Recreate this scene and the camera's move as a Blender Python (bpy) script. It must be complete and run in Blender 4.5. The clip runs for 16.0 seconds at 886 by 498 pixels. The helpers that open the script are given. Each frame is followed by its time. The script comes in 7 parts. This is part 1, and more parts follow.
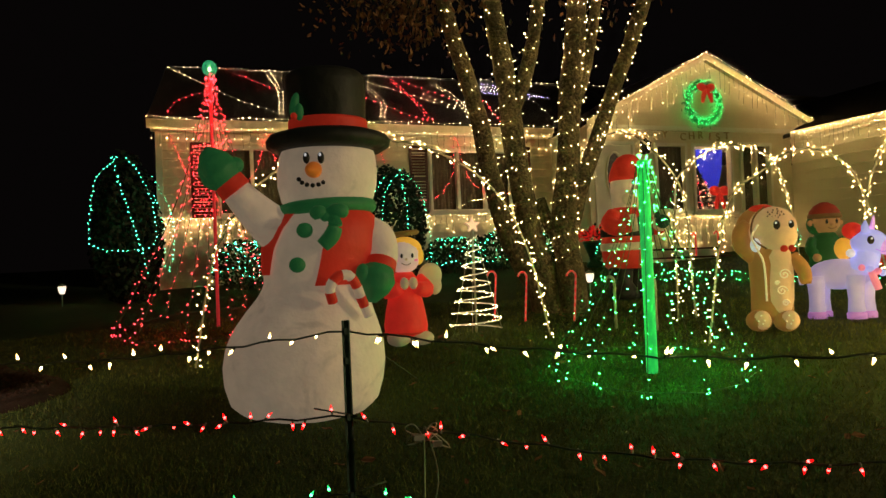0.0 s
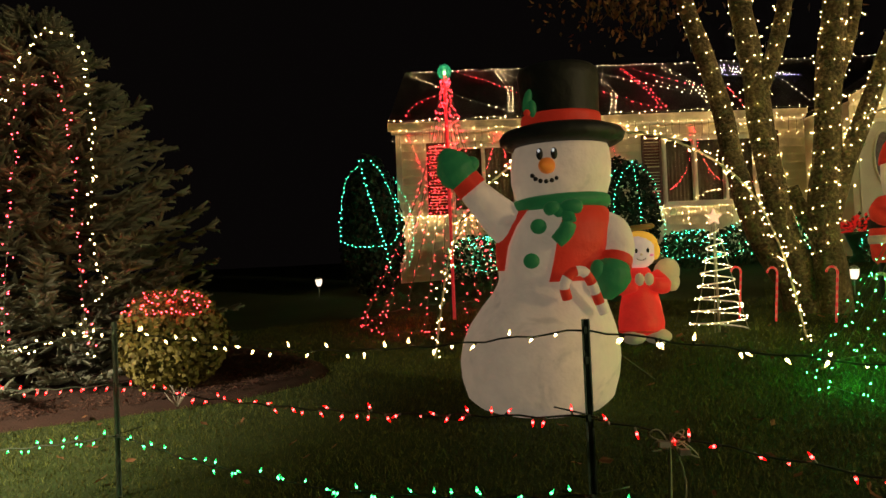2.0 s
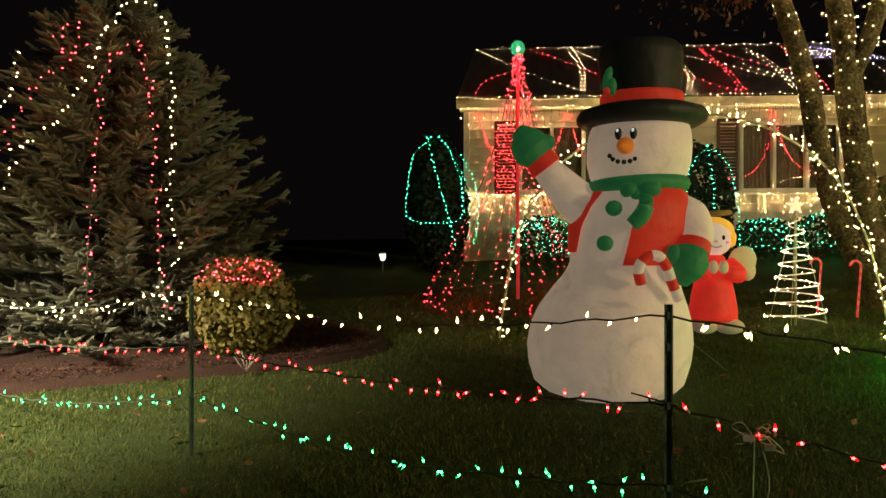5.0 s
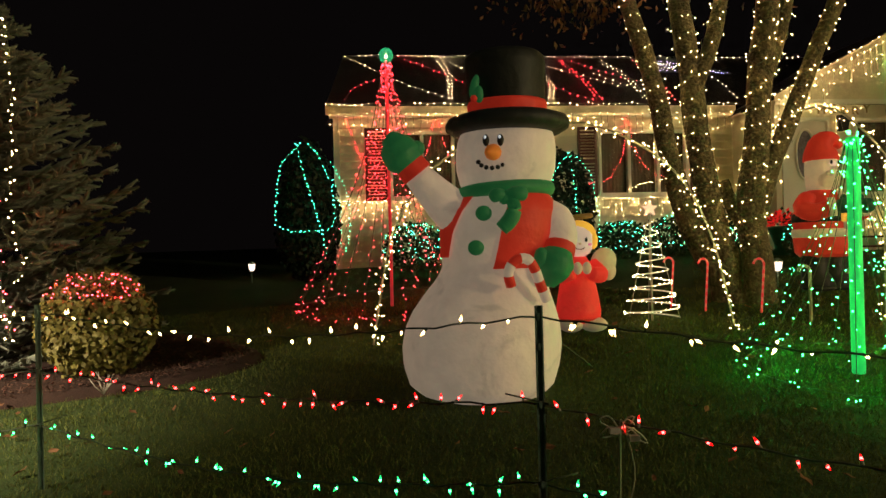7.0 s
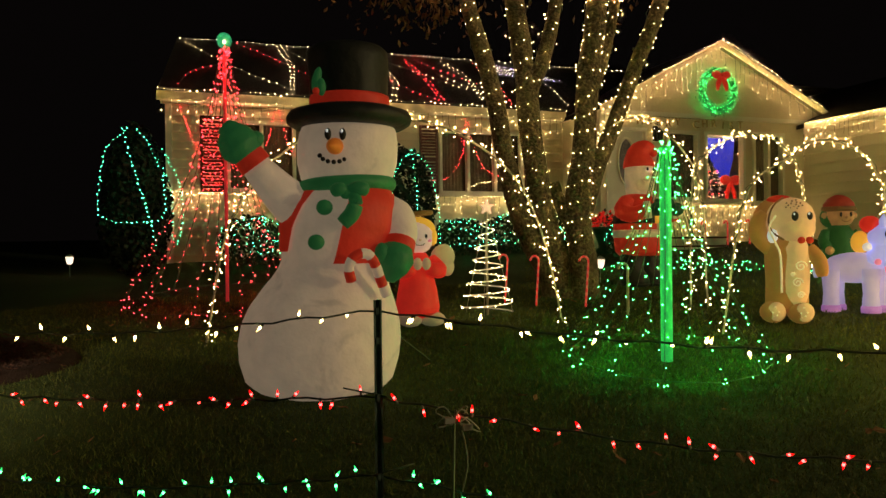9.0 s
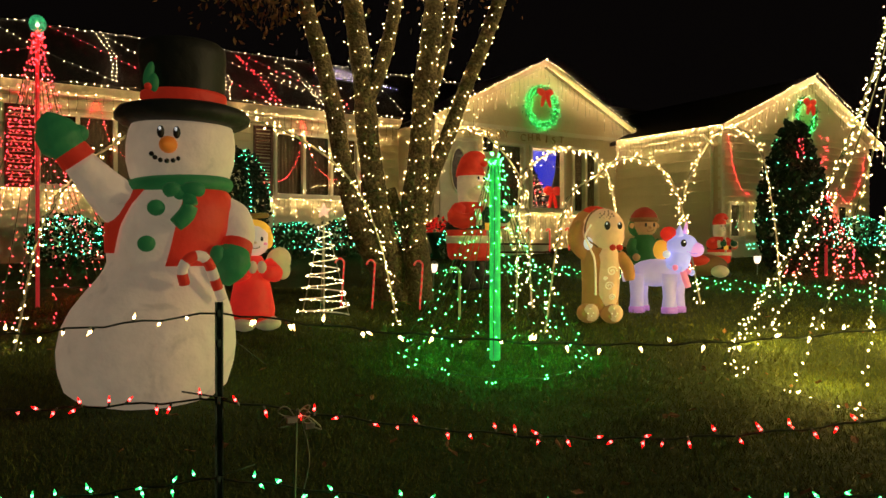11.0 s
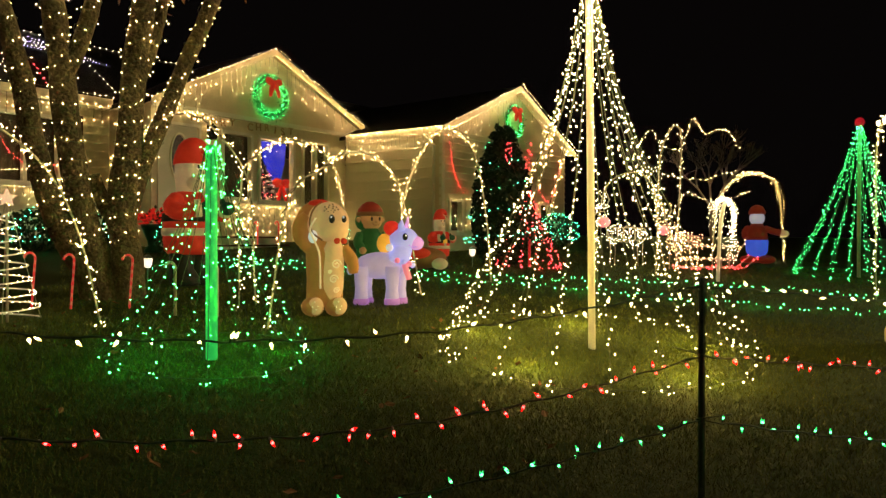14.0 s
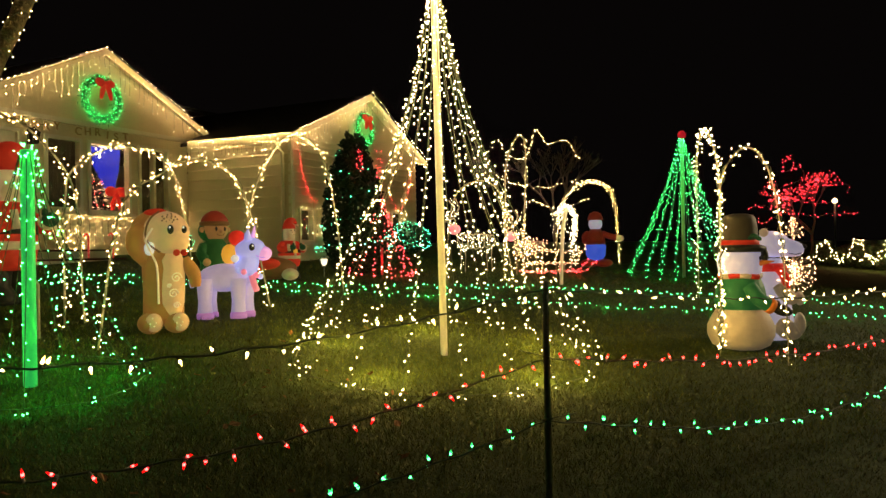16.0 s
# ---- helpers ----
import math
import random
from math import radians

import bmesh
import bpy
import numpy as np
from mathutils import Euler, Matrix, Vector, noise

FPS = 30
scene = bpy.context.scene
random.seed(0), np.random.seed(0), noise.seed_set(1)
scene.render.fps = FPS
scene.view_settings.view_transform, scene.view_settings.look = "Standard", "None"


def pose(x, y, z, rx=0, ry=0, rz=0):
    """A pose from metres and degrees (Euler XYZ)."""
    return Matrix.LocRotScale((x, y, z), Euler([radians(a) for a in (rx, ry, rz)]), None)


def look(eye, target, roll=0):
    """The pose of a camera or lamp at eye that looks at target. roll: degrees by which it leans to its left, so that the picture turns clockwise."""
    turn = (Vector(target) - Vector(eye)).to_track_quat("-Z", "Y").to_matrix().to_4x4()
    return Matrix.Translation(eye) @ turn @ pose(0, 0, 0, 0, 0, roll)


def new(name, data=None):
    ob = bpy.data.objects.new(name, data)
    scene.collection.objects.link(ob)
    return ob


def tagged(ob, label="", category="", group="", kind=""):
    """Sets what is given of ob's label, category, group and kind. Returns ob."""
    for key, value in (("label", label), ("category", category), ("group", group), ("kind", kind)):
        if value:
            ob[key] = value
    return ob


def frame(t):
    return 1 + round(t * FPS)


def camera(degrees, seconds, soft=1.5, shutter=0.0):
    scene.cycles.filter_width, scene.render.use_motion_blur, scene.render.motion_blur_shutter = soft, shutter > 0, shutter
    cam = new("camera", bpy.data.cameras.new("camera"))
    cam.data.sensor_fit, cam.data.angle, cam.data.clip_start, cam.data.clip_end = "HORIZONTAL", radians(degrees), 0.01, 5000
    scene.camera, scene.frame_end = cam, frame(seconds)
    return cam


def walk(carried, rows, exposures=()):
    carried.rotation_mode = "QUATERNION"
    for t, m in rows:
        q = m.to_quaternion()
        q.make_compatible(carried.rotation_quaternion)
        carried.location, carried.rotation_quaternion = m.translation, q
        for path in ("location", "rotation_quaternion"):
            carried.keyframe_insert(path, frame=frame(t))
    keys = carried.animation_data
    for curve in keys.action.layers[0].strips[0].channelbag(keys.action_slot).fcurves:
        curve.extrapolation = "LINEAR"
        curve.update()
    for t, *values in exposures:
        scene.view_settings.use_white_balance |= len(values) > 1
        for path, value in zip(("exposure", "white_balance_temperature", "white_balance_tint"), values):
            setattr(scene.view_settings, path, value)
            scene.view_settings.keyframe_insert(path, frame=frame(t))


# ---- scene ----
cam = camera(62.8, 16.0)
PATH = [
    (0.0, pose(0.069, -0.029, 1.546, 91.18, 2.37, -18.90)),
    (0.5, pose(0.048, -0.041, 1.543, 91.20, 2.23, -13.84)),
    (1.0, pose(0.040, -0.026, 1.549, 91.48, 1.66, -9.11)),
    (1.5, pose(0.028, -0.017, 1.552, 91.34, 1.46, -4.91)),
    (2.0, pose(0.034, 0.006, 1.562, 91.44, 2.37, -1.05)),
    (2.5, pose(0.039, 0.025, 1.569, 91.21, 2.87, 2.50)),
    (3.0, pose(0.019, 0.024, 1.568, 90.65, 2.16, 6.10)),
    (3.2, pose(0.015, 0.030, 1.564, 90.59, 1.73, 7.18)),
    (5.3, pose(-0.042, 0.053, 1.552, 89.83, -0.22, 2.36)),
    (5.5, pose(-0.043, 0.057, 1.551, 89.95, -0.01, 1.11)),
    (6.0, pose(-0.045, 0.054, 1.551, 90.34, 0.53, -1.45)),
    (6.5, pose(-0.039, 0.064, 1.554, 90.34, 1.11, -4.14)),
    (7.0, pose(-0.037, 0.072, 1.552, 90.29, 1.44, -6.35)),
    (7.5, pose(-0.043, 0.075, 1.545, 90.18, 1.06, -8.73)),
    (8.0, pose(-0.044, 0.081, 1.544, 89.99, 0.74, -12.13)),
    (8.5, pose(-0.034, 0.068, 1.546, 89.91, 0.81, -15.27)),
    (9.0, pose(-0.033, 0.061, 1.547, 89.73, 0.66, -18.80)),
    (9.2, pose(-0.034, 0.070, 1.545, 89.62, 0.48, -20.60)),
    (11.3, pose(-0.122, -0.039, 1.545, 90.06, -0.04, -34.48)),
    (11.5, pose(-0.125, -0.029, 1.550, 90.06, -0.09, -36.55)),
    (12.0, pose(-0.065, -0.046, 1.561, 89.91, -0.13, -41.19)),
    (12.5, pose(-0.033, -0.042, 1.551, 90.16, -0.60, -44.37)),
    (13.0, pose(-0.017, -0.037, 1.551, 90.19, -0.73, -47.36)),
    (13.5, pose(0.001, -0.034, 1.549, 89.78, -0.57, -50.11)),
    (14.0, pose(0.024, -0.037, 1.542, 89.50, -0.08, -52.60)),
    (14.5, pose(0.039, -0.038, 1.543, 89.54, 0.41, -55.43)),
    (15.0, pose(0.075, -0.034, 1.540, 89.80, 0.74, -58.39)),
    (15.5, pose(0.087, -0.023, 1.538, 90.07, 0.86, -61.27)),
    (16.0, pose(0.108, -0.021, 1.539, 90.09, 0.96, -64.09)),
]
walk(cam, PATH, [(0.0, 0.12, 6900, 10), (0.5, 0.25, 6900, 10), (1.5, 0.55, 6900, 10), (2.0, 0.25, 6900, 10), (3.0, 0.52, 6900, 10), (5.5, 0.50, 6700, 10), (6.0, 0.32, 6700, 10), (6.5, 0.55, 6700, 10), (7.0, 0.40, 6700, 10), (8.0, 0.50, 6700, 10), (8.5, 0.42, 7150, 10), (9.0, 0.08, 7150, 10), (11.5, 0.32, 7150, 10), (12.0, 0.18, 7150, 10), (12.5, 0.08, 7150, 10), (13.0, 0.38, 7150, 10), (13.5, 0.42, 7150, 10), (14.0, 0.17, 7150, 10), (14.5, 0.13, 7150, 10), (15.0, 0.17, 7150, 10), (15.5, 0.07, 7150, 10), (16.0, 0.16, 7150, 10)])

# ---------- world, night sky and the street lamp ----------
world = bpy.data.worlds.new("night_world")
scene.world = world
world.use_nodes = True
wbg = world.node_tree.nodes["Background"]
wbg.inputs[0].default_value = (0.0018, 0.0014, 0.0014, 1)
wbg.inputs[1].default_value = 1.0


def lamp(name, kind, m, energy, color, size=0.3, spot=None):
    d = bpy.data.lights.new(name, kind)
    d.energy, d.color = energy, color
    if kind == "AREA":
        d.size = size
    else:
        d.shadow_soft_size = size
    if spot:
        d.spot_size, d.spot_blend = radians(spot), 0.8
    ob = new(name, d)
    ob.matrix_world = m
    return ob


lamp("street_light", "SPOT", look((-6.4, 2.0, 3.5), (-4.45, 4.45, 0.3)), 3500, (1.0, 0.80, 0.58), 0.5, 59)
lamp("street_light", "SPOT", look((21.0, -10.0, 7.0), (7.4, 1.4, 0.3)), 5000, (1.0, 0.80, 0.48), 0.9, 60)

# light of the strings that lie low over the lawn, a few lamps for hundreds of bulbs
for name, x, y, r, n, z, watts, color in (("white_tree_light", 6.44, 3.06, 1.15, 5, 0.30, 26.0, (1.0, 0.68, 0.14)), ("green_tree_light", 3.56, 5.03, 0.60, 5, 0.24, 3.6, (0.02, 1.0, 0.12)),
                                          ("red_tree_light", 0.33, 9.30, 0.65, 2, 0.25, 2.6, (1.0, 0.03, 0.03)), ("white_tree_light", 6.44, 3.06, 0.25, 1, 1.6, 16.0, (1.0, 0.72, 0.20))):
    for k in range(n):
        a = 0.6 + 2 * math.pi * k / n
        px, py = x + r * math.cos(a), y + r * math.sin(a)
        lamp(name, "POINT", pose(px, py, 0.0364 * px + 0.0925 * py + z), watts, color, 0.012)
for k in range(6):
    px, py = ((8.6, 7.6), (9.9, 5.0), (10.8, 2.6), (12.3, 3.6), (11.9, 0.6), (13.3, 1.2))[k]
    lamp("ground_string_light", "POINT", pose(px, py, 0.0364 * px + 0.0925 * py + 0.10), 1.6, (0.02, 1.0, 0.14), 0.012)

# ---------- materials ----------


def mat(name, color, rough=0.6, var=0.25, scale=6.0, fine=60.0, bump=0.15, metal=0.0, glow=0.0, glow_color=None, depth=0.02,
        spec=0.4, island=0.0, rand=0.0, trans=0.0):
    m = bpy.data.materials.new(name)
    m.use_nodes = True
    nt = m.node_tree
    b = nt.nodes["Principled BSDF"]
    b.inputs["Roughness"].default_value = rough
    b.inputs["Metallic"].default_value = metal
    b.inputs["Specular IOR Level"].default_value = spec
    if trans:
        b.inputs["Transmission Weight"].default_value = trans
    co = nt.nodes.new("ShaderNodeTexCoord")
    n1, n2 = nt.nodes.new("ShaderNodeTexNoise"), nt.nodes.new("ShaderNodeTexNoise")
    n1.inputs["Scale"].default_value, n2.inputs["Scale"].default_value = scale, fine
    n1.inputs["Detail"].default_value, n2.inputs["Detail"].default_value = 4, 3
    for n in (n1, n2):
        nt.links.new(co.outputs["Object"], n.inputs["Vector"])
    add = nt.nodes.new("ShaderNodeMath")
    add.operation = "ADD"
    nt.links.new(n1.outputs["Fac"], add.inputs[0])
    nt.links.new(n2.outputs["Fac"], add.inputs[1])
    last = add.outputs[0]
    for amount, kind, out in ((island, "ShaderNodeNewGeometry", "Random Per Island"), (rand, "ShaderNodeObjectInfo", "Random")):
        if amount:
            g = nt.nodes.new(kind)
            ma = nt.nodes.new("ShaderNodeMath")
            ma.operation = "MULTIPLY_ADD"
            ma.inputs[1].default_value = amount
            nt.links.new(g.outputs[out], ma.inputs[0])
            nt.links.new(last, ma.inputs[2])
            last = ma.outputs[0]
    mr = nt.nodes.new("ShaderNodeMapRange")
    mr.inputs[1].default_value, mr.inputs[2].default_value = 0.6, 1.4 + island + rand
    mr.inputs[3].default_value, mr.inputs[4].default_value = 1 - var, 1 + var
    nt.links.new(last, mr.inputs[0])
    hsv = nt.nodes.new("ShaderNodeHueSaturation")
    hsv.inputs["Color"].default_value = (*color, 1)
    nt.links.new(mr.outputs[0], hsv.inputs["Value"])
    nt.links.new(hsv.outputs[0], b.inputs["Base Color"])
    if bump:
        bn = nt.nodes.new("ShaderNodeBump")
        bn.inputs["Strength"].default_value, bn.inputs["Distance"].default_value = bump, depth
        nt.links.new(add.outputs[0], bn.inputs["Height"])
        nt.links.new(bn.outputs[0], b.inputs["Normal"])
    if glow:
        b.inputs["Emission Strength"].default_value = glow * 0.62
        if glow_color:
            b.inputs["Emission Color"].default_value = (*glow_color, 1)
        else:
            nt.links.new(hsv.outputs[0], b.inputs["Emission Color"])
    return m


def bulb_mat(name, color, strength):
    """A lit bulb."""
    m = bpy.data.materials.new(name)
    m.use_nodes = True
    nt = m.node_tree
    b = nt.nodes["Principled BSDF"]
    b.inputs["Base Color"].default_value = (*color, 1)
    b.inputs["Roughness"].default_value = 0.2
    b.inputs["Emission Color"].default_value = (*color, 1)
    b.inputs["Emission Strength"].default_value = strength
    return m


BW = bulb_mat("warm_white_bulb", (1.0, 0.68, 0.25), 56.0)
BC = bulb_mat("clear_white_bulb", (1.0, 0.76, 0.38), 24.0)
BR = bulb_mat("red_bulb", (1.0, 0.022, 0.034), 36.0)
BH = bulb_mat("eave_white_bulb", (1.0, 0.65, 0.26), 104.0)
BG = bulb_mat("green_bulb", (0.014, 0.9, 0.14), 42.0)
BT = bulb_mat("teal_bulb", (0.02, 0.68, 0.28), 26.0)
BB = bulb_mat("violet_bulb", (0.35, 0.28, 1.0), 18.0)
BP = bulb_mat("pink_white_bulb", (1.0, 0.42, 0.22), 16.0)

M_LAWN = mat("lawn_soil", (0.028, 0.056, 0.008), 0.95, 0.45, 1.3, 40, 0.5, depth=0.03)
M_GRASS = mat("grass_blade", (0.090, 0.116, 0.016), 0.7, 0.85, 0.9, 9, 0.0, island=1.3)
M_MULCH = mat("bark_mulch", (0.036, 0.018, 0.012), 0.95, 0.4, 5, 70, 0.6)
M_CHIP = mat("bark_chip", (0.085, 0.042, 0.028), 0.9, 0.5, 5, 60, 0.2, island=0.8)
M_DEADLEAF = mat("dead_leaf", (0.22, 0.11, 0.05), 0.85, 0.4, 9, 60, 0.2, island=0.5)
M_SIDING = mat("cream_siding", (0.66, 0.595, 0.455), 0.55, 0.08, 1.2, 45, 0.12, rand=0.25)
M_WALL = mat("cream_wall_paint", (0.67, 0.60, 0.46), 0.6, 0.10, 0.9, 50, 0.15)
M_TRIM = mat("white_trim_paint", (0.72, 0.70, 0.62), 0.5, 0.08, 3, 60, 0.08)
# darker than the trim, to hold down the glare of the bulbs close by
M_RAKE = mat("darkened_fascia_paint", (0.52, 0.47, 0.36), 0.6, 0.12, 3, 60, 0.1)
M_ROOF = mat("asphalt_shingle", (0.018, 0.016, 0.016), 0.92, 0.35, 3, 80, 0.4, rand=0.3)
M_SHUTTER = mat("dark_brown_shutter_paint", (0.10, 0.04, 0.03), 0.5, 0.2, 5, 60, 0.15)
M_CURTAIN = mat("brown_curtain_cloth", (0.085, 0.065, 0.045), 0.9, 0.2, 4, 60, 0.2)
M_FOUND = mat("concrete_foundation", (0.30, 0.29, 0.26), 0.9, 0.2, 3, 40, 0.4)
M_BARK = mat("grey_bark", (0.125, 0.100, 0.056), 0.9, 0.75, 4, 30, 1.0, depth=0.05)
M_TWIG = mat("dark_twig_bark", (0.085, 0.068, 0.056), 0.9, 0.3, 5, 34, 0.3)
M_POST = mat("green_painted_steel", (0.16, 0.25, 0.20), 0.30, 0.4, 9, 70, 0.12, spec=0.8)
M_CABLE = mat("dark_green_cable", (0.075, 0.105, 0.065), 0.6, 0.2, 20, 90, 0.0)
M_POLEG = mat("green_lit_plastic_pole", (0.02, 0.60, 0.16), 0.6, 0.03, 2, 40, 0.02, glow=0.62)
M_POLER = mat("red_lit_plastic_pole", (0.72, 0.06, 0.07), 0.4, 0.08, 2, 40, 0.05, glow=0.30)
# weak emission added to the cream, so that the pole shows pale
M_POLEW = mat("cream_glowing_plastic_pole", (0.78, 0.74, 0.58), 0.45, 0.08, 2, 40, 0.05, glow=0.16)
M_POLEO = mat("white_conduit", (0.40, 0.38, 0.31), 0.5, 0.15, 4, 40, 0.05)
M_NEEDLE = mat("blue_spruce_needle", (0.165, 0.185, 0.138), 0.7, 0.45, 1.5, 12, 0.0, island=0.7)
M_DARKLEAF = mat("dark_evergreen_leaf", (0.012, 0.028, 0.015), 0.7, 0.5, 2, 12, 0.0, island=0.6)
M_BUSHLEAF = mat("yellow_green_bush_leaf", (0.205, 0.185, 0.048), 0.6, 0.75, 3, 20, 0.0, island=1.1)
M_SHRUB = mat("shrub_leaf", (0.035, 0.06, 0.025), 0.7, 0.5, 2, 12, 0.0, island=0.7)
M_BROWNLEAF = mat("withered_tree_leaf", (0.16, 0.075, 0.03), 0.8, 0.5, 2, 12, 0.0, island=0.7)
M_GLASS = bpy.data.materials.new("window_glass")
M_GLASS.use_nodes = True
gb = M_GLASS.node_tree.nodes["Principled BSDF"]
gb.inputs["Transmission Weight"].default_value, gb.inputs["Roughness"].default_value = 1.0, 0.02
gb.inputs["Base Color"].default_value = (0.9, 0.93, 0.9, 1)


# glow stands in for the lamps inside the inflatables, as emission of the cloth
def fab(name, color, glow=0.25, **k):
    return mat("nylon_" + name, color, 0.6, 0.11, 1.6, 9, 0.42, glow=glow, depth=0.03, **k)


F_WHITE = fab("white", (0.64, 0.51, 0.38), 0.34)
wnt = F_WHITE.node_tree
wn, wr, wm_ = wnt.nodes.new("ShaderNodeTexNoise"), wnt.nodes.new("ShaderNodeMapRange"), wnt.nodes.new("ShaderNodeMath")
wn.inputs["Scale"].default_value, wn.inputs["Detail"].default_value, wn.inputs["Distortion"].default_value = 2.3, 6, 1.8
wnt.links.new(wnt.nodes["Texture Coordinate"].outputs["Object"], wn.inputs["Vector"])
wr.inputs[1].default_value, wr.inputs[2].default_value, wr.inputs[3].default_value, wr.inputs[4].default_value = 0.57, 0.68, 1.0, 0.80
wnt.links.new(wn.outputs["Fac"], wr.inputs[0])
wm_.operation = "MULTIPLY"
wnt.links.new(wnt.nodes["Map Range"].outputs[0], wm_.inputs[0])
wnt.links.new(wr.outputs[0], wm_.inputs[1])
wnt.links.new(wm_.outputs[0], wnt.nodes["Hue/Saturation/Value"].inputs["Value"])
F_BLUEW = fab("lit_blue_white", (0.36, 0.40, 1.0), 0.78)
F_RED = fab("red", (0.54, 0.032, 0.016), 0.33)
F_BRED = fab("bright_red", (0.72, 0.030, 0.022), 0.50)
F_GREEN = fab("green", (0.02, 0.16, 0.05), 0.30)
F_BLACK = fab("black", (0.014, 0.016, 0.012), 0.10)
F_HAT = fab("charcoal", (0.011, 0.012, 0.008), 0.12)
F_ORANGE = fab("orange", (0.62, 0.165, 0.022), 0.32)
F_SKIN = fab("cream", (0.72, 0.50, 0.33), 0.24)
F_GOLD = fab("gold", (0.85, 0.45, 0.06), 0.7)
F_PURPLE = fab("purple", (0.42, 0.20, 0.62), 0.55)
F_PINK = fab("pink", (0.85, 0.25, 0.40), 0.6)
F_BLUE = fab("blue", (0.05, 0.12, 0.85), 0.8)
F_SPOT = fab("lamp_patch", (0.80, 0.86, 1.0), 0.6)
# nearly the colour of F_WHITE with a weaker glow, for dimly lit white cloth
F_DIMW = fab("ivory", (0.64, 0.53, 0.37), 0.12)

# ---------- mesh helpers ----------


class Geo:
    """Collects vertices, faces and a material number per face for one mesh."""

    def __init__(self):
        self.v, self.f, self.m = [], [], []

    def stripes(self, pts, r, every, n=10):
        """One tube whose colour changes every few steps."""
        k = len(self.f)
        self.tube(pts, r, n)
        for i in range(k, len(self.f) - 2):
            self.m[i] = ((i - k) // n // every) % 2
        return self

    def add(self, verts, faces, mi=0):
        k = len(self.v)
        self.v.extend([tuple(p) for p in verts])
        self.f.extend([tuple(i + k for i in f) for f in faces])
        self.m.extend([mi] * len(faces))
        return self

    def box(self, x0, x1, y0, y1, z0, z1, mi=0):
        v = [(x, y, z) for x in (x0, x1) for y in (y0, y1) for z in (z0, z1)]
        return self.add(v, [(0, 1, 3, 2), (4, 6, 7, 5), (0, 4, 5, 1), (2, 3, 7, 6), (0, 2, 6, 4), (1, 5, 7, 3)], mi)

    def rings(self, rings, mi=0, caps=True):
        n = len(rings[0])
        v = [p for r in rings for p in r]
        f = [(i * n + j, i * n + (j + 1) % n, (i + 1) * n + (j + 1) % n, (i + 1) * n + j) for i in range(len(rings) - 1) for j in range(n)]
        if caps:
            f += [tuple(range(n))[::-1], tuple((len(rings) - 1) * n + j for j in range(n))]
        return self.add(v, f, mi)

    def lathe(self, prof, n=24, mi=0, dy=1.0):
        """prof: rows of (z, radius, cx, cy), a stack of ellipses."""
        rr = []
        for row in prof:
            z, r, cx, cy = (*row, 0, 0)[:4]
            rr.append([(cx + r * math.cos(2 * math.pi * j / n), cy + dy * r * math.sin(2 * math.pi * j / n), z) for j in range(n)])
        return self.rings(rr, mi)

    def ball(self, c, rx, ry, rz, n=16, k=9, mi=0, rot=None):
        rot = rot or Matrix.Identity(3)
        rr = []
        for i in range(k + 1):
            a = -math.pi / 2 + math.pi * (i + 0.001) / (k + 0.002)
            rr.append([Vector(c) + rot @ Vector((rx * math.cos(a) * math.cos(2 * math.pi * j / n), ry * math.cos(a) * math.sin(2 * math.pi * j / n), rz * math.sin(a))) for j in range(n)])
        return self.rings(rr, mi)

    def tube(self, pts, r, n=8, mi=0, caps=True):
        """A tube along points; r is one radius or one for each point."""
        pts = [Vector(p) for p in pts]
        rs = r if isinstance(r, (list, tuple)) else [r] * len(pts)
        rr, up = [], Vector((0.13, 0.21, 1)).normalized()
        for i, p in enumerate(pts):
            d = (pts[min(i + 1, len(pts) - 1)] - pts[max(i - 1, 0)]).normalized()
            s = d.cross(up)
            s = s.normalized() if s.length > 0.05 else d.cross(Vector((1, 0, 0))).normalized()
            up2 = s.cross(d)
            rr.append([p + rs[i] * (math.cos(2 * math.pi * j / n) * s + math.sin(2 * math.pi * j / n) * up2) for j in range(n)])
        return self.rings(rr, mi, caps)

    def make(self, name, mats, parent=None, label="", smooth=True):
        me = bpy.data.meshes.new(name)
        me.from_pydata(self.v, [], self.f)
        for m in mats if isinstance(mats, (list, tuple)) else [mats]:
            me.materials.append(m)
        me.polygons.foreach_set("material_index", self.m)
        me.polygons.foreach_set("use_smooth", [smooth] * len(self.f))
        me.update()
        ob = new(name, me)
        if parent:
            ob.parent = parent
        if label:
            tagged(ob, label)
        return ob


def thing(name, at_, label, category, group="", kind="", turn=0.0, lean=(0, 0)):
    e = new(name)
    e.empty_display_size = 0.1
    e.matrix_world = pose(*at_, lean[0], lean[1], turn)
    return tagged(e, label, category, group, kind)


def gz(x, y):
    """Height of the ground: the lawn climbs gently from the street to the house."""
    p = 0.0364 * x + 0.0925 * y
    if p > 1.5:
        return 1.5 + 0.4 * (1 - math.exp(-(p - 1.5) / 0.4))
    return p if p > 0 else -0.15 * (1 - math.exp(p / 0.15))


def curve_pts(ctrl, n=40):
    """A smooth line through control points (Catmull-Rom), evenly spaced."""
    c = [Vector(p) for p in ctrl]
    c = [2 * c[0] - c[1]] + c + [2 * c[-1] - c[-2]]
    out = []
    for i in range(1, len(c) - 2):
        for k in range(12):
            t = k / 12
            a, b, d, e = c[i - 1], c[i], c[i + 1], c[i + 2]
            out.append(0.5 * ((2 * b) + (d - a) * t + (2 * a - 5 * b + 4 * d - e) * t * t + (3 * b - a - 3 * d + e) * t ** 3))
    out.append(c[-2])
    return resample(out, n)


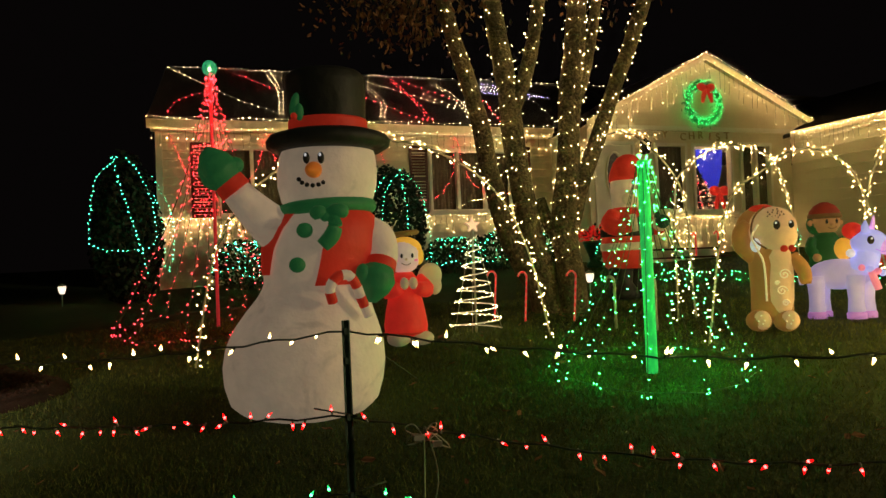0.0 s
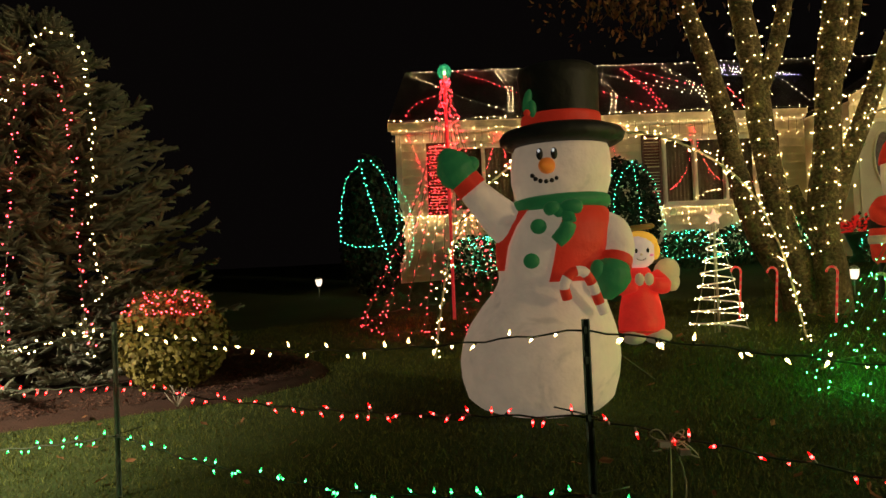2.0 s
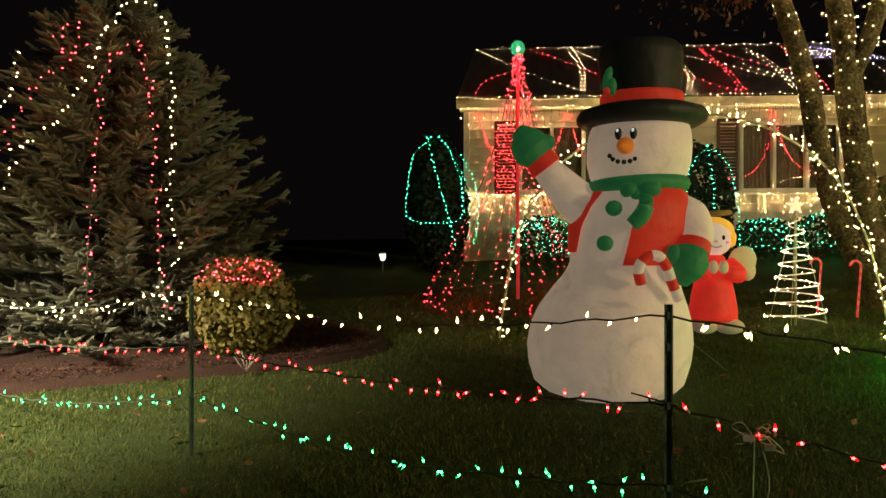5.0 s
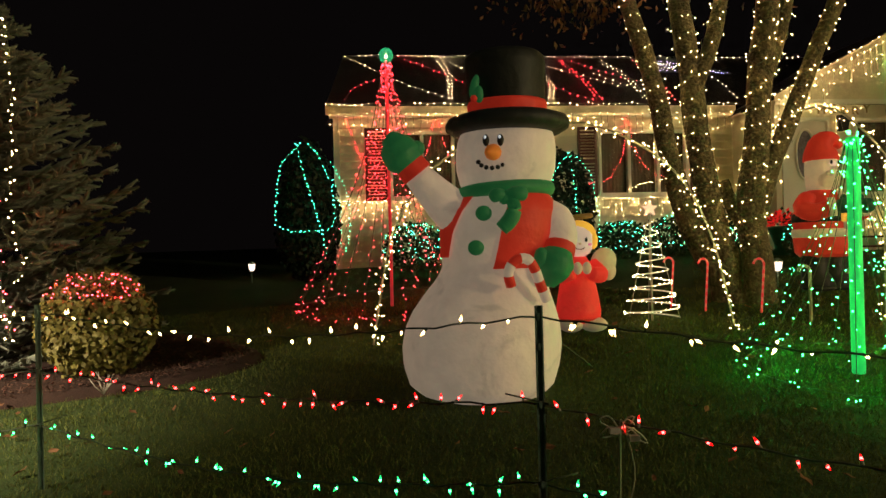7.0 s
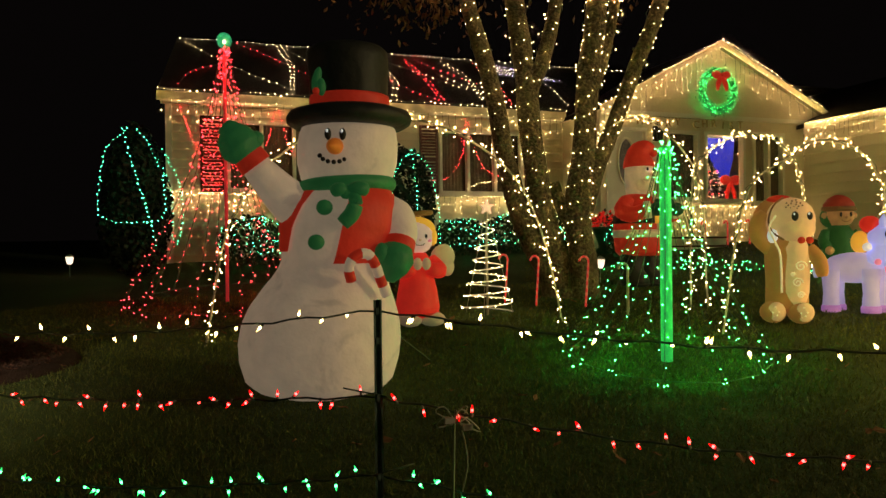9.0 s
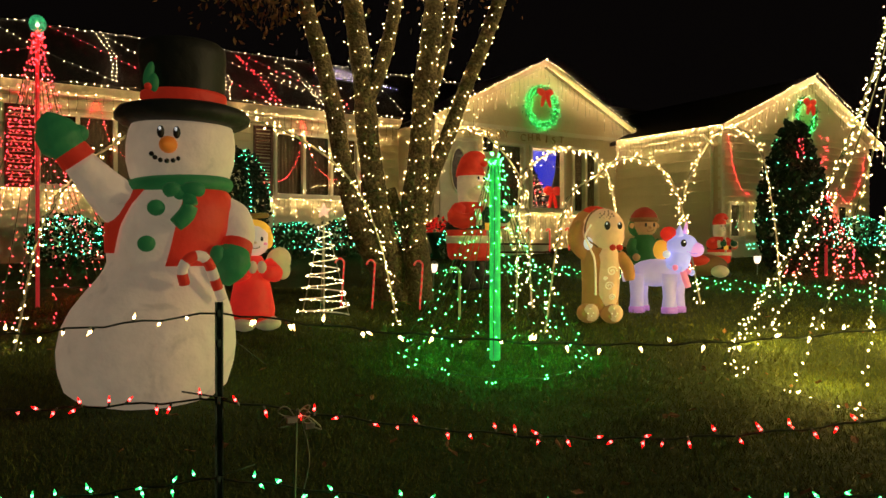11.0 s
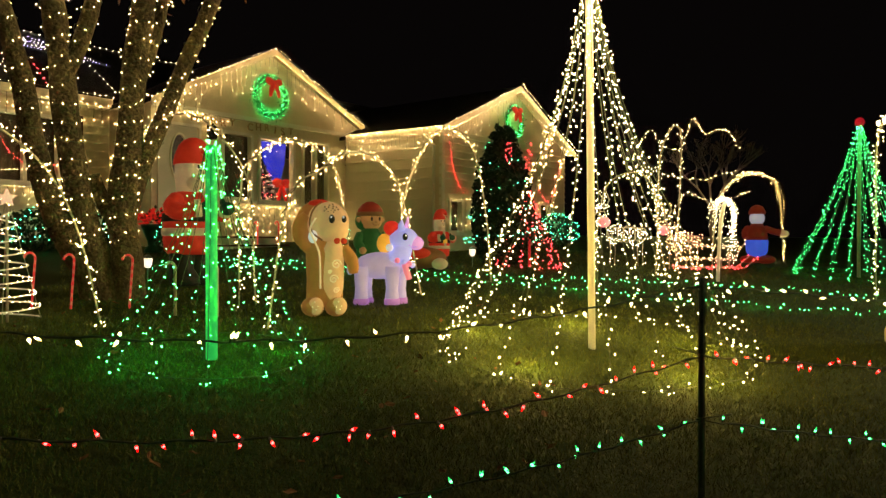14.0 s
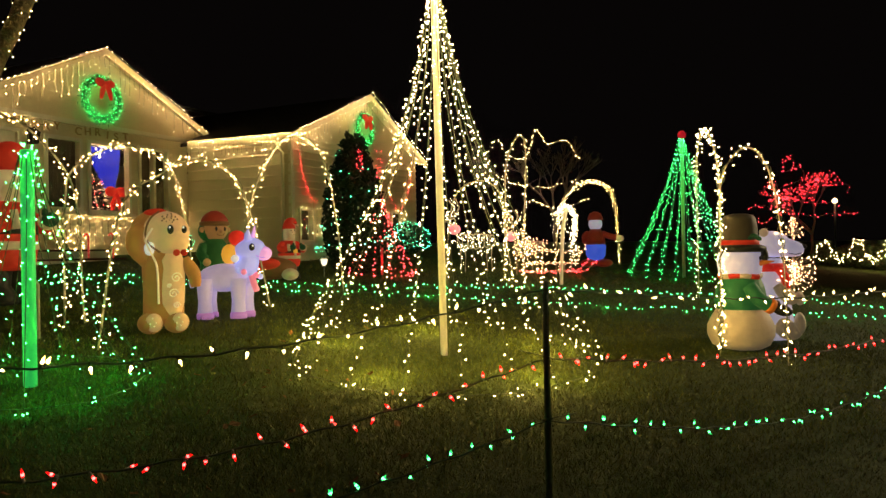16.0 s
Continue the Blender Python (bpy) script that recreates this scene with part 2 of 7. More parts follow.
def resample(pts, n):
    pts = [Vector(p) for p in pts]
    s = [0.0]
    for a, b in zip(pts, pts[1:]):
        s.append(s[-1] + (b - a).length)
    out, k = [], 0
    for i in range(n):
        d = s[-1] * i / (n - 1)
        while k < len(s) - 2 and s[k + 1] < d:
            k += 1
        f = (d - s[k]) / max(s[k + 1] - s[k], 1e-9)
        out.append(pts[k].lerp(pts[k + 1], min(max(f, 0), 1)))
    return out


def length(pts):
    return sum((Vector(b) - Vector(a)).length for a, b in zip(pts, pts[1:]))


RNG = random.Random(7)
OCT = [(1, 0, 0), (-1, 0, 0), (0, 1, 0), (0, -1, 0), (0, 0, 1), (0, 0, -1)]
OCTF = [(0, 2, 4), (2, 1, 4), (1, 3, 4), (3, 0, 4), (2, 0, 5), (1, 2, 5), (3, 1, 5), (0, 3, 5)]


def bulbs_on(g, pts, spacing, r, jitter=0.015, mi=0, skip=0.0):
    """Small bulbs strung along a line."""
    n = max(2, int(length(pts) / spacing))
    for p in resample(pts, n):
        if RNG.random() < skip:
            continue
        q = p + Vector([RNG.uniform(-jitter, jitter) for _ in range(3)])
        s = 0.45 * r * RNG.uniform(0.75, 1.2)
        tilt = Euler([RNG.uniform(0, 3) for _ in range(3)]).to_matrix()
        g.add([q + tilt @ Vector((a * s, b * s, c * s * 1.25)) for a, b, c in OCT], OCTF, mi)


def light_string(name, lines, bulb, label, spacing=0.1, r=0.013, jitter=0.02, cable=M_CABLE, cable_r=0.003, parent=None, group="", skip=0.0):
    """A string of small lights: one thing with its cable and its bulbs."""
    if parent is None:
        top = thing(name, (0, 0, 0), label, "string lights", group)
    else:
        top = parent
    gc, gbulb = Geo(), Geo()
    for ln in lines:
        if cable:
            gc.tube(ln, cable_r, 4)
        bulbs_on(gbulb, ln, spacing, r, jitter, 0, skip)
    if cable:
        gc.make("cable", cable, top)
    b = gbulb.make("bulb_chain", bulb, top, smooth=False)
    tagged(b, kind="stuff")
    return top

# ---------- ground ----------
def axis(lo, hi, step, far):
    a = list(np.arange(lo, hi + step / 2, step))
    return [-far, -far / 3, lo - 20, lo - 8, lo - 3] + a + [hi + 3, hi + 8, hi + 20, far / 3, far]


gx, gy = axis(-8, 20, 0.5, 300), axis(-3, 18, 0.5, 300)
G = Geo()
G.add([(x, y, gz(x, y) + 0.012 * noise.noise((x * 0.7, y * 0.7, 0))) for y in gy for x in gx],
      [(j * len(gx) + i, j * len(gx) + i + 1, (j + 1) * len(gx) + i + 1, (j + 1) * len(gx) + i) for j in range(len(gy) - 1) for i in range(len(gx) - 1)])
tagged(G.make("ground", M_LAWN), "sloping front lawn of short dark green grass", "lawn", kind="structure")

# mulch bed round the spruce and the bush
BED = [(-9.0, 6.5), (-6.5, 5.6), (-4.5, 5.45), (-3.4, 5.75), (-2.5, 5.95), (-1.7, 6.15), (-1.1, 6.55), (-0.95, 6.95), (-1.2, 7.5), (-1.9, 8.2), (-3.0, 9.0), (-4.5, 9.6), (-7, 9.5), (-9.0, 8.5)]


def in_bed(x, y):
    c = False
    for (x1, y1), (x2, y2) in zip(BED, BED[1:] + BED[:1]):
        if (y1 > y) != (y2 > y) and x < (x2 - x1) * (y - y1) / (y2 - y1) + x1:
            c = not c
    return c


ring = curve_pts([(x, y, 0) for x, y in BED + BED[:1]], 90)[:-1]
cx, cy = -4.2, 7.4
G = Geo()
rr = []
for k, h in ((1.0, -0.03), (0.985, 0.035), (0.9, 0.07), (0.6, 0.10), (0.3, 0.12), (0.02, 0.13)):
    rr.append([(cx + (p.x - cx) * k, cy + (p.y - cy) * k, gz(cx + (p.x - cx) * k, cy + (p.y - cy) * k) + h + 0.015 * noise.noise((p.x * 3, p.y * 3, k * 9))) for p in ring])
G.rings(rr, caps=False)
tagged(G.make("mulch_bed", M_MULCH), "raised bed of dark brown bark mulch", "mulch bed", kind="structure")

G = Geo()
for _ in range(16000):
    x, y = RNG.uniform(-6.5, -0.9), RNG.uniform(5.3, 8.2)
    if in_bed(x, y) and in_bed(x + 0.1, y) and in_bed(x, y - 0.1):
        s = RNG.uniform(0.008, 0.022)
        m = pose(x, y, gz(x, y) + 0.085 + RNG.uniform(-0.02, 0.02), RNG.uniform(-40, 40), RNG.uniform(-40, 40), RNG.uniform(0, 180))
        G.add([m @ Vector(p) for p in ((-s, -s * 0.35, 0), (s, -s * 0.3, 0), (s * 0.9, s * 0.35, 0), (-s * 0.8, s * 0.3, 0), (0, 0, s * 0.4))], [(0, 1, 4), (1, 2, 4), (2, 3, 4), (3, 0, 4)])
tagged(G.make("mulch_chips", M_CHIP, smooth=False), "loose brown bark chips on the mulch bed", "mulch", kind="stuff")

# grass blades, thickest near the street
G = Geo()
vs, fs = [], []
for i in range(480000):
    u = RNG.random()
    if i < 400000:
        d, a = 1.6 + 8.5 * u ** 1.35, RNG.uniform(-100, 58)
    else:
        d, a = 9.0 + 9.0 * u, RNG.uniform(-100, -25)
    x, y = -d * math.sin(radians(a)), d * math.cos(radians(a))
    if in_bed(x, y):
        continue
    h = RNG.uniform(0.014, 0.048)
    w = RNG.uniform(0.0011, 0.0024) * (0.7 + 0.17 * d)
    b = RNG.uniform(0, math.pi)
    ox, oy = RNG.gauss(0, 0.018), RNG.gauss(0, 0.018)
    z = gz(x, y) - 0.004
    k = len(vs)
    vs += [(x - w * math.cos(b), y - w * math.sin(b), z), (x + w * math.cos(b), y + w * math.sin(b), z), (x + ox, y + oy, z + h)]
    fs.append((k, k + 1, k + 2))
G.add(vs, fs)
tagged(G.make("grass", M_GRASS, smooth=False), "short mown green lawn grass", "grass", kind="stuff")

G = Geo()
for _ in range(170):
    d, a = RNG.uniform(2.2, 9), RNG.uniform(-62, 36)
    x, y = -d * math.sin(radians(a)), d * math.cos(radians(a))
    s = RNG.uniform(0.02, 0.045)
    m = pose(x, y, gz(x, y) + 0.045, RNG.uniform(-35, 35), RNG.uniform(-35, 35), RNG.uniform(0, 360))
    G.add([m @ Vector(p) for p in ((-s, 0, 0), (-s * 0.3, -s * 0.6, s * 0.2), (s * 0.6, -s * 0.4, 0), (s * 1.1, 0, s * 0.3), (s * 0.5, s * 0.5, 0.1 * s), (-s * 0.4, s * 0.5, s * 0.3))], [(0, 1, 2, 3), (0, 3, 4, 5)])
tagged(G.make("fallen_leaves", M_DEADLEAF, smooth=False), "scattered dry brown leaves on the grass", "leaves", kind="stuff")

# ---------- house ----------
MAIN_Y, ENT_Y, WING_Y = 14.10, 12.55, 9.60


def wall_front(name, x0, x1, z0, z1, y, openings, material, label, thick=0.18):
    xs = sorted({x0, x1, *[o[0] for o in openings], *[o[1] for o in openings]})
    zs = sorted({z0, z1, *[o[2] for o in openings], *[o[3] for o in openings]})
    g = Geo()
    for a, b in zip(xs, xs[1:]):
        for c, d in zip(zs, zs[1:]):
            if not any(o[0] <= a and b <= o[1] and o[2] <= c and d <= o[3] for o in openings):
                g.box(a, b, y, y + thick, c, d)
    return tagged(g.make(name, material, smooth=False), label, "wall", kind="structure")


def boards(parent, x0, x1, z0, z1, y, openings, pitch=0.16):
    """Lapped clapboards, each one a piece."""
    z, cache = z0, {}
    while z < z1 - 0.03:
        top = min(z + pitch, z1)
        cuts = sorted([(o[0], o[1]) for o in openings if o[2] < top - 0.01 and o[3] > z + 0.01])
        a, spans = x0, []
        for c in cuts:
            if c[0] > a:
                spans.append((a, c[0]))
            a = max(a, c[1])
        if a < x1:
            spans.append((a, x1))
        for s, e in spans:
            key = (round(e - s, 3), round(top - z, 3))
            if key not in cache:
                w, h = e - s, top - z
                me = Geo().add([(0, 0, 0), (w, 0, 0), (w, -0.034, 0.0), (0, -0.034, 0.0), (0, -0.004, h + 0.012), (w, -0.004, h + 0.012), (w, 0, h + 0.012), (0, 0, h + 0.012)],
                               [(0, 1, 2, 3), (3, 2, 5, 4), (4, 5, 6, 7), (0, 3, 4, 7), (1, 6, 5, 2)])
                o = me.make("siding_board", M_SIDING, parent, smooth=False)
                cache[key] = o.data
            else:
                o = new("siding_board", cache[key])
                o.parent = parent
            o.location = (s, y, z)
        z += pitch


def window(n, x0, x1, z0, z1, y, panes, label, curtain=True, frame_w=0.06, sill=True):
    w = thing("window_%d" % n, ((x0 + x1) / 2, y, z0), label, "window", kind="structure")
    cx_, W_, H_ = (x0 + x1) / 2, (x1 - x0) / 2, z1 - z0
    g = Geo()
    f = frame_w
    g.box(-W_, W_, -0.045, 0.10, H_ - f, H_).box(-W_, W_, -0.045, 0.10, 0, f)
    g.box(-W_, -W_ + f, -0.045, 0.10, f, H_ - f).box(W_ - f, W_, -0.045, 0.10, f, H_ - f)
    pw = (2 * W_ - f) / panes
    for i in range(1, panes):
        g.box(-W_ + i * pw, -W_ + i * pw + f, -0.04, 0.09, f, H_ - f)
    g.make("window_frame", M_TRIM, w, smooth=False)
    for i in range(panes):
        a = -W_ + f + i * pw
        p = Geo().box(a - 0.005, a + pw - f + 0.005, 0.03, 0.036, f - 0.005, H_ - f + 0.005).make("pane", M_GLASS, w, smooth=False)
        p.visible_shadow = False
        if curtain:
            c = Geo()
            nn = 24
            row = [(a + (pw - f) * k / nn, 0.085 + 0.006 * math.sin(k * 1.9), z) for z in (0.02, H_ - 0.02) for k in range(nn + 1)]
            c.add(row, [(k, k + 1, nn + 2 + k, nn + 1 + k) for k in range(nn)])
            c.make("curtain", M_CURTAIN, w, "drawn brown curtain")
    if sill:
        Geo().box(-W_ - 0.05, W_ + 0.05, -0.09, 0.0, -0.05, 0.002).make("window_sill", M_TRIM, w, smooth=False)
    return w


def shutter(x0, x1, z0, z1, y):
    s = thing("window_shutter", ((x0 + x1) / 2, y, z0), "dark brown louvred wooden window shutter on the wall", "shutter", "window shutters")
    W_, H_ = (x1 - x0) / 2, z1 - z0
    g = Geo().box(-W_, -W_ + 0.05, -0.05, -0.026, 0, H_).box(W_ - 0.05, W_, -0.05, -0.026, 0, H_).box(-W_ + 0.05, W_ - 0.05, -0.05, -0.026, 0, 0.06).box(-W_ + 0.05, W_ - 0.05, -0.05, -0.026, H_ - 0.06, H_)
    g.box(-W_ + 0.05, W_ - 0.05, -0.05, -0.026, H_ / 2 - 0.03, H_ / 2 + 0.03)
    g.make("frame", M_SHUTTER, s, smooth=False)
    k = 0.07
    while k < H_ - 0.1:
        if abs(k + 0.02 - H_ / 2) > 0.05:
            Geo().add([(-W_ + 0.05, -0.045, k), (W_ - 0.05, -0.045, k), (W_ - 0.05, -0.03, k + 0.045), (-W_ + 0.05, -0.03, k + 0.045), (-W_ + 0.05, -0.038, k - 0.004), (W_ - 0.05, -0.038, k - 0.004)],
                      [(0, 1, 2, 3), (4, 5, 1, 0), (3, 2, 5, 4)]).make("slat", M_SHUTTER, s, smooth=False)
        k += 0.06


W1, W2 = (0.53, 2.40, 2.60, 3.92), (4.68, 6.55, 2.60, 3.92)
wm = wall_front("wall_main", -0.50, 7.72, 1.15, 4.30, MAIN_Y, [W1, W2], M_WALL, "cream clapboard front wall of a ranch house")
tagged(Geo().box(-0.46, 7.7, MAIN_Y - 0.004, MAIN_Y + 0.17, 0.6, 1.147).make("foundation", M_FOUND, smooth=False), "grey concrete house foundation", "foundation", kind="structure")
boards(wm, -0.48, 7.70, 1.42, 4.28, MAIN_Y - 0.001, [W1, W2])
Geo().box(-0.53, -0.42, MAIN_Y - 0.035, MAIN_Y + 0.20, 1.2, 4.30).make("corner_board", M_TRIM, wm, smooth=False)
window(1, *W1, MAIN_Y, 3, "three-light window with white frame and dark brown curtains")
window(2, *W2, MAIN_Y, 3, "three-light window with white frame and dark brown curtains")
for a, b in ((0.06, 0.50), (2.43, 2.87), (4.26, 4.65), (6.58, 6.97)):
    shutter(a, b, 2.58, 3.98, MAIN_Y)

# entrance bay under its gable
DOOR = (7.62, 8.56, 1.72, 3.86)
WA, WBIG, WC = (9.03, 9.82, 2.42, 3.84), (9.95, 10.98, 2.40, 3.84), (11.18, 12.02, 2.36, 3.88)
wall_front("wall_entrance", 7.50, 12.58, 1.25, 4.16, ENT_Y, [DOOR, WA, WBIG, WC], M_WALL, "smooth cream painted entrance wall below a gable")
window(3, *WA, ENT_Y, 1, "narrow side window with white frame beside the picture window")
window(4, *WBIG, ENT_Y, 1, "brightly lit picture window with white frame", curtain=False)
window(5, *WC, ENT_Y, 2, "narrow side window with white frame and curtain")
tagged(Geo().box(12.40, 12.58, ENT_Y + 0.18, 14.3, 1.25, 4.16).make("wall_entrance_side", M_WALL, smooth=False), "cream side wall of the entrance bay", "wall", kind="structure")
tagged(Geo().box(7.50, 7.68, ENT_Y + 0.18, 14.09, 1.25, 4.16).make("wall_entrance_side", M_WALL, smooth=False), "cream side wall of the entrance bay", "wall", kind="structure")

# front door with an oval glass
door = thing("door_1", (8.09, ENT_Y, 1.72), "white front door with an oval leaded glass", "door", kind="structure")
g = Geo().box(-0.47, -0.42, -0.03, 0.15, 0, 2.14).box(0.42, 0.47, -0.03, 0.15, 0, 2.14).box(-0.42, 0.42, -0.03, 0.15, 2.08, 2.14)
g.make("door_frame", M_TRIM, door, smooth=False)
Geo().box(-0.415, 0.415, 0.02, 0.07, 0.01, 2.075).make("door_leaf", M_TRIM, door, smooth=False)
n = 40
ov = [(-0.22 + 0.19 * math.cos(2 * math.pi * k / n), 0, 1.46 + 0.46 * math.sin(2 * math.pi * k / n)) for k in range(n + 1)]
Geo().tube([(x + 0.22, -0.0, z) for x, y, z in ov], 0.022, 6).make("oval_trim", M_TRIM, door)
Geo().rings([[(x + 0.22, 0.004, z) for x, y, z in ov[:-1]], [(x + 0.22, 0.018, z) for x, y, z in ov[:-1]]]).make("oval_glass", mat("leaded_glass", (0.12, 0.10, 0.12), 0.15, 0.6, 9, 30, 0.6), door, "grey-violet leaded oval glass", smooth=False)
Geo().ball((0.35, -0.03, 1.0), 0.03, 0.04, 0.03).make("door_knob", mat("dark_bronze", (0.06, 0.045, 0.03), 0.35, 0.2, 9, 60, 0.1, metal=0.8), door, "dark bronze knob")
Geo().ball((0.35, -0.01, 1.14), 0.025, 0.02, 0.025).make("deadbolt", bpy.data.materials["dark_bronze"], door)


def gable_wall(name, xl, xp, xr, zl, zp, y, label):
    g = Geo()
    g.rings([[(xl, y, zl), (xr, y, zl), (xp, y, zp)], [(xl, y + 0.16, zl), (xr, y + 0.16, zl), (xp, y + 0.16, zp)]])
    return tagged(g.make(name, M_WALL, smooth=False), label, "wall", kind="structure")


def roof_slab(name, a, b, c, d, t, label):
    """A roof plane with thickness from four corners."""
    lo = [Vector(p) - Vector((0, 0, t)) for p in (a, b, c, d)]
    g = Geo().rings([lo, [Vector(p) for p in (a, b, c, d)]])
    return tagged(g.make(name, M_ROOF, smooth=False), label, "roof", kind="structure")


def fascia(pts, label, h=0.16, t=0.03):
    g = Geo()
    a, b = Vector(pts[0]), Vector(pts[1])
    side = (b - a).cross(Vector((0, 0, 1))).normalized() * t
    g.rings([[a, a + side, a + side - Vector((0, 0, h)), a - Vector((0, 0, h))], [b, b + side, b + side - Vector((0, 0, h)), b - Vector((0, 0, h))]])
    return tagged(g.make("trim", M_RAKE, smooth=False), label, "trim", kind="structure")


RIDGE = 5.78
roof_slab("roof_main_front", (-0.66, 13.86, 4.36), (10.2, 13.86, 4.36), (10.2, 15.62, RIDGE), (-0.34, 15.62, RIDGE), 0.10, "dark asphalt shingle roof of the house")
roof_slab("roof_main_back", (-0.34, 15.625, RIDGE), (18, 15.625, RIDGE), (18, 18.4, 4.2), (-0.66, 18.4, 4.2), 0.10, "dark asphalt shingle roof of the house")
fascia([(-0.66, 13.855, 4.35), (7.45, 13.855, 4.35)], "white fascia board along the eave")
tagged(Geo().box(-0.60, 7.45, 13.88, 14.09, 4.17, 4.20).make("trim", M_TRIM, smooth=False), "white soffit below the eave", "trim", kind="structure")
gable_wall("wall_gable_entrance", 7.47, 10.30, 13.38, 4.16, 5.635, ENT_Y, "smooth cream gable over the entrance")
PK = (10.30, 5.72)
for side, xe in ((-1, 7.42), (1, 13.42)):
    roof_slab("roof_entrance", (xe, 12.42, 4.24), (PK[0], 12.42, PK[1]), (PK[0], 15.6, PK[1]), (xe, 15.6, 4.24), 0.08, "dark shingle roof of the entrance gable")
    fascia([(xe, 12.415, 4.235), (PK[0], 12.415, PK[1] - 0.005)] if side < 0 else [(PK[0], 12.415, PK[1] - 0.005), (xe, 12.415, 4.235)], "white rake board of the entrance gable", 0.14)


def soffit(x0, z0, x1, z1, y0, y1, label):
    """A thin sloping board that closes the roof's overhang from below."""
    Y = ((x0, y0, z0), (x1, y0, z1), (x1, y1, z1), (x0, y1, z0))
    g = Geo().rings([[(x, y, z - 0.018) for x, y, z in Y], list(Y)])
    return tagged(g.make("trim", M_RAKE, smooth=False), label, "trim", kind="structure")


soffit(7.46, 4.17, 10.298, 5.628, 12.44, 12.546, "cream soffit under the entrance gable's overhang")
soffit(10.302, 5.628, 13.38, 4.17, 12.44, 12.546, "cream soffit under the entrance gable's overhang")
tagged(Geo().box(7.5, 13.1, 12.50, 12.548, 4.10, 4.19).make("trim", M_TRIM, smooth=False), "white horizontal board below the gable", "trim", kind="structure")

# wing with a gable of its own
GW1, GW2 = (12.80, 13.35, 1.75, 2.52), (16.2, 17.4, 1.85, 2.6)
ww = wall_front("wall_wing", 12.60, 18.2, 1.2, 4.02, WING_Y, [GW1, GW2], M_WALL, "cream clapboard front wall of the wing")
boards(ww, 12.62, 18.18, 1.35, 4.02, WING_Y - 0.001, [GW1, GW2])
window(6, *GW1, WING_Y, 1, "small window hung with white lights", curtain=True)
window(7, *GW2, WING_Y, 2, "low window hung with white lights", curtain=True)
gable_wall("wall_gable_wing", 12.44, 15.50, 18.40, 4.02, 5.335, WING_Y, "cream gable of the wing")
ws = tagged(Geo().box(12.60, 12.78, WING_Y + 0.18, 12.548, 1.2, 4.12).make("wall_wing_side", M_WALL, smooth=False), "cream clapboard side wall of the wing", "wall", kind="structure")
z, first = 1.40, None
while z < 4.05:
    if first is None:
        L = 12.53 - WING_Y
        first = Geo().add([(0, 0, 0), (0, L, 0), (-0.044, L, 0), (-0.044, 0, 0), (-0.004, 0, 0.238), (-0.004, L, 0.238), (0, L, 0.238), (0, 0, 0.238)],
                          [(0, 3, 2, 1), (3, 4, 5, 2), (4, 7, 6, 5), (0, 7, 4, 3), (1, 2, 5, 6)]).make("siding_board", M_SIDING, ws, smooth=False)
        o = first
    else:
        o = new("siding_board", first.data)
        o.parent = ws
    o.location = (12.599, WING_Y, z)
    z += 0.226
Geo().box(12.565, 12.66, WING_Y - 0.03, WING_Y + 0.06, 1.3, 4.05).make("corner_board", M_TRIM, ww, smooth=False)
ds = thing("downspout", (12.53, 9.78, 1.32), "cream metal downspout with an elbow at the wall corner", "downspout")
Geo().tube([(0, 0, 0.0), (0, 0, 2.35), (-0.06, 0.06, 2.47), (-0.16, 0.18, 2.66), (-0.18, 0.2, 2.74)], 0.035, 8).make("pipe", M_TRIM, ds)
for hz in (0.5, 1.6):
    Geo().lathe([(hz, 0.042), (hz + 0.03, 0.042)], 8).make("strap", M_TRIM, ds, smooth=False)
roof_slab("roof_wing", (12.38, 9.40, 4.06), (15.50, 9.40, 5.42), (15.50, 16.5, 5.42), (12.38, 16.5, 4.06), 0.08, "dark shingle roof of the wing")
roof_slab("roof_wing", (18.45, 9.40, 4.06), (15.50, 9.40, 5.42), (15.50, 16.5, 5.42), (18.45, 16.5, 4.06), 0.08, "dark shingle roof of the wing")
fascia([(12.38, 9.395, 4.055), (15.5, 9.395, 5.415)], "white rake board of the wing gable", 0.14)
fascia([(15.5, 9.395, 5.415), (18.45, 9.395, 4.055)], "white rake board of the wing gable", 0.14)
fascia([(12.375, 12.3, 4.10), (12.375, 9.4, 4.055)], "white fascia along the eave of the wing", 0.14)
soffit(12.43, 3.99, 15.498, 5.328, 9.43, WING_Y - 0.004, "cream soffit under the wing gable's overhang")
soffit(15.502, 5.328, 18.40, 3.99, 9.43, WING_Y - 0.004, "cream soffit under the wing gable's overhang")
tagged(Geo().box(-0.5, 18.2, 18.0, 18.2, 1.0, 4.2).make("wall_back", M_WALL, smooth=False), "plain back wall of the house", "wall", kind="structure")
tagged(Geo().box(-0.5, -0.32, 14.285, 17.995, 1.0, 4.3).make("wall_side", M_WALL, smooth=False), "plain side wall of the house", "wall", kind="structure")
tagged(Geo().box(18.02, 18.2, 9.785, 17.995, 1.0, 4.02).make("wall_side", M_WALL, smooth=False), "plain side wall of the wing", "wall", kind="structure")

# ---------- lights on the house ----------


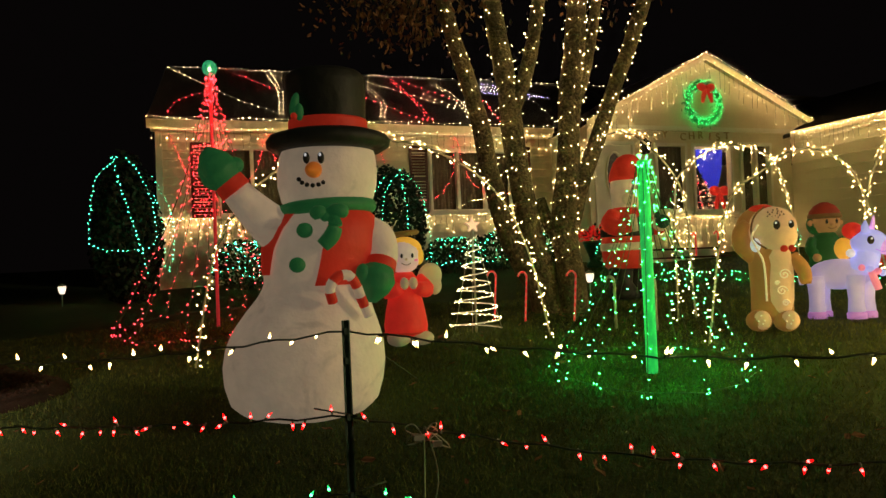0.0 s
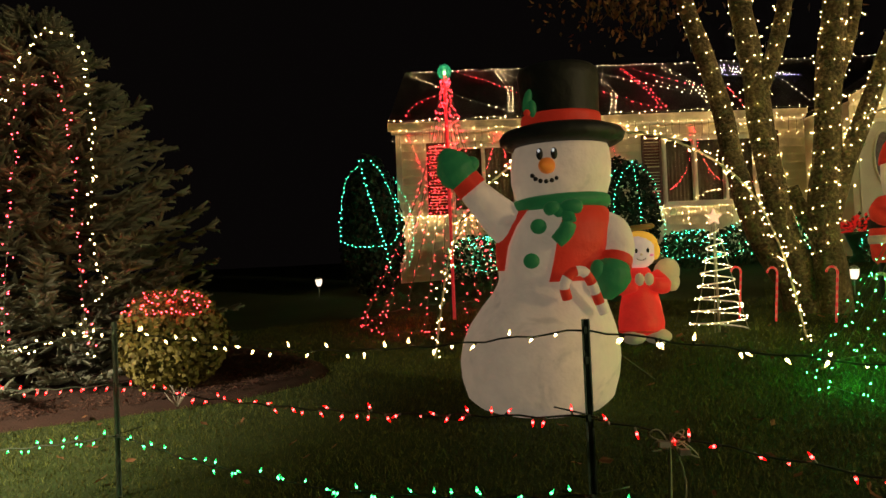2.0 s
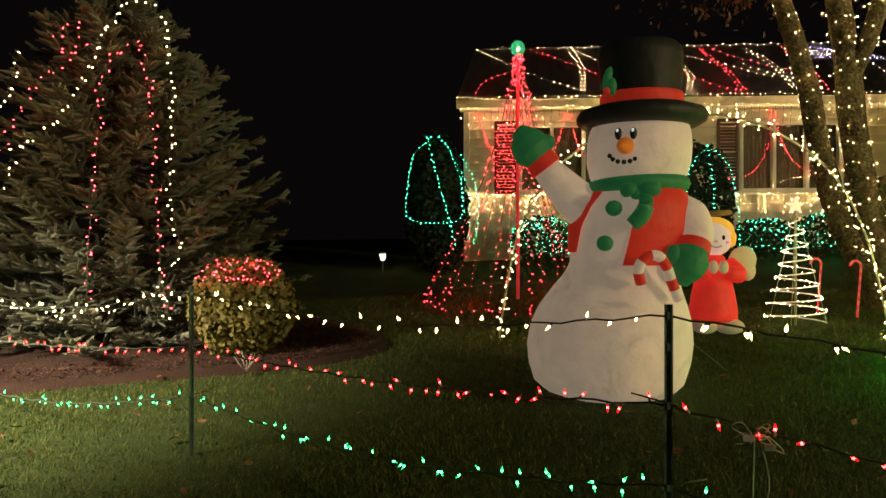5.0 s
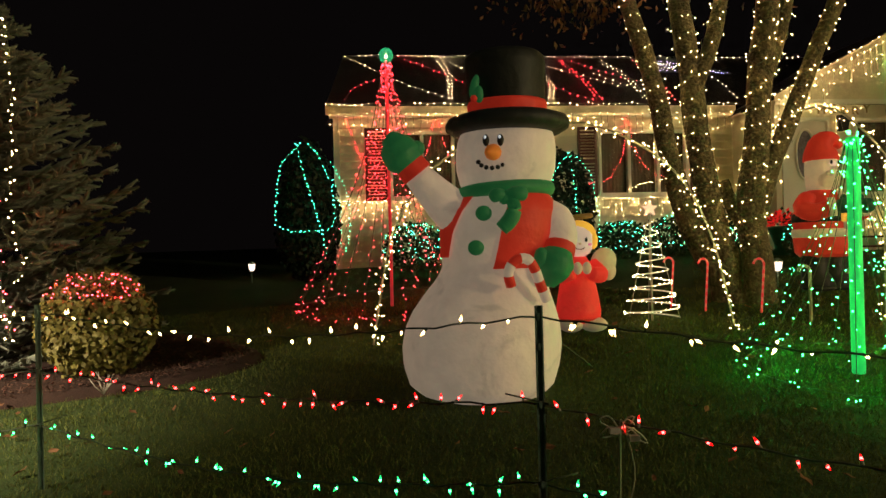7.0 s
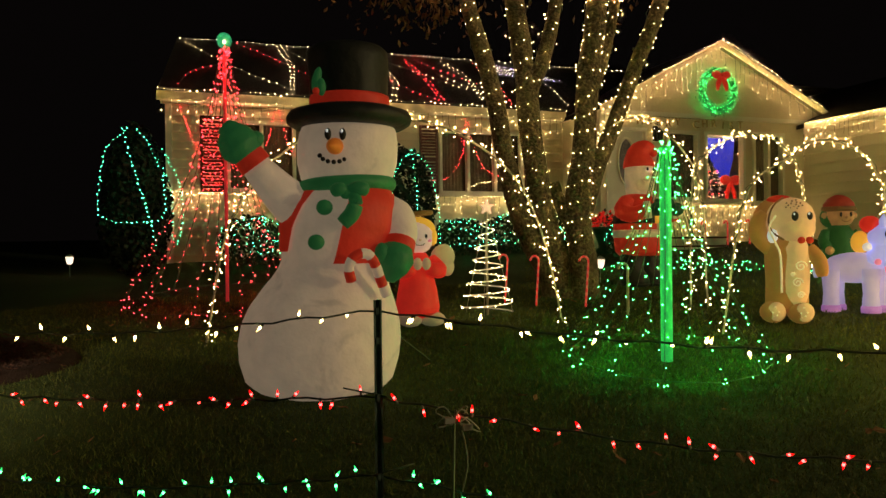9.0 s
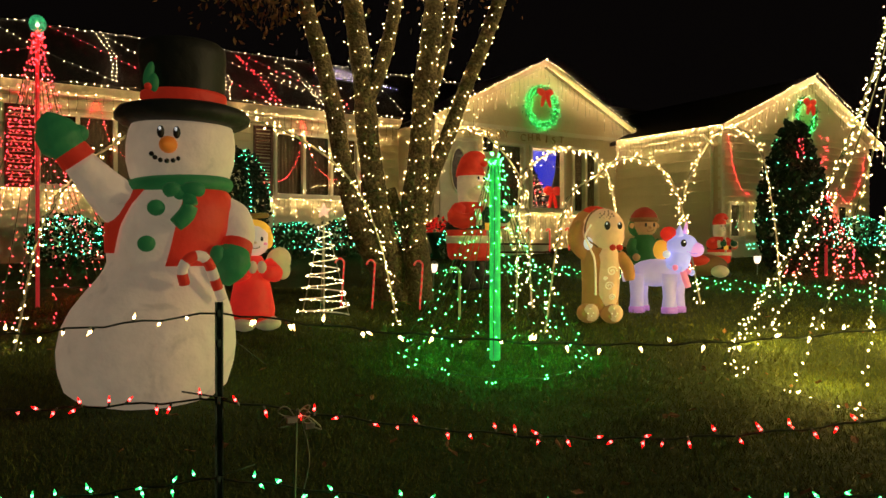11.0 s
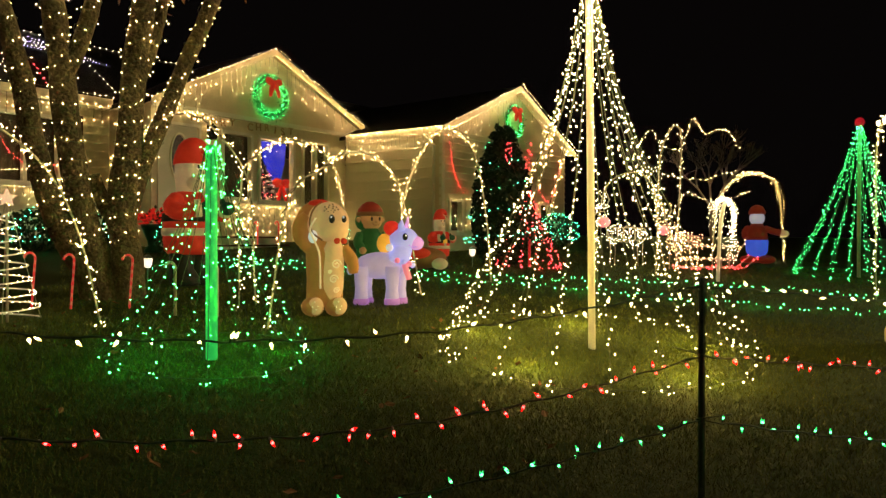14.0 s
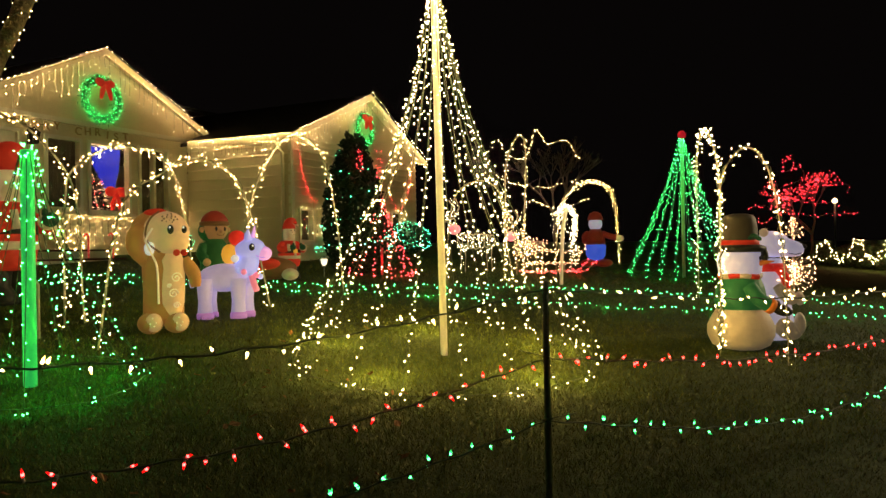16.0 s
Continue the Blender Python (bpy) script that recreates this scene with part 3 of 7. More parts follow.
def icicles(a, b, step, drop, rng, lift=0.0):
    """An eave line with short hanging strands."""
    a, b = Vector(a), Vector(b)
    n = int((b - a).length / step)
    lines = [[a.lerp(b, k / 30) + Vector((0, 0, lift + 0.012 * math.sin(k * 2.1))) for k in range(31)]]
    for k in range(n):
        p = a.lerp(b, (k + 0.5) / n) - Vector((0, 0, 1.4 * lift))
        d = rng.choice((0.25, 0.5, 0.8, 1.0)) * drop
        lines.append([p, p - Vector((rng.uniform(-0.02, 0.02), 0.0, d * 0.5)), p - Vector((rng.uniform(-0.03, 0.03), 0.0, d))])
    return lines


light_string("icicle_lights", icicles((-0.64, 13.77, 4.30), (7.4, 13.77, 4.30), 0.14, 0.38, RNG, 0.08), BH, "warm white icicle lights hanging from the house eave", 0.11, 0.0120, group="icicle lights")
light_string("icicle_lights", icicles((-0.50, 14.02, 2.55), (7.0, 14.02, 2.55), 0.12, 0.34, RNG), BH, "warm white icicle lights hanging below the window sills", 0.085, 0.0122, group="icicle lights")
for a, b in (((7.42, 12.36, 4.20), (10.30, 12.36, 5.68)), ((10.30, 12.36, 5.68), (13.42, 12.36, 4.20)), ((12.40, 9.30, 4.02), (15.5, 9.30, 5.38)), ((15.5, 9.30, 5.38), (18.45, 9.30, 4.02))):
    light_string("icicle_lights", icicles(a, b, 0.13, 0.50, RNG, 0.06), BH, "warm white icicle lights along the gable edge", 0.13, 0.0125, group="icicle lights")
light_string("icicle_lights", icicles((12.30, 12.2, 4.04), (12.30, 9.4, 4.02), 0.11, 0.42, RNG), BH, "warm white icicle lights along the eave of the wing", 0.09, 0.0125, group="icicle lights")
light_string("icicle_lights", icicles((9.0, 12.46, 2.28), (12.4, 12.46, 2.28), 0.14, 0.62, RNG), BH, "warm white icicle lights below the picture window", 0.11, 0.0122, group="icicle lights")


light_string("door_light_string", [curve_pts([(7.62, 12.47, 4.06), (8.1, 12.47, 4.02), (8.64, 12.47, 4.06), (8.66, 12.47, 3.4), (8.65, 12.47, 2.5)], 60), curve_pts([(8.66, 12.46, 4.05), (8.85, 12.44, 3.98), (9.1, 12.44, 4.0)], 14)], BH, "warm white lights round the front door", 0.09, 0.0128, 0.03)


def on_roof(x, k):
    return Vector((x, 13.86 + 1.76 * k, 4.36 + 1.42 * k + 0.045))


def roof_string(pts, bulb, label):
    light_string("roof_light_string", [curve_pts([on_roof(*p) for p in pts], 40)], bulb, label, 0.14, 0.0160, 0.014, group="roof light strings")


white_roof = ([(-0.3, 0.97), (10.1, 0.98)], [(-0.29, 0.95), (0.77, 0.43), (1.71, 0.1)], [(1.73, 0.93), (1.86, 0.5), (1.77, 0.11)], [(1.62, 0.93), (1.78, 0.5), (1.70, 0.11)], [(1.73, 0.93), (2.24, 0.65), (2.9, 0.45)],
              [(3.62, 0.86), (3.92, 0.41), (3.79, 0.1)], [(3.55, 0.86), (3.83, 0.41), (3.70, 0.1)], [(3.62, 0.86), (4.73, 0.52), (5.4, 0.3)], [(5.26, 0.88), (5.62, 0.53), (5.7, 0.1)], [(5.18, 0.88), (5.52, 0.53), (5.62, 0.1)], [(4.9, 0.6), (5.5, 0.35), (6.2, 0.2)], [(7.0, 0.9), (7.5, 0.5), (7.6, 0.1)])
red_roof = ([(0.57, 0.53), (-0.06, 0.33), (-0.3, 0.09)], [(0.82, 0.93), (1.46, 0.7), (2.26, 0.31)], [(3.47, 0.52), (4.09, 0.24), (4.58, 0.07)], [(4.37, 0.87), (4.66, 0.41), (4.75, 0.07)], [(4.30, 0.87), (4.58, 0.41), (4.66, 0.07)],
            [(4.56, 0.87), (5.26, 0.59), (5.87, 0.41)], [(5.96, 0.88), (6.22, 0.47), (6.27, 0.07)], [(2.6, 0.9), (3.0, 0.5), (3.1, 0.1)])
for p in white_roof:
    roof_string(p, BC, "white lights strung across the dark roof")
for p in red_roof:
    roof_string(p, BR, "red lights strung across the dark roof")
flag = thing("flag_light", (0, 0, 0), "violet and white light panel in a pennant shape on the roof", "light panel")
G = Geo()
for i in range(5):
    a, b = on_roof(6.0 + 0.12 * i, 0.74 + 0.05 * i - 0.05), on_roof(7.9 - 0.15 * i, 0.62 + 0.035 * i)
    bulbs_on(G, [a, b], 0.06, 0.013, 0.01, i % 2)
tagged(G.make("bulb_chain", [BB, BC], flag, smooth=False), kind="stuff")
gl = Geo().tube([on_roof(5.95, 0.66), on_roof(7.95, 0.60), on_roof(6.6, 0.98), on_roof(5.95, 0.66)], 0.008, 5)
gl.make("frame", M_CABLE, flag)

for pts in ([(4.48, 14.062, 2.85), (4.89, 14.062, 2.95), (5.19, 14.062, 3.45), (5.26, 14.062, 4.18), (5.48, 14.062, 3.45), (5.82, 14.062, 3.03), (6.4, 14.062, 2.98), (6.74, 14.062, 3.3)],
            [(-0.3, 14.062, 4.2), (-0.18, 14.062, 3.83), (0.0, 14.062, 3.4), (0.1, 14.062, 3.2)], [(3.60, 14.062, 4.18), (3.72, 14.062, 3.7), (3.81, 14.062, 3.47)],
            [(0.6, 14.062, 3.0), (1.2, 14.062, 3.4), (1.45, 14.062, 4.18), (1.7, 14.062, 3.4), (2.3, 14.062, 2.95)],
            [(12.73, 9.53, 3.86), (12.91, 9.53, 3.21), (13.2, 9.53, 2.74), (13.41, 9.53, 2.69)], [(16.67, 9.53, 2.94), (16.96, 9.53, 2.69), (17.27, 9.53, 2.67), (17.67, 9.53, 3.16), (17.89, 9.53, 3.8)]):
    light_string("bead_garland", [curve_pts(pts, 50)], BR, "red lit bead garland draped over the wall", 0.050, 0.0125, 0.008, group="bead garlands")
light_string("window_light_string", [curve_pts([(5.30, 14.062, 2.72), (5.5, 14.062, 2.82), (5.8, 14.062, 2.86), (6.3, 14.062, 2.95)], 20)], BW, "warm white lights across the window", 0.06, 0.012)
# red net of lights on one shutter
net = thing("net_lights", (0, 0, 0), "net of red lights hung over a dark shutter", "string lights")
G = Geo()
for i in range(14):
    for j in range(5):
        p = Vector((0.10 + 0.09 * j + (0.045 if i % 2 else 0), 14.03, 2.62 + 0.098 * i))
        bulbs_on(G, [p, p + Vector((0.001, 0, 0))], 1, 0.012, 0.015)
tagged(G.make("bulb_chain", BR, net, smooth=False), kind="stuff")
G = Geo()
for j in range(6):
    G.tube([(0.10 + 0.075 * j + (0.035 if i % 2 else 0), 14.035, 2.62 + 0.085 * i) for i in range(16)], 0.002, 4)
G.make("cable", M_CABLE, net)
for x0, x1, z0, z1 in ((12.8, 13.9, 1.95, 2.5), (16.2, 17.4, 2.0, 2.6)):
    light_string("curtain_lights", [[(x0 + (x1 - x0) * k / 6, 9.50, z1), (x0 + (x1 - x0) * k / 6, 9.50, z0)] for k in range(7)], BW, "curtain of warm white lights in front of a low window", 0.12, 0.013, group="curtain lights")


def wreath(x, y, z, r, label):
    w = thing("wreath", (x, y, z), label, "wreath", "wreaths")
    g, b = Geo(), Geo()
    rng = random.Random(int(x * 10))
    for k in range(900):
        a, rr_ = rng.uniform(0, 2 * math.pi), rng.gauss(0, r * 0.11)
        p = Vector(((r + rr_) * math.cos(a), -abs(rng.gauss(0, 0.05)) - 0.02, (r + rr_) * math.sin(a)))
        d = Vector((rng.gauss(0, 1), rng.gauss(-0.4, 0.6), rng.gauss(0, 1))).normalized() * 0.07
        s = d.cross(Vector((0.3, 1, 0.2))).normalized() * 0.01
        g.add([p - s, p + s, p + d], [(0, 1, 2)])
    g.make("greenery", mat("wreath_needle", (0.02, 0.09, 0.035), 0.7, 0.4, 5, 20, 0.0, island=0.5), w, smooth=False)
    for k in range(4):
        ln = [((r * (0.80 + 0.12 * k)) * math.cos(t), -0.09, (r * (0.80 + 0.12 * k)) * math.sin(t)) for t in [i * 2 * math.pi / 60 for i in range(61)]]
        bulbs_on(b, ln, 0.052, 0.0115, 0.03)
    tagged(b.make("bulb_chain", BG, w, smooth=False), kind="stuff")
    bow = Geo()
    for sx in (-1, 1):
        bow.ball((0.04 + 0.11 * sx, -0.13, r * 0.80), 0.125, 0.05, 0.085, 12, 7, rot=Euler((0, -0.35 * sx, 0)).to_matrix())
        bow.tube([(0.04 + 0.02 * sx, -0.13, r * 0.75), (0.04 + 0.08 * sx, -0.15, r * 0.4), (0.05 + 0.12 * sx, -0.14, 0.0)], [0.035, 0.055, 0.03], 8)
    bow.ball((0.04, -0.16, r * 0.80), 0.045, 0.045, 0.045, 8, 5)
    bow.make("bow", F_BRED, w, "red lit ribbon bow")


wreath(10.24, 12.53, 4.68, 0.40, "green lit wreath with a red bow on the gable")
wreath(15.42, 9.57, 4.55, 0.34, "green lit wreath with a red bow on the gable")

# letters above the picture window
lt = thing("greeting_letters", (8.30, 12.49, 3.92), "tan letters of a greeting strung over the picture window", "letters")
M_LETTER = mat("tan_letter", (0.36, 0.26, 0.12), 0.6, 0.2, 8, 50, 0.1)
for k, ch in enumerate("MERRY CHRIST"):
    if ch == " ":
        continue
    txt = bpy.data.curves.new("letter", "FONT")
    txt.body, txt.size, txt.extrude, txt.align_x = ch, 0.22, 0.012, "CENTER"
    txt.materials.append(M_LETTER)
    tmp = new("letter_curve", txt)
    me = bpy.data.meshes.new_from_object(tmp)
    bpy.data.objects.remove(tmp)
    o = new("letter", me)
    o.parent = lt
    o.matrix_local = pose(0.08 + 0.222 * k, 0, 0.02 * math.sin(k * 1.8), 90, 6 * math.sin(k * 2.3), 0)
Geo().tube([(0, 0.02, 0.19), (1.3, 0.02, 0.165), (2.6, 0.02, 0.19)], 0.003, 4).make("cord", M_CABLE, lt)

# black wall lantern by the door
wl = thing("wall_lantern", (8.75, 12.50, 3.75), "black metal carriage lantern on the wall by the door", "lantern")
g = Geo().box(-0.05, 0.05, -0.02, 0.045, -0.15, 0.15).tube([(0, -0.02, 0.1), (0, -0.1, 0.16), (0, -0.14, 0.1)], 0.012, 6)
g.make("bracket", F_BLACK, wl, smooth=False)
Geo().lathe([(-0.16, 0.03, 0, -0.14), (-0.14, 0.055, 0, -0.14), (0.04, 0.08, 0, -0.14), (0.05, 0.095, 0, -0.14), (0.11, 0.02, 0, -0.14)], 6).make("housing", F_BLACK, wl, smooth=False)

# room behind the picture window
tagged(Geo().box(9.0, 12.39, 15.0, 15.1, 1.9, 4.16).make("wall_room", M_WALL, smooth=False), "pale living room back wall", "wall", kind="structure")
tagged(Geo().box(9.0, 12.39, 12.75, 15.0, 1.85, 1.95).make("floor", mat("brown_carpet", (0.16, 0.10, 0.06), 0.95, 0.3, 4, 80, 0.3), smooth=False), "brown living room floor", "floor", kind="structure")
tagged(Geo().box(9.0, 12.39, 12.75, 15.1, 4.08, 4.14).make("ceiling", M_TRIM, smooth=False), "white living room ceiling", "ceiling", kind="structure")
tagged(Geo().box(8.9, 9.0, 12.75, 15.1, 1.9, 4.1).make("wall_room_side", M_WALL, smooth=False), "pale living room side wall", "wall", kind="structure")
lamp("room_ceiling_lamp", "POINT", pose(10.8, 13.9, 3.85), 130, (1.0, 0.72, 0.45), 0.12)
ban = thing("hanging_banner", (11.0, 13.3, 3.95), "bright blue banner hanging inside the lit window", "banner")
G = Geo()
G.rings([[(-0.36, -0.01, -0.1), (0.36, -0.01, -0.1), (0.33, 0.0, -0.55), (0.20, 0.01, -1.0), (-0.05, 0.01, -0.95), (-0.30, 0, -0.5)], [(-0.36, 0.02, -0.1), (0.36, 0.02, -0.1), (0.33, 0.03, -0.55), (0.20, 0.03, -1.0), (-0.05, 0.03, -0.95), (-0.30, 0.03, -0.5)]])
G.make("cloth", mat("blue_lit_cloth", (0.01, 0.03, 0.75), 0.6, 0.25, 3, 20, 0.2, glow=0.9), ban, smooth=False)
Geo().tube([(-0.4, 0, -0.08), (0.4, 0, -0.08)], 0.012, 6).make("rod", M_POST, ban)
idr = thing("interior_door", (11.95, 14.97, 1.95), "white interior door with a dark knob", "door")
Geo().box(-0.4, 0.4, -0.05, 0.0, 0, 2.03).make("leaf", M_TRIM, idr, smooth=False)
Geo().ball((-0.3, -0.08, 0.98), 0.035, 0.035, 0.035).make("knob", bpy.data.materials["dark_bronze"], idr)


def needle_cone(g, c, h, r, count, size, rng, droop=0.0):
    """A fuzzy conical evergreen made of many small needle sprays."""
    for _ in range(count):
        t = rng.random() ** 1.4
        a = rng.uniform(0, 2 * math.pi)
        q = r * (1 - t) * (0.78 + 0.22 * math.sin(a * 5 + t * 31)) * rng.uniform(0.55, 1.0)
        p = Vector((c[0] + q * math.cos(a), c[1] + q * math.sin(a), c[2] + t * h))
        d = Vector((math.cos(a) + rng.gauss(0, 0.4), math.sin(a) + rng.gauss(0, 0.4), rng.gauss(0.15 - droop, 0.4))).normalized() * size * rng.uniform(0.6, 1.3)
        s = d.cross(Vector((rng.gauss(0, 1), rng.gauss(0, 1), 1))).normalized() * size * 0.22
        g.add([p - d * 0.3, p + s, p + d, p - s], [(0, 1, 2, 3)])


it = thing("indoor_christmas_tree", (10.75, 13.45, 1.95), "indoor decorated tree with red and white lights", "christmas tree")
g = Geo()
needle_cone(g, (0, 0, 0.2), 1.55, 0.55, 1600, 0.10, RNG)
g.make("needles", M_DARKLEAF, it, smooth=False)
Geo().tube([(0, 0, 0), (0, 0, 1.7)], [0.04, 0.01], 6).make("trunk", M_BARK, it)
g = Geo()
ln = [(0.55 * (1 - t) * math.cos(t * 40), 0.55 * (1 - t) * math.sin(t * 40), 0.2 + 1.5 * t) for t in [k / 150 for k in range(150)]]
bulbs_on(g, ln, 0.10, 0.016, 0.02, 0)
bulbs_on(g, [(p[0], p[1], p[2] + 0.06) for p in ln], 0.13, 0.018, 0.02, 1)
g.make("bulb_chain", [BP, BR], it, smooth=False)
rb = thing("ribbon_bow", (11.0, 13.0, 2.85), "red bow hanging inside the window", "bow")
g = Geo()
for sx in (-1, 1):
    g.ball((0.13 * sx, 0, 0.05), 0.15, 0.05, 0.11, 10, 6).tube([(0.02 * sx, 0, 0), (0.08 * sx, 0, -0.2), (0.12 * sx, 0, -0.4)], [0.03, 0.05, 0.03], 6)
g.make("ribbon", F_BRED, rb)

# entrance steps and planter
st = thing("entrance_steps", (8.9, 12.5, 1.2), "white painted steps with dark treads leading to the front door", "steps")
for k in range(4):
    Geo().box(-1.05, 1.25, -0.35 * (4 - k), 0.03, -0.25 + 0.17 * k, -0.10 + 0.17 * k + 0.02 - 0.001).make("riser", M_TRIM, st, smooth=False)
    Geo().box(-1.08, 1.28, -0.35 * (4 - k) - 0.03, -0.35 * (3 - k) - 0.031 if k < 3 else 0.03, -0.08 + 0.17 * k, -0.045 + 0.17 * k).make("tread", M_SHUTTER, st, smooth=False)
pl = thing("planter", (7.15, 11.9, gz(7.15, 11.9)), "green urn planter with red flowers", "planter")
Geo().lathe([(0, 0.15), (0.05, 0.16), (0.12, 0.09), (0.2, 0.1), (0.45, 0.2), (0.5, 0.22), (0.48, 0.18)], 16).make("urn", mat("green_glazed_urn", (0.03, 0.10, 0.05), 0.3, 0.3, 6, 50, 0.1), pl)
g = Geo()
for _ in range(260):
    d = Vector((RNG.gauss(0, 1), RNG.gauss(0, 1), abs(RNG.gauss(0, 1)))).normalized()
    p = Vector((0, 0, 0.5)) + d * RNG.uniform(0.1, 0.32)
    s = d.cross(Vector((RNG.random(), RNG.random(), 1))).normalized() * 0.03
    g.add([p - s, p + d * 0.05, p + s, p - d * 0.03], [(0, 1, 2, 3)], RNG.choice((0, 0, 1)))
tagged(g.make("flower_bunch", [F_BRED, M_SHRUB], pl, smooth=False), "red flowers and leaves", kind="stuff")


# small red-and-white canes along the wall below the window
def cane_mesh(h, r, n=26):
    hook = h * 0.08
    pts = [(0, 0, h * 0.80 * k / 12) for k in range(13)] + [(-hook + hook * math.cos(a), 0, h * 0.80 + hook * 1.15 * math.sin(a)) for a in [math.pi * k / 12 for k in range(1, 13)]]
    return pts


def candy_cane(x, y, z, h, r, turn, glow_mat, white_mat, label, group, lean=(0, 0)):
    c = thing("candy_cane", (x, y, z), label, "candy cane", group, turn=turn, lean=lean)
    pts = resample(cane_mesh(h, r), 34)
    gr = Geo().stripes(pts, r, 2, 8)
    gr.make("striped_tube", [glow_mat, white_mat], c)
    return c


M_CANER = mat("lit_red_plastic", (0.9, 0.05, 0.06), 0.35, 0.1, 4, 30, 0.05, glow=0.45)
M_CANEW = mat("lit_pale_plastic", (0.85, 0.16, 0.13), 0.35, 0.1, 4, 30, 0.05, glow=0.4)
for x, y, tr in ((3.42, 7.95, -15), (3.68, 7.65, -10), (4.16, 7.36, -28)):
    candy_cane(x, y, gz(x, y), 0.64, 0.012, tr, M_CANER, M_CANEW, "glowing red and white candy cane stake in the lawn", "candy canes by the tree", lean=(0, 4))
for k in range(5):
    candy_cane(9.6 + 0.55 * k, 12.1, gz(9.6 + 0.55 * k, 12.1), 0.55, 0.018, 0, M_CANER, M_CANEW, "small glowing candy cane by the entrance wall", "candy canes by the house")
for x, y in ((4.32, 6.75), (4.62, 6.45)):
    candy_cane(x, y, gz(x, y), 0.62, 0.016, -30, M_POLEO, M_POLEO, "unlit pale candy cane stake in the lawn", "unlit candy canes")

# ---------- pole trees of lights ----------


def pole_tree(name, x, y, h, ring_r, strands, bulb, pole_mat, pole_r, label, spacing, r, sag=0.12, start=0.0, span=2 * math.pi, finial=None, ring=True, lean=0.0, skip=0.0, top_spread=0.05):
    z0 = gz(x, y)
    t = thing(name, (x, y, z0), label, "light tree", lean=(0, lean))
    Geo().lathe([(-0.02, pole_r), (h, pole_r), (h + 0.01, pole_r * 0.8)], 14).make("pole", pole_mat, t)
    gc, gbu = Geo(), Geo()
    rng = random.Random(int(x * 100))
    feet = []
    for k in range(strands):
        a = start + span * k / strands
        rr_ = ring_r * rng.uniform(0.92, 1.06)
        fx, fy = rr_ * math.cos(a), rr_ * math.sin(a)
        fz = gz(x + fx, y + fy) - z0 + 0.05
        feet.append(Vector((fx, fy, fz)))
        ln = []
        for i in range(25):
            u = i / 24
            b = u - sag * math.sin(math.pi * u) * (1 - u * 0.3)
            ln.append(Vector((top_spread * math.cos(a) + fx * b, top_spread * math.sin(a) + fy * b, (h - 0.03) * (1 - u) + fz * u)))
        gc.tube(ln, 0.003, 4)
        bulbs_on(gbu, ln, spacing, r, 0.035, 0, skip)
    if ring:
        order = feet + [feet[0]] if span > 6 else feet
        for a, b in zip(order, order[1:]):
            bulbs_on(gbu, [a, b], spacing * 1.3, r, 0.04, 0, 0.1)
            gc.tube([a, b], 0.003, 4)
    for i in range(26):
        p = Vector((rng.gauss(0, 0.035), rng.gauss(0, 0.035), h + rng.gauss(-0.03, 0.05)))
        bulbs_on(gbu, [p, p + Vector((0, 0, 0.001))], 1, r, 0.01)
    gc.make("cable", M_CABLE, t)
    tagged(gbu.make("bulb_chain", bulb, t, smooth=False), kind="stuff")
    if finial:
        fb = Geo().ball((0, 0, h + 0.11), 0.092, 0.092, 0.10, 20, 12).make("finial_ball", finial, t, "translucent lit ball")
        if finial is F_BALLG:
            Geo().ball((0, 0, h + 0.10), 0.012, 0.012, 0.018, 8, 6).make("lamp_core", BC, fb, "bright lamp inside the ball")
        Geo().lathe([(h - 0.02, 0.03), (h + 0.02, 0.04)], 10).make("collar", M_POST, t)
    return t


F_BALLG = mat("green_clear_globe", (0.06, 0.62, 0.34), 0.08, 0.4, 9, 22, 0.05, trans=0.6, spec=0.6, glow=0.30)
F_BALLR = mat("red_lit_globe", (0.75, 0.02, 0.04), 0.15, 0.5, 9, 22, 0.1, glow=0.5)
pole_tree("red_light_tree", 0.33, 9.45, 3.12, 1.15, 14, BR, M_POLER, 0.021, "red light tree on a red pole with a green ball", 0.095, 0.0112, 0.18, math.radians(70), 2 * math.pi, F_BALLG)
light_string("red_light_string", [curve_pts([(0.35, 9.4, 3.95 - 0.2), (0.42, 9.4, 3.0), (0.62, 9.3, 2.0), (0.95, 9.2, 1.5), (1.5, 9.0, 1.1)], 40), curve_pts([(0.35, 9.4, 3.7), (0.55, 9.3, 2.6), (0.75, 9.2, 1.6), (0.85, 9.1, 0.95)], 40),
                                  [(0.33 + 0.07 * math.cos(k * 1.3), 9.45 + 0.07 * math.sin(k * 1.3), 3.95 - 0.01 * k) for k in range(30)]], BR, "red lights hanging loosely from the red pole", 0.09, 0.0125)
pole_tree("green_light_tree", 3.56, 5.03, 1.72, 0.80, 13, BG, M_POLEG, 0.047, "tree of green lights strung from a bright green pole", 0.11, 0.0125, 0.16, 0.2, finial=None)
pole_tree("white_light_tree", 6.44, 3.06, 3.55, 1.50, 21, BW, M_POLEW, 0.035, "tall tree of warm white lights strung from a pale pole", 0.086, 0.0135, 0.20, 0.1, lean=-1.5, ring=True)
pole_tree("green_light_tree", 17.2, 2.25, 3.1, 1.25, 22, BG, M_POLEO, 0.035, "tree of green lights on a pale pole with a red ball", 0.10, 0.0125, 0.10, 0.3, finial=F_BALLR)
pole_tree("small_red_light_tree", 12.0, 7.05, 1.35, 0.62, 12, BR, M_POLER, 0.025, "small tree of red lights on a red pole", 0.08, 0.018, 0.08, 0.3)

# ---------- arches of lights ----------
ARCH = "warm white lights wound on a thin white conduit arch"


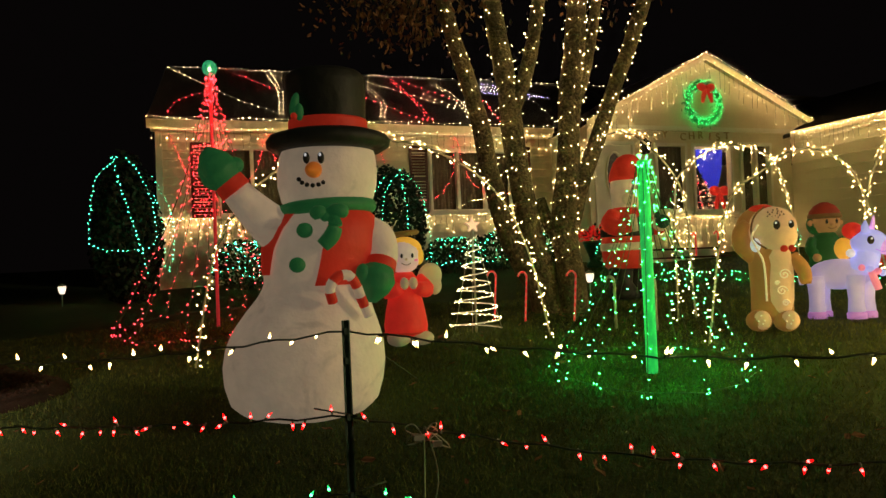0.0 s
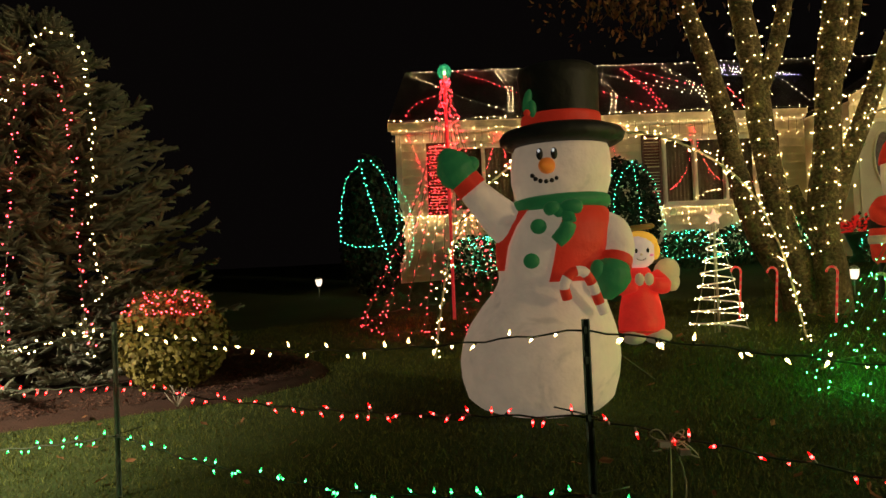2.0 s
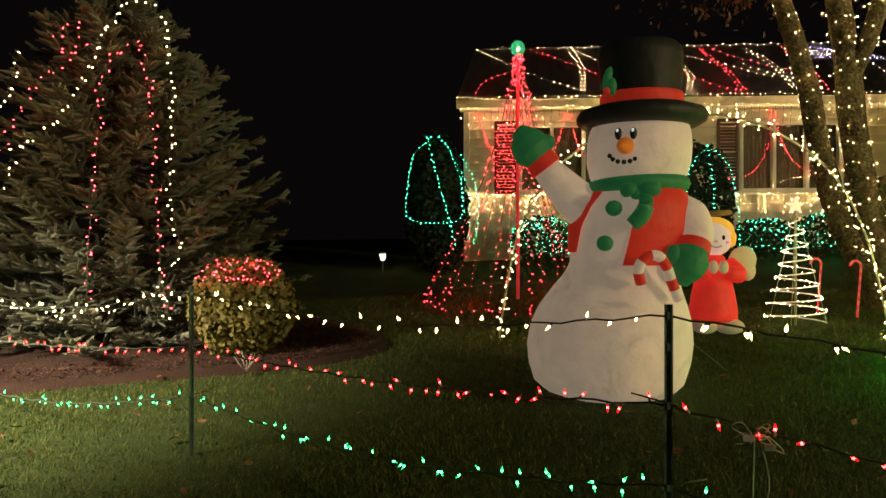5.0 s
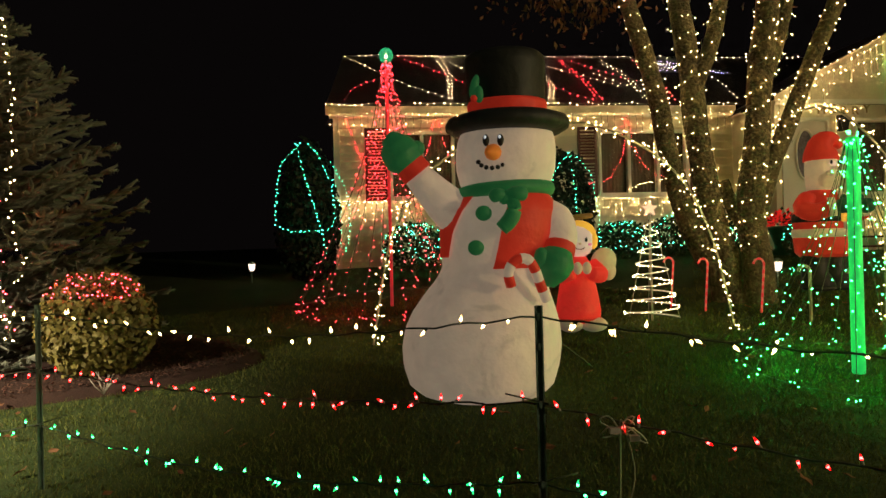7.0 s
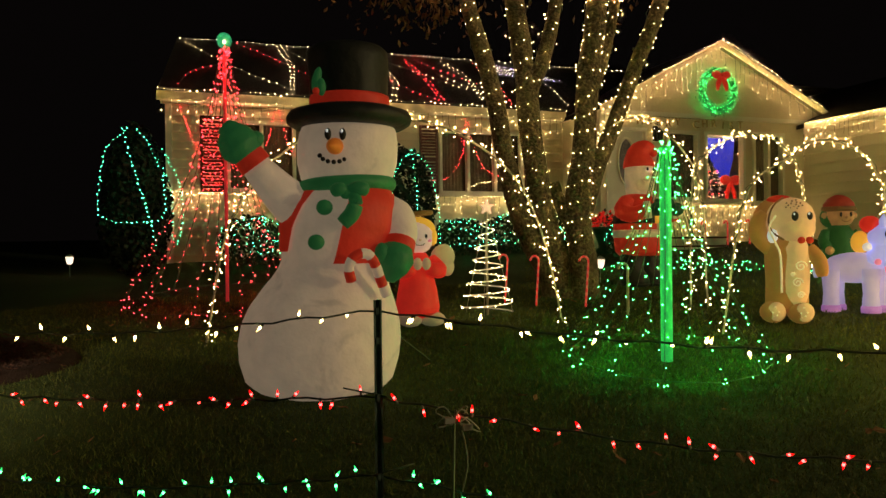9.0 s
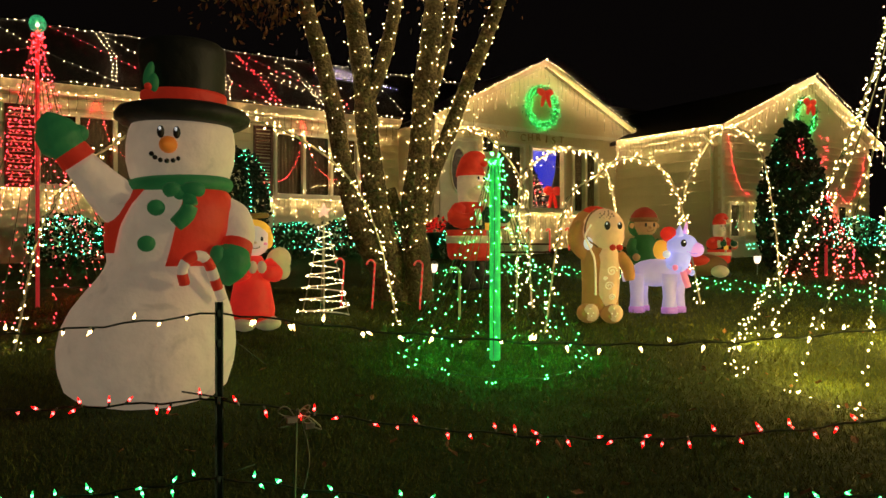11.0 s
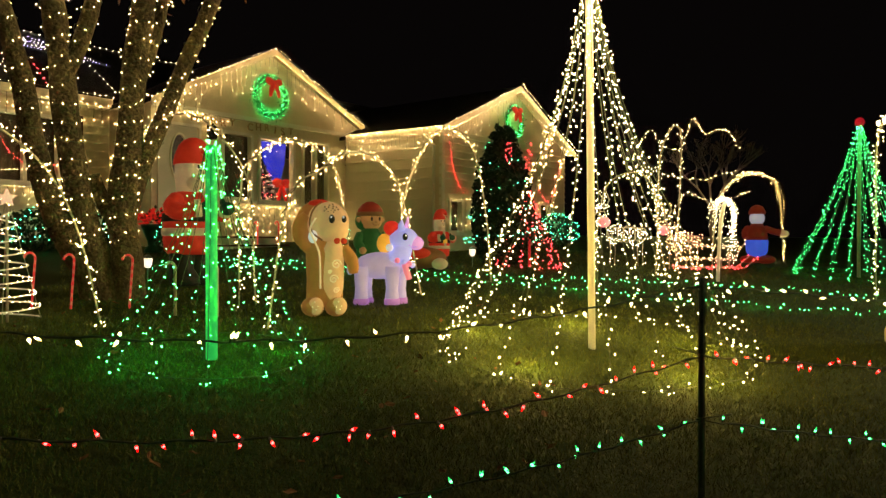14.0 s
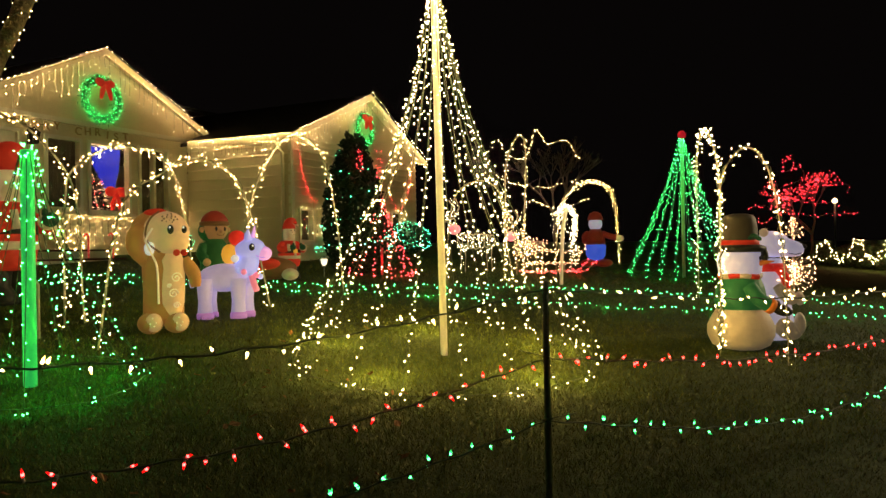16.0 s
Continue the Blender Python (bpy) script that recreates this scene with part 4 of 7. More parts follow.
def arch(ctrl, bulb=BW, r=0.0128, spacing=0.054, label=ARCH, pole=True):
    pts = curve_pts(ctrl, 90)
    a = thing("light_arch", (0, 0, 0), label, "light arch", "light arches")
    if pole:
        Geo().tube(pts, 0.010 if ctrl[0][0] < 8 else 0.006, 6).make("conduit", M_POLEO, a)
    wrap = []
    for i, p in enumerate(pts):
        wrap.append(p + Vector((0.027 * math.cos(i * 1.7), 0.027 * math.sin(i * 1.7), 0.012 * math.sin(i * 2.3))))
    back = [p + Vector((0.030 * math.cos(i * 1.3 + 2), 0.030 * math.sin(i * 1.3 + 2), 0.015 * math.sin(i * 1.9))) for i, p in enumerate(pts)]
    light_string("", [wrap, back], bulb, "", spacing * 1.55, r * 0.95, 0.045, M_CABLE, 0.003, a)


arch([(0.05, 7.17, 0.67), (0.23, 7.15, 1.66), (0.46, 7.12, 2.12), (0.69, 7.1, 2.39), (1.3, 7.03, 2.78), (1.96, 6.95, 2.8), (2.5, 6.89, 2.65), (3.03, 6.82, 2.25), (3.34, 6.79, 1.64), (3.54, 6.76, 0.75)], r=0.0142, spacing=0.045)
arch([(4.75, 8.55, 0.97), (4.74, 8.45, 2.2), (4.70, 8.0, 2.85), (4.76, 7.5, 3.0), (4.92, 7.17, 2.95), (5.22, 6.93, 2.53), (5.34, 6.83, 2.08), (5.37, 6.8, 1.11), (5.39, 6.79, 0.82)])
arch([(4.62, 5.64, 0.69), (4.92, 5.68, 1.96), (5.45, 5.76, 2.34), (6.06, 5.86, 2.59), (6.75, 5.96, 2.46), (7.13, 6.02, 1.99), (7.56, 6.09, 0.84)])
arch([(5.02, 6.62, 0.85), (5.05, 6.63, 2.06), (5.28, 6.74, 2.49), (6.37, 7.26, 2.87), (7.65, 7.88, 2.73), (8.18, 8.13, 1.83), (8.4, 8.24, 1.07)])
arch([(6.95, 6.03, 0.81), (7.03, 6.03, 1.63), (7.3, 6.06, 2.43), (8.06, 6.13, 3.12), (8.93, 6.22, 2.97), (9.35, 6.26, 1.99), (9.52, 6.27, 0.93)])

arch([(13.4, 1.5, 0.63), (12.9, 1.45, 1.87), (12.0, 1.34, 2.91), (11.0, 1.13, 3.18), (10.0, 0.91, 2.81), (9.0, 0.76, 2.28), (8.6, 0.72, 1.4), (8.5, 0.72, 0.38)], r=0.0160, spacing=0.055)
arch([(8.25, 0.71, 0.37), (8.25, 0.69, 1.27), (8.25, 0.68, 2.16), (8.25, 0.54, 2.48), (8.25, 0.37, 2.54), (8.25, 0.22, 2.31), (8.25, 0.13, 1.84), (8.26, 0.08, 1.2), (8.26, 0.06, 0.31)], r=0.0160, spacing=0.052)
arch([(13.67, 4.14, 0.88), (13.71, 4.14, 1.64), (14.35, 4.14, 2.56), (16.43, 4.15, 3.04), (18.73, 4.16, 2.81), (19.33, 4.16, 1.09)], r=0.0138, spacing=0.062)
arch([(12.79, 6.07, 1.03), (12.79, 6.07, 1.35), (12.83, 5.89, 2.55), (12.95, 5.4, 2.86), (13.04, 5.03, 2.58), (13.06, 4.94, 1.77), (13.1, 4.8, 0.92)], r=0.0138, spacing=0.062)
arch([(13.05, 4.98, 0.94), (13.06, 4.94, 2.2), (13.07, 4.92, 3.06), (13.1, 4.81, 3.48), (13.14, 4.65, 3.69), (13.16, 4.55, 3.36), (13.14, 4.60, 1.76), (13.15, 4.59, 0.9)], r=0.0138, spacing=0.062)

# lines of green lights laid along the lawn
for pts in ([(5.6, 9.9), (7.87, 9.6), (8.95, 7.46), (10.7, 5.4), (12.49, 3.63), (13.6, 1.2), (14.47, -1.32), (15, -3)], [(5.9, 9.5), (7.6, 9.1), (8.4, 7.3), (9.6, 5.2), (10.48, 3.04), (11.7, 0.8), (12.9, -1.6), (13.4, -3)]):
    light_string("green_ground_lights", [[(p.x, p.y, gz(p.x, p.y) + 0.06) for p in curve_pts([(x, y, 0) for x, y in pts], 160)]], BG, "green lights laid along the grass", 0.085, 0.016, 0.04, group="ground lights")

# ---------- fence of posts and bulb strings ----------
POSTS = [(-4.7, 5.5, 1.0), (-1.79, 4.22, 1.0), (0.60, 2.68, 1.08), (3.36, 1.03, 1.17), (7.0, -1.05, 1.1)]
DT, DM, DL = 0.04, 0.36, 0.65


def fence_post(x, y, h):
    p = thing("fence_post", (x, y, gz(x, y)), "dark green steel garden fence post pushed into the lawn", "fence post", "fence posts", turn=math.degrees(-math.atan2(x, y)))
    g = Geo()
    prof = [(-0.015, -0.014), (-0.0095, -0.014), (-0.006, -0.002), (0.006, -0.002), (0.0095, -0.014), (0.015, -0.014), (0.012, 0.008), (-0.012, 0.008)]
    g.rings([[(a, b, z) for a, b in prof] for z in (-0.05, h)])
    g.make("channel", M_POST, p, smooth=False)
    for z in (0.2, h - DL, h - DM, h - 0.15, h - DT):
        Geo().box(-0.006, 0.006, -0.022, -0.0121, z - 0.012, z + 0.012).make("hook", M_POST, p, smooth=False)
    for z, s in ((h - DM, 1), (h - DL, -1)):
        Geo().tube([(0, -0.015, z), (0.03 * s, -0.02, z + 0.004), (-0.13 * s, 0.01, z + 0.035)], 0.0032, 5).make("cable_tie", M_CABLE, p)


for q in POSTS:
    fence_post(*q)

C9 = {}
SOCKET = mat("green_socket_plastic", (0.02, 0.045, 0.025), 0.5, 0.2, 30, 90, 0.0)
PALE = mat("pale_socket_plastic", (0.35, 0.38, 0.33), 0.5, 0.2, 30, 90, 0.0)


def big_bulb(parent, p, up, m, key):
    """A faceted strawberry bulb with its socket."""
    tilt = Euler((RNG.gauss(0, 0.55) + (0 if up else math.pi), RNG.gauss(0, 0.65), RNG.uniform(0, 6)))
    if key not in C9:
        gb_ = Geo().lathe([(0.016, 0.0035), (0.020, 0.0058), (0.025, 0.0063), (0.030, 0.0058), (0.037, 0.0038), (0.045, 0.0010)], 8)
        # brighter middle rings on the shell imitate the hot core seen through it
        for q in range(len(gb_.f)):
            gb_.m[q] = 1 if 8 <= q < 24 else 0
        b = gb_.make("bulb", list(m), parent, smooth=False)
        s = Geo().lathe([(-0.002, 0.005), (0.004, 0.006), (0.016, 0.0055)], 7).make("socket", SOCKET if key != "r" else PALE, b, smooth=False)
        C9[key] = (b.data, s.data)
    else:
        b = new("bulb", C9[key][0])
        b.parent = parent
        s = new("socket", C9[key][1])
        s.parent = b
    b.matrix_local = Matrix.LocRotScale(p, tilt, (0.78, 0.78, 0.94))


def fence_string(i, h, sag, m, key, gap, label, twin=0.15):
    (x0, y0, h0), (x1, y1, h1) = POSTS[i], POSTS[i + 1]
    a, b = Vector((x0, y0, gz(x0, y0) + h0 - h)), Vector((x1, y1, gz(x1, y1) + h1 - h))
    t = thing("fence_light_string", tuple(a), label, "string lights", "fence light strings")
    pts = [a.lerp(b, k / 40) - a - Vector((0, 0, sag * math.sin(math.pi * k / 40) + 0.006 * math.sin(k * 1.9))) for k in range(41)]
    Geo().tube(pts, 0.0040, 5).make("cable", M_CABLE, t)
    n = int(length(pts) / gap)
    for k, p in enumerate(resample(pts, n)[1:-1]):
        q = p + Vector((RNG.uniform(-0.02, 0.02), 0, 0))
        big_bulb(t, q, RNG.random() < 0.45, m, key)
        if RNG.random() < twin:
            big_bulb(t, q + Vector((RNG.uniform(0.006, 0.016), 0, 0)), RNG.random() < 0.45, m, key)


# for each colour the shell, then its brighter band
F_W = (bulb_mat("fence_white_bulb", (1.0, 0.62, 0.20), 6.0), bulb_mat("fence_white_hot_band", (1.0, 0.80, 0.42), 16.0))
F_R = (bulb_mat("fence_red_bulb", (1.0, 0.004, 0.006), 3.0), bulb_mat("fence_red_hot_band", (1.0, 0.05, 0.05), 13.0))
F_G = (bulb_mat("fence_green_bulb", (0.005, 0.75, 0.16), 2.2), bulb_mat("fence_green_hot_band", (0.08, 1.0, 0.30), 8.0))
for i in range(4):
    gap = (0.080, 0.088, 0.098, 0.105)[i]
    fence_string(i, DT, (0.15, 0.10, 0.14, 0.08)[i], F_W, "w", gap * 1.25, "warm white strawberry bulbs on a dark cable between fence posts")
    fence_string(i, DM, (0.08, 0.05, 0.17, 0.12)[i], F_R, "r", gap * 0.92, "red strawberry bulbs on a green cable between fence posts")
    fence_string(i, DL, (0.17, 0.12, 0.15, 0.23)[i], F_G, "g", gap * 1.1, "green strawberry bulbs on a green cable between fence posts", 0.45)

stake = thing("garden_stake", (0.84, 2.52, gz(0.84, 2.52)), "thin pale green stake holding a knot of cable", "stake")
Geo().tube([(-0.03, 0, -0.02), (-0.01, 0, 0.3), (0, 0, 0.665)], 0.005, 6).make("rod", mat("pale_green_wire", (0.16, 0.24, 0.12), 0.5, 0.2, 20, 60, 0), stake)
M_CORD = mat("pale_green_cord", (0.42, 0.46, 0.36), 0.5, 0.2, 20, 60, 0)
for k in range(7):
    e = Vector((RNG.uniform(-0.07, 0.12), RNG.uniform(-0.03, 0.03), 0.66 + RNG.uniform(-0.06, 0.04)))
    Geo().tube(curve_pts([(0, 0, 0.655), e * 0.5 + Vector((0, 0.01, 0.335 + RNG.uniform(0.0, 0.03))), e, (0.02, 0.01, 0.64)], 18), 0.0028, 5).make("cord_loop", M_CORD, stake, "loop of pale cord")
Geo().tube(curve_pts([(0.02, 0, 0.65), (0.05, 0, 0.50), (0.02, 0.01, 0.30), (0.06, 0, 0.02)], 16), 0.0028, 5).make("cord_end", M_CORD, stake)
for dx, dz in ((-0.02, 0.655), (0.05, 0.625)):
    Geo().box(dx - 0.018, dx + 0.018, -0.010, 0.010, dz - 0.010, dz + 0.010).make("plug", PALE, stake, "pale cable plug", smooth=False)

# ---------- big multi-stemmed tree ----------
tree = thing("tree", (4.35, 8.05, gz(4.35, 8.05)), "bare multi-trunk tree wound with warm white lights", "tree")
OFF = Vector((4.35, 8.05, gz(4.35, 8.05)))
STEMS = [([(4.22, 8.12, 0.80), (4.10, 8.16, 1.25), (3.80, 8.25, 1.85), (3.62, 8.33, 2.6), (3.49, 8.39, 3.43), (3.21, 8.5, 4.54), (2.9, 8.6, 6.0), (2.5, 8.8, 7.2)], (0.21, 0.17, 0.14, 0.125, 0.115, 0.10, 0.07, 0.04)),
         ([(4.30, 8.08, 0.80), (4.20, 8.10, 1.3), (4.03, 8.14, 1.9), (3.92, 8.20, 2.8), (3.84, 8.23, 3.66), (3.74, 8.27, 4.5), (3.55, 8.4, 6.0), (3.5, 8.5, 7.4)], (0.22, 0.18, 0.16, 0.15, 0.15, 0.10, 0.07, 0.04)),
         ([(4.50, 7.95, 0.80), (4.46, 7.94, 1.3), (4.40, 7.94, 1.9), (4.46, 7.9, 2.6), (4.51, 7.88, 3.4), (4.60, 7.82, 4.3), (4.75, 7.8, 6.0), (4.8, 7.8, 7.4)], (0.23, 0.19, 0.17, 0.16, 0.14, 0.12, 0.08, 0.04)),
         ([(4.48, 7.93, 1.9), (4.62, 7.82, 2.5), (4.80, 7.70, 3.05), (5.0, 7.56, 3.7), (5.17, 7.45, 4.2), (5.6, 7.2, 5.6), (5.9, 7.0, 6.8)], (0.12, 0.11, 0.105, 0.10, 0.09, 0.06, 0.03)),
         ([(3.90, 8.2, 3.4), (4.05, 8.10, 3.9), (4.17, 8.07, 4.4), (4.35, 8.0, 5.6), (4.4, 8.0, 6.8)], (0.10, 0.095, 0.09, 0.06, 0.03)),
         ([(4.54, 7.88, 3.3), (4.68, 7.79, 3.8), (4.79, 7.74, 4.3), (5.0, 7.7, 5.6)], (0.08, 0.075, 0.07, 0.04)),
         ([(4.15, 8.1, 2.3), (4.22, 8.05, 2.05), (4.38, 7.97, 1.7)], (0.09, 0.10, 0.12))]
wraps = []
for ctrl, rad in STEMS:
    pts = curve_pts(ctrl, 50)
    rs = [float(np.interp(i / 49 * (len(rad) - 1), range(len(rad)), rad)) * 0.86 * (1 + 0.10 * noise.noise((i * 0.35, ctrl[0][0] * 5, 0))) for i in range(50)]
    g = Geo()
    rings = []
    for i, p in enumerate(pts):
        d = (pts[min(i + 1, 49)] - pts[max(i - 1, 0)]).normalized()
        s = d.cross(Vector((0, 1, 0))).normalized()
        u = s.cross(d)
        rings.append([p - OFF + (rs[i] * (1 + 0.12 * noise.noise((math.cos(a) * 1.4 + ctrl[0][0] * 7, math.sin(a) * 1.4, p.z * 2.2)))) * (math.cos(a) * s + math.sin(a) * u) for a in [k * 2 * math.pi / 18 for k in range(18)]])
    g.rings(rings)
    g.make("trunk", M_BARK, tree)
    if len(ctrl) > 3:
        turns, w = length(pts) / 0.22, []
        top = 0.80 if len(ctrl) > 6 else 0.62
        for k in range(int(300 * top)):
            f = k / 300
            p = pts[min(int(f * 49), 48)].lerp(pts[min(int(f * 49) + 1, 49)], f * 49 % 1)
            r_ = float(np.interp(f * 49, range(50), rs)) * 1.04 + 0.012
            a = f * turns * 2 * math.pi
            w.append(p - OFF + Vector((r_ * math.cos(a), r_ * math.sin(a), 0.05 * math.sin(k * 0.7))))
        wraps.append([v for v in w if v.z > 0.62])
gc, gbu = Geo(), Geo()
for w in wraps:
    gc.tube(w, 0.003, 4)
    bulbs_on(gbu, w, 0.10, 0.0118, 0.035)
gc.make("cable", M_CABLE, tree)
tagged(gbu.make("bulb_chain", BW, tree, smooth=False), kind="stuff")
gt_, gleaf = Geo(), Geo()
for c, n_, tw in (((2.75, 8.7, 4.75), 420, 14), ((3.3, 8.8, 5.1), 200, 10), ((4.9, 7.9, 5.0), 150, 10), ((2.2, 8.9, 4.9), 160, 7)):
    c = Vector(c) - OFF
    root = Vector((3.0, 8.6, 5.2)) - OFF if c.x < 0 else Vector((5.2, 7.5, 4.9)) - OFF
    for _ in range(tw):
        e = c + Vector((RNG.gauss(0, 0.35), RNG.gauss(0, 0.3), RNG.gauss(-0.05, 0.25)))
        gt_.tube([root, root.lerp(e, 0.5) + Vector((0, 0, 0.08)), e], [0.02, 0.01, 0.004], 5)
    for _ in range(n_):
        p = c + Vector((RNG.gauss(0, 0.38), RNG.gauss(0, 0.3), RNG.gauss(-0.05, 0.24)))
        m = Euler([RNG.uniform(0, 6) for _ in range(3)]).to_matrix()
        s = RNG.uniform(0.03, 0.06)
        gleaf.add([p + m @ Vector(v) for v in ((-s, 0, 0), (0, -s * 0.5, 0.01), (s, 0, 0), (0, s * 0.5, 0.01))], [(0, 1, 2, 3)])
tagged(gt_.make("twig_work", M_BARK, tree), kind="stuff")
tagged(gleaf.make("withered_leaves", M_BROWNLEAF, tree, "withered brown leaves", smooth=False), kind="stuff")

# ---------- spruce ----------
spruce = thing("blue_spruce", (-3.95, 7.5, gz(-3.95, 7.5) + 0.08), "dense blue spruce with stiff grey-green needles", "tree")
Geo().tube([(0, 0, 0), (0.02, 0, 2.0), (0, 0, 3.75)], [0.13, 0.08, 0.012], 10).make("trunk", M_BARK, spruce)
gbr, gn = Geo(), Geo()
rng = random.Random(21)
for lev in range(20):
    z = 0.12 + 3.62 * lev / 20
    L0 = float(np.interp(z, (0, 0.9, 1.8, 2.6, 3.1, 3.7), (1.66, 1.62, 1.42, 1.02, 0.66, 0.10)))
    nb = max(6, int(18 - lev * 0.6))
    for k in range(nb):
        a = 2 * math.pi * (k + rng.uniform(-0.3, 0.3)) / nb + lev * 0.7
        L = L0 * rng.uniform(0.74, 1.12)
        d = Vector((math.cos(a), math.sin(a), 0))
        tip = d * L + Vector((0, 0, z + 0.04 * L + rng.uniform(-0.08, 0.08)))
        mid = d * L * 0.55 + Vector((0, 0, z - 0.10 * L))
        br = curve_pts([(0, 0, z), mid, tip], 12)
        gbr.tube(br, [0.014 - 0.0009 * i for i in range(12)], 4)
        side = d.cross(Vector((0, 0, 1)))
        for i in range(4, 12, 1):
            for sgn in (-1, -0.35, 0.35, 1):
                ln = 0.21 * (0.5 + 0.5 * (12 - i) / 8 + 0.2) * rng.uniform(0.7, 1.2)
                dirn = (d * 0.75 + side * sgn * 0.8 + Vector((0, 0, 0.10 + rng.gauss(0, 0.22)))).normalized()
                p0 = br[i]
                bend = [p0 + dirn * ln * u + Vector((0, 0, 0.12 * ln * u * u)) for u in (0, 0.5, 1)]
                gn.tube(bend, [0.015, 0.021, 0.008], 5)
                for q in range(20):
                    u = (q + rng.random()) / 20
                    p = p0 + dirn * ln * u + Vector((0, 0, 0.12 * ln * u * u))
                    out = dirn.cross(Vector((rng.gauss(0, 1), rng.gauss(0, 1), rng.gauss(0.2, 1)))).normalized()
                    nd = (dirn * 0.55 + out).normalized() * rng.uniform(0.028, 0.044)
                    sd = nd.cross(Vector((rng.gauss(0, 1), rng.gauss(0, 1), 0.4))).normalized() * 0.0062
                    gn.add([p - sd, p + sd, p + nd], [(0, 1, 2)])
tagged(gbr.make("branch_work", M_BARK, spruce), kind="stuff")
tagged(gn.make("needles", M_NEEDLE, spruce, smooth=False), kind="stuff")
for bulb, lab, lines in ((BR, "red lights hung over the spruce", ([(-3.54, 6.16, 1.1), (-3.63, 6.34, 1.55), (-3.75, 6.68, 2.37), (-3.88, 7.03, 3.22), (-3.81, 7.2, 3.54), (-3.69, 7.41, 3.68), (-3.61, 7.40, 3.5), (-3.38, 7.10, 2.81), (-3.19, 6.75, 1.97), (-3.03, 6.5, 1.31), (-2.91, 6.40, 0.9)],
                                                      [(-4.24, 7.35, 3.67), (-4.28, 7.33, 3.88), (-4.4, 7.26, 3.86), (-4.45, 7.23, 3.59), (-4.29, 7.33, 3.6), (-4.53, 7.0, 3.17), (-4.75, 6.9, 2.74), (-4.94, 6.8, 2.62), (-4.95, 6.8, 3.08)], [(-5.09, 6.7, 2.22), (-4.93, 6.8, 2.39), (-4.76, 6.9, 2.57)])),
                         (BW, "warm white lights hung over the spruce", ([(-3.93, 7.2, 3.74), (-3.86, 7.40, 4.06), (-3.75, 7.55, 4.2), (-3.49, 7.60, 3.97), (-3.39, 7.5, 3.59), (-3.31, 7.35, 2.85), (-3.13, 6.90, 2.09), (-2.96, 6.72, 1.52), (-3.05, 6.48, 1.26), (-2.91, 6.40, 0.9)],
                                                      [(-4.7, 6.95, 3.45), (-4.79, 6.9, 3.03), (-4.92, 6.8, 2.68), (-4.72, 6.9, 2.51), (-4.37, 6.8, 2.65), (-4.13, 6.85, 2.92), (-4.02, 7.0, 3.29), (-3.93, 7.2, 3.74)],
                                                      [(-4.76, 6.35, 1.17), (-4.6, 6.45, 1.58), (-4.85, 6.85, 1.99), (-4.72, 6.95, 2.39)], [(-4.97, 6.45, 1.05), (-4.23, 6.05, 1.05), (-3.83, 6.02, 1.02), (-3.58, 6.05, 0.98), (-3.2, 6.2, 1.03)]))):
    light_string("tree_light_string", [curve_pts([(x * 0.91, y * 0.91, 1.55 + (z - 1.55) * 0.91) for x, y, z in l], 80) for l in lines], bulb, lab, 0.070, 0.0155, 0.04)


def leafy(name, x, y, z, rx, ry, rz, count, size, m, label, egg=0.0, cat="shrub", group=""):
    """A clipped evergreen or bush of many small leaves round a few stems."""
    t = thing(name, (x, y, z), label, cat, group)
    rng_ = random.Random(int(abs(x * 50 + y)))
    g = Geo()
    for k in range(7):
        a = k * 0.9
        g.tube([(0.03 * math.cos(a), 0.03 * math.sin(a), -0.02), (rx * 0.4 * math.cos(a), ry * 0.4 * math.sin(a), rz * 0.9), (rx * 0.6 * math.cos(a), ry * 0.6 * math.sin(a), rz * 1.4)], [0.02, 0.012, 0.004], 5)
    tagged(g.make("stem_work", M_BARK, t), kind="stuff")
    g = Geo()
    for _ in range(count):
        d = Vector((rng_.gauss(0, 1), rng_.gauss(0, 1), rng_.gauss(0, 1))).normalized()
        w = 1 - egg * (d.z * 0.5 + 0.5)
        lump = 1 + 0.10 * noise.noise((d.x * 3 + x, d.y * 3, d.z * 3)) + 0.05 * noise.noise((d.x * 9, d.y * 9 + x, d.z * 9))
        q = rng_.uniform(0.78, 1.06) * lump
        p = Vector((d.x * rx * w * q, d.y * ry * w * q, rz + d.z * rz * q))
        n_ = (d + Vector((rng_.gauss(0, 0.5), rng_.gauss(0, 0.5), rng_.gauss(0.2, 0.5)))).normalized()
        s1 = n_.cross(Vector((rng_.gauss(0, 1), rng_.gauss(0, 1), rng_.gauss(0, 1)))).normalized() * size * 0.38
        L = (n_ * 0.6 + d.cross(s1).normalized() * 0.8).normalized() * size * rng_.uniform(0.7, 1.3)
        g.add([p - L * 0.5, p + s1, p + L * 0.5, p - s1], [(0, 1, 2, 3)])
    tagged(g.make("leaves", m, t, smooth=False), kind="stuff")
    return t


bush = leafy("round_bush", -2.30, 6.58, gz(-2.3, 6.58) + 0.05, 0.46, 0.46, 0.44, 8500, 0.058, M_BUSHLEAF, "clipped round bush with yellow-edged leaves and red lights")
rng = random.Random(4)
lines = [[Vector((-2.30, 6.58, gz(-2.3, 6.58) + 0.49)) + Vector((0.48 * math.sin(p) * math.cos(a), 0.48 * math.sin(p) * math.sin(a), 0.46 * math.cos(p))) for p, a in [(0.35 + 0.65 * abs(math.sin(k * 0.21 + o)), 3.6 + 2.4 * k / 30 + o * 0.1) for k in range(31)]] for o in (0, 1.1, 2.2, 2.9)]
light_string("bush_light_string", lines, BR, "red lights laid over the top of the bush", 0.075, 0.014, 0.03)
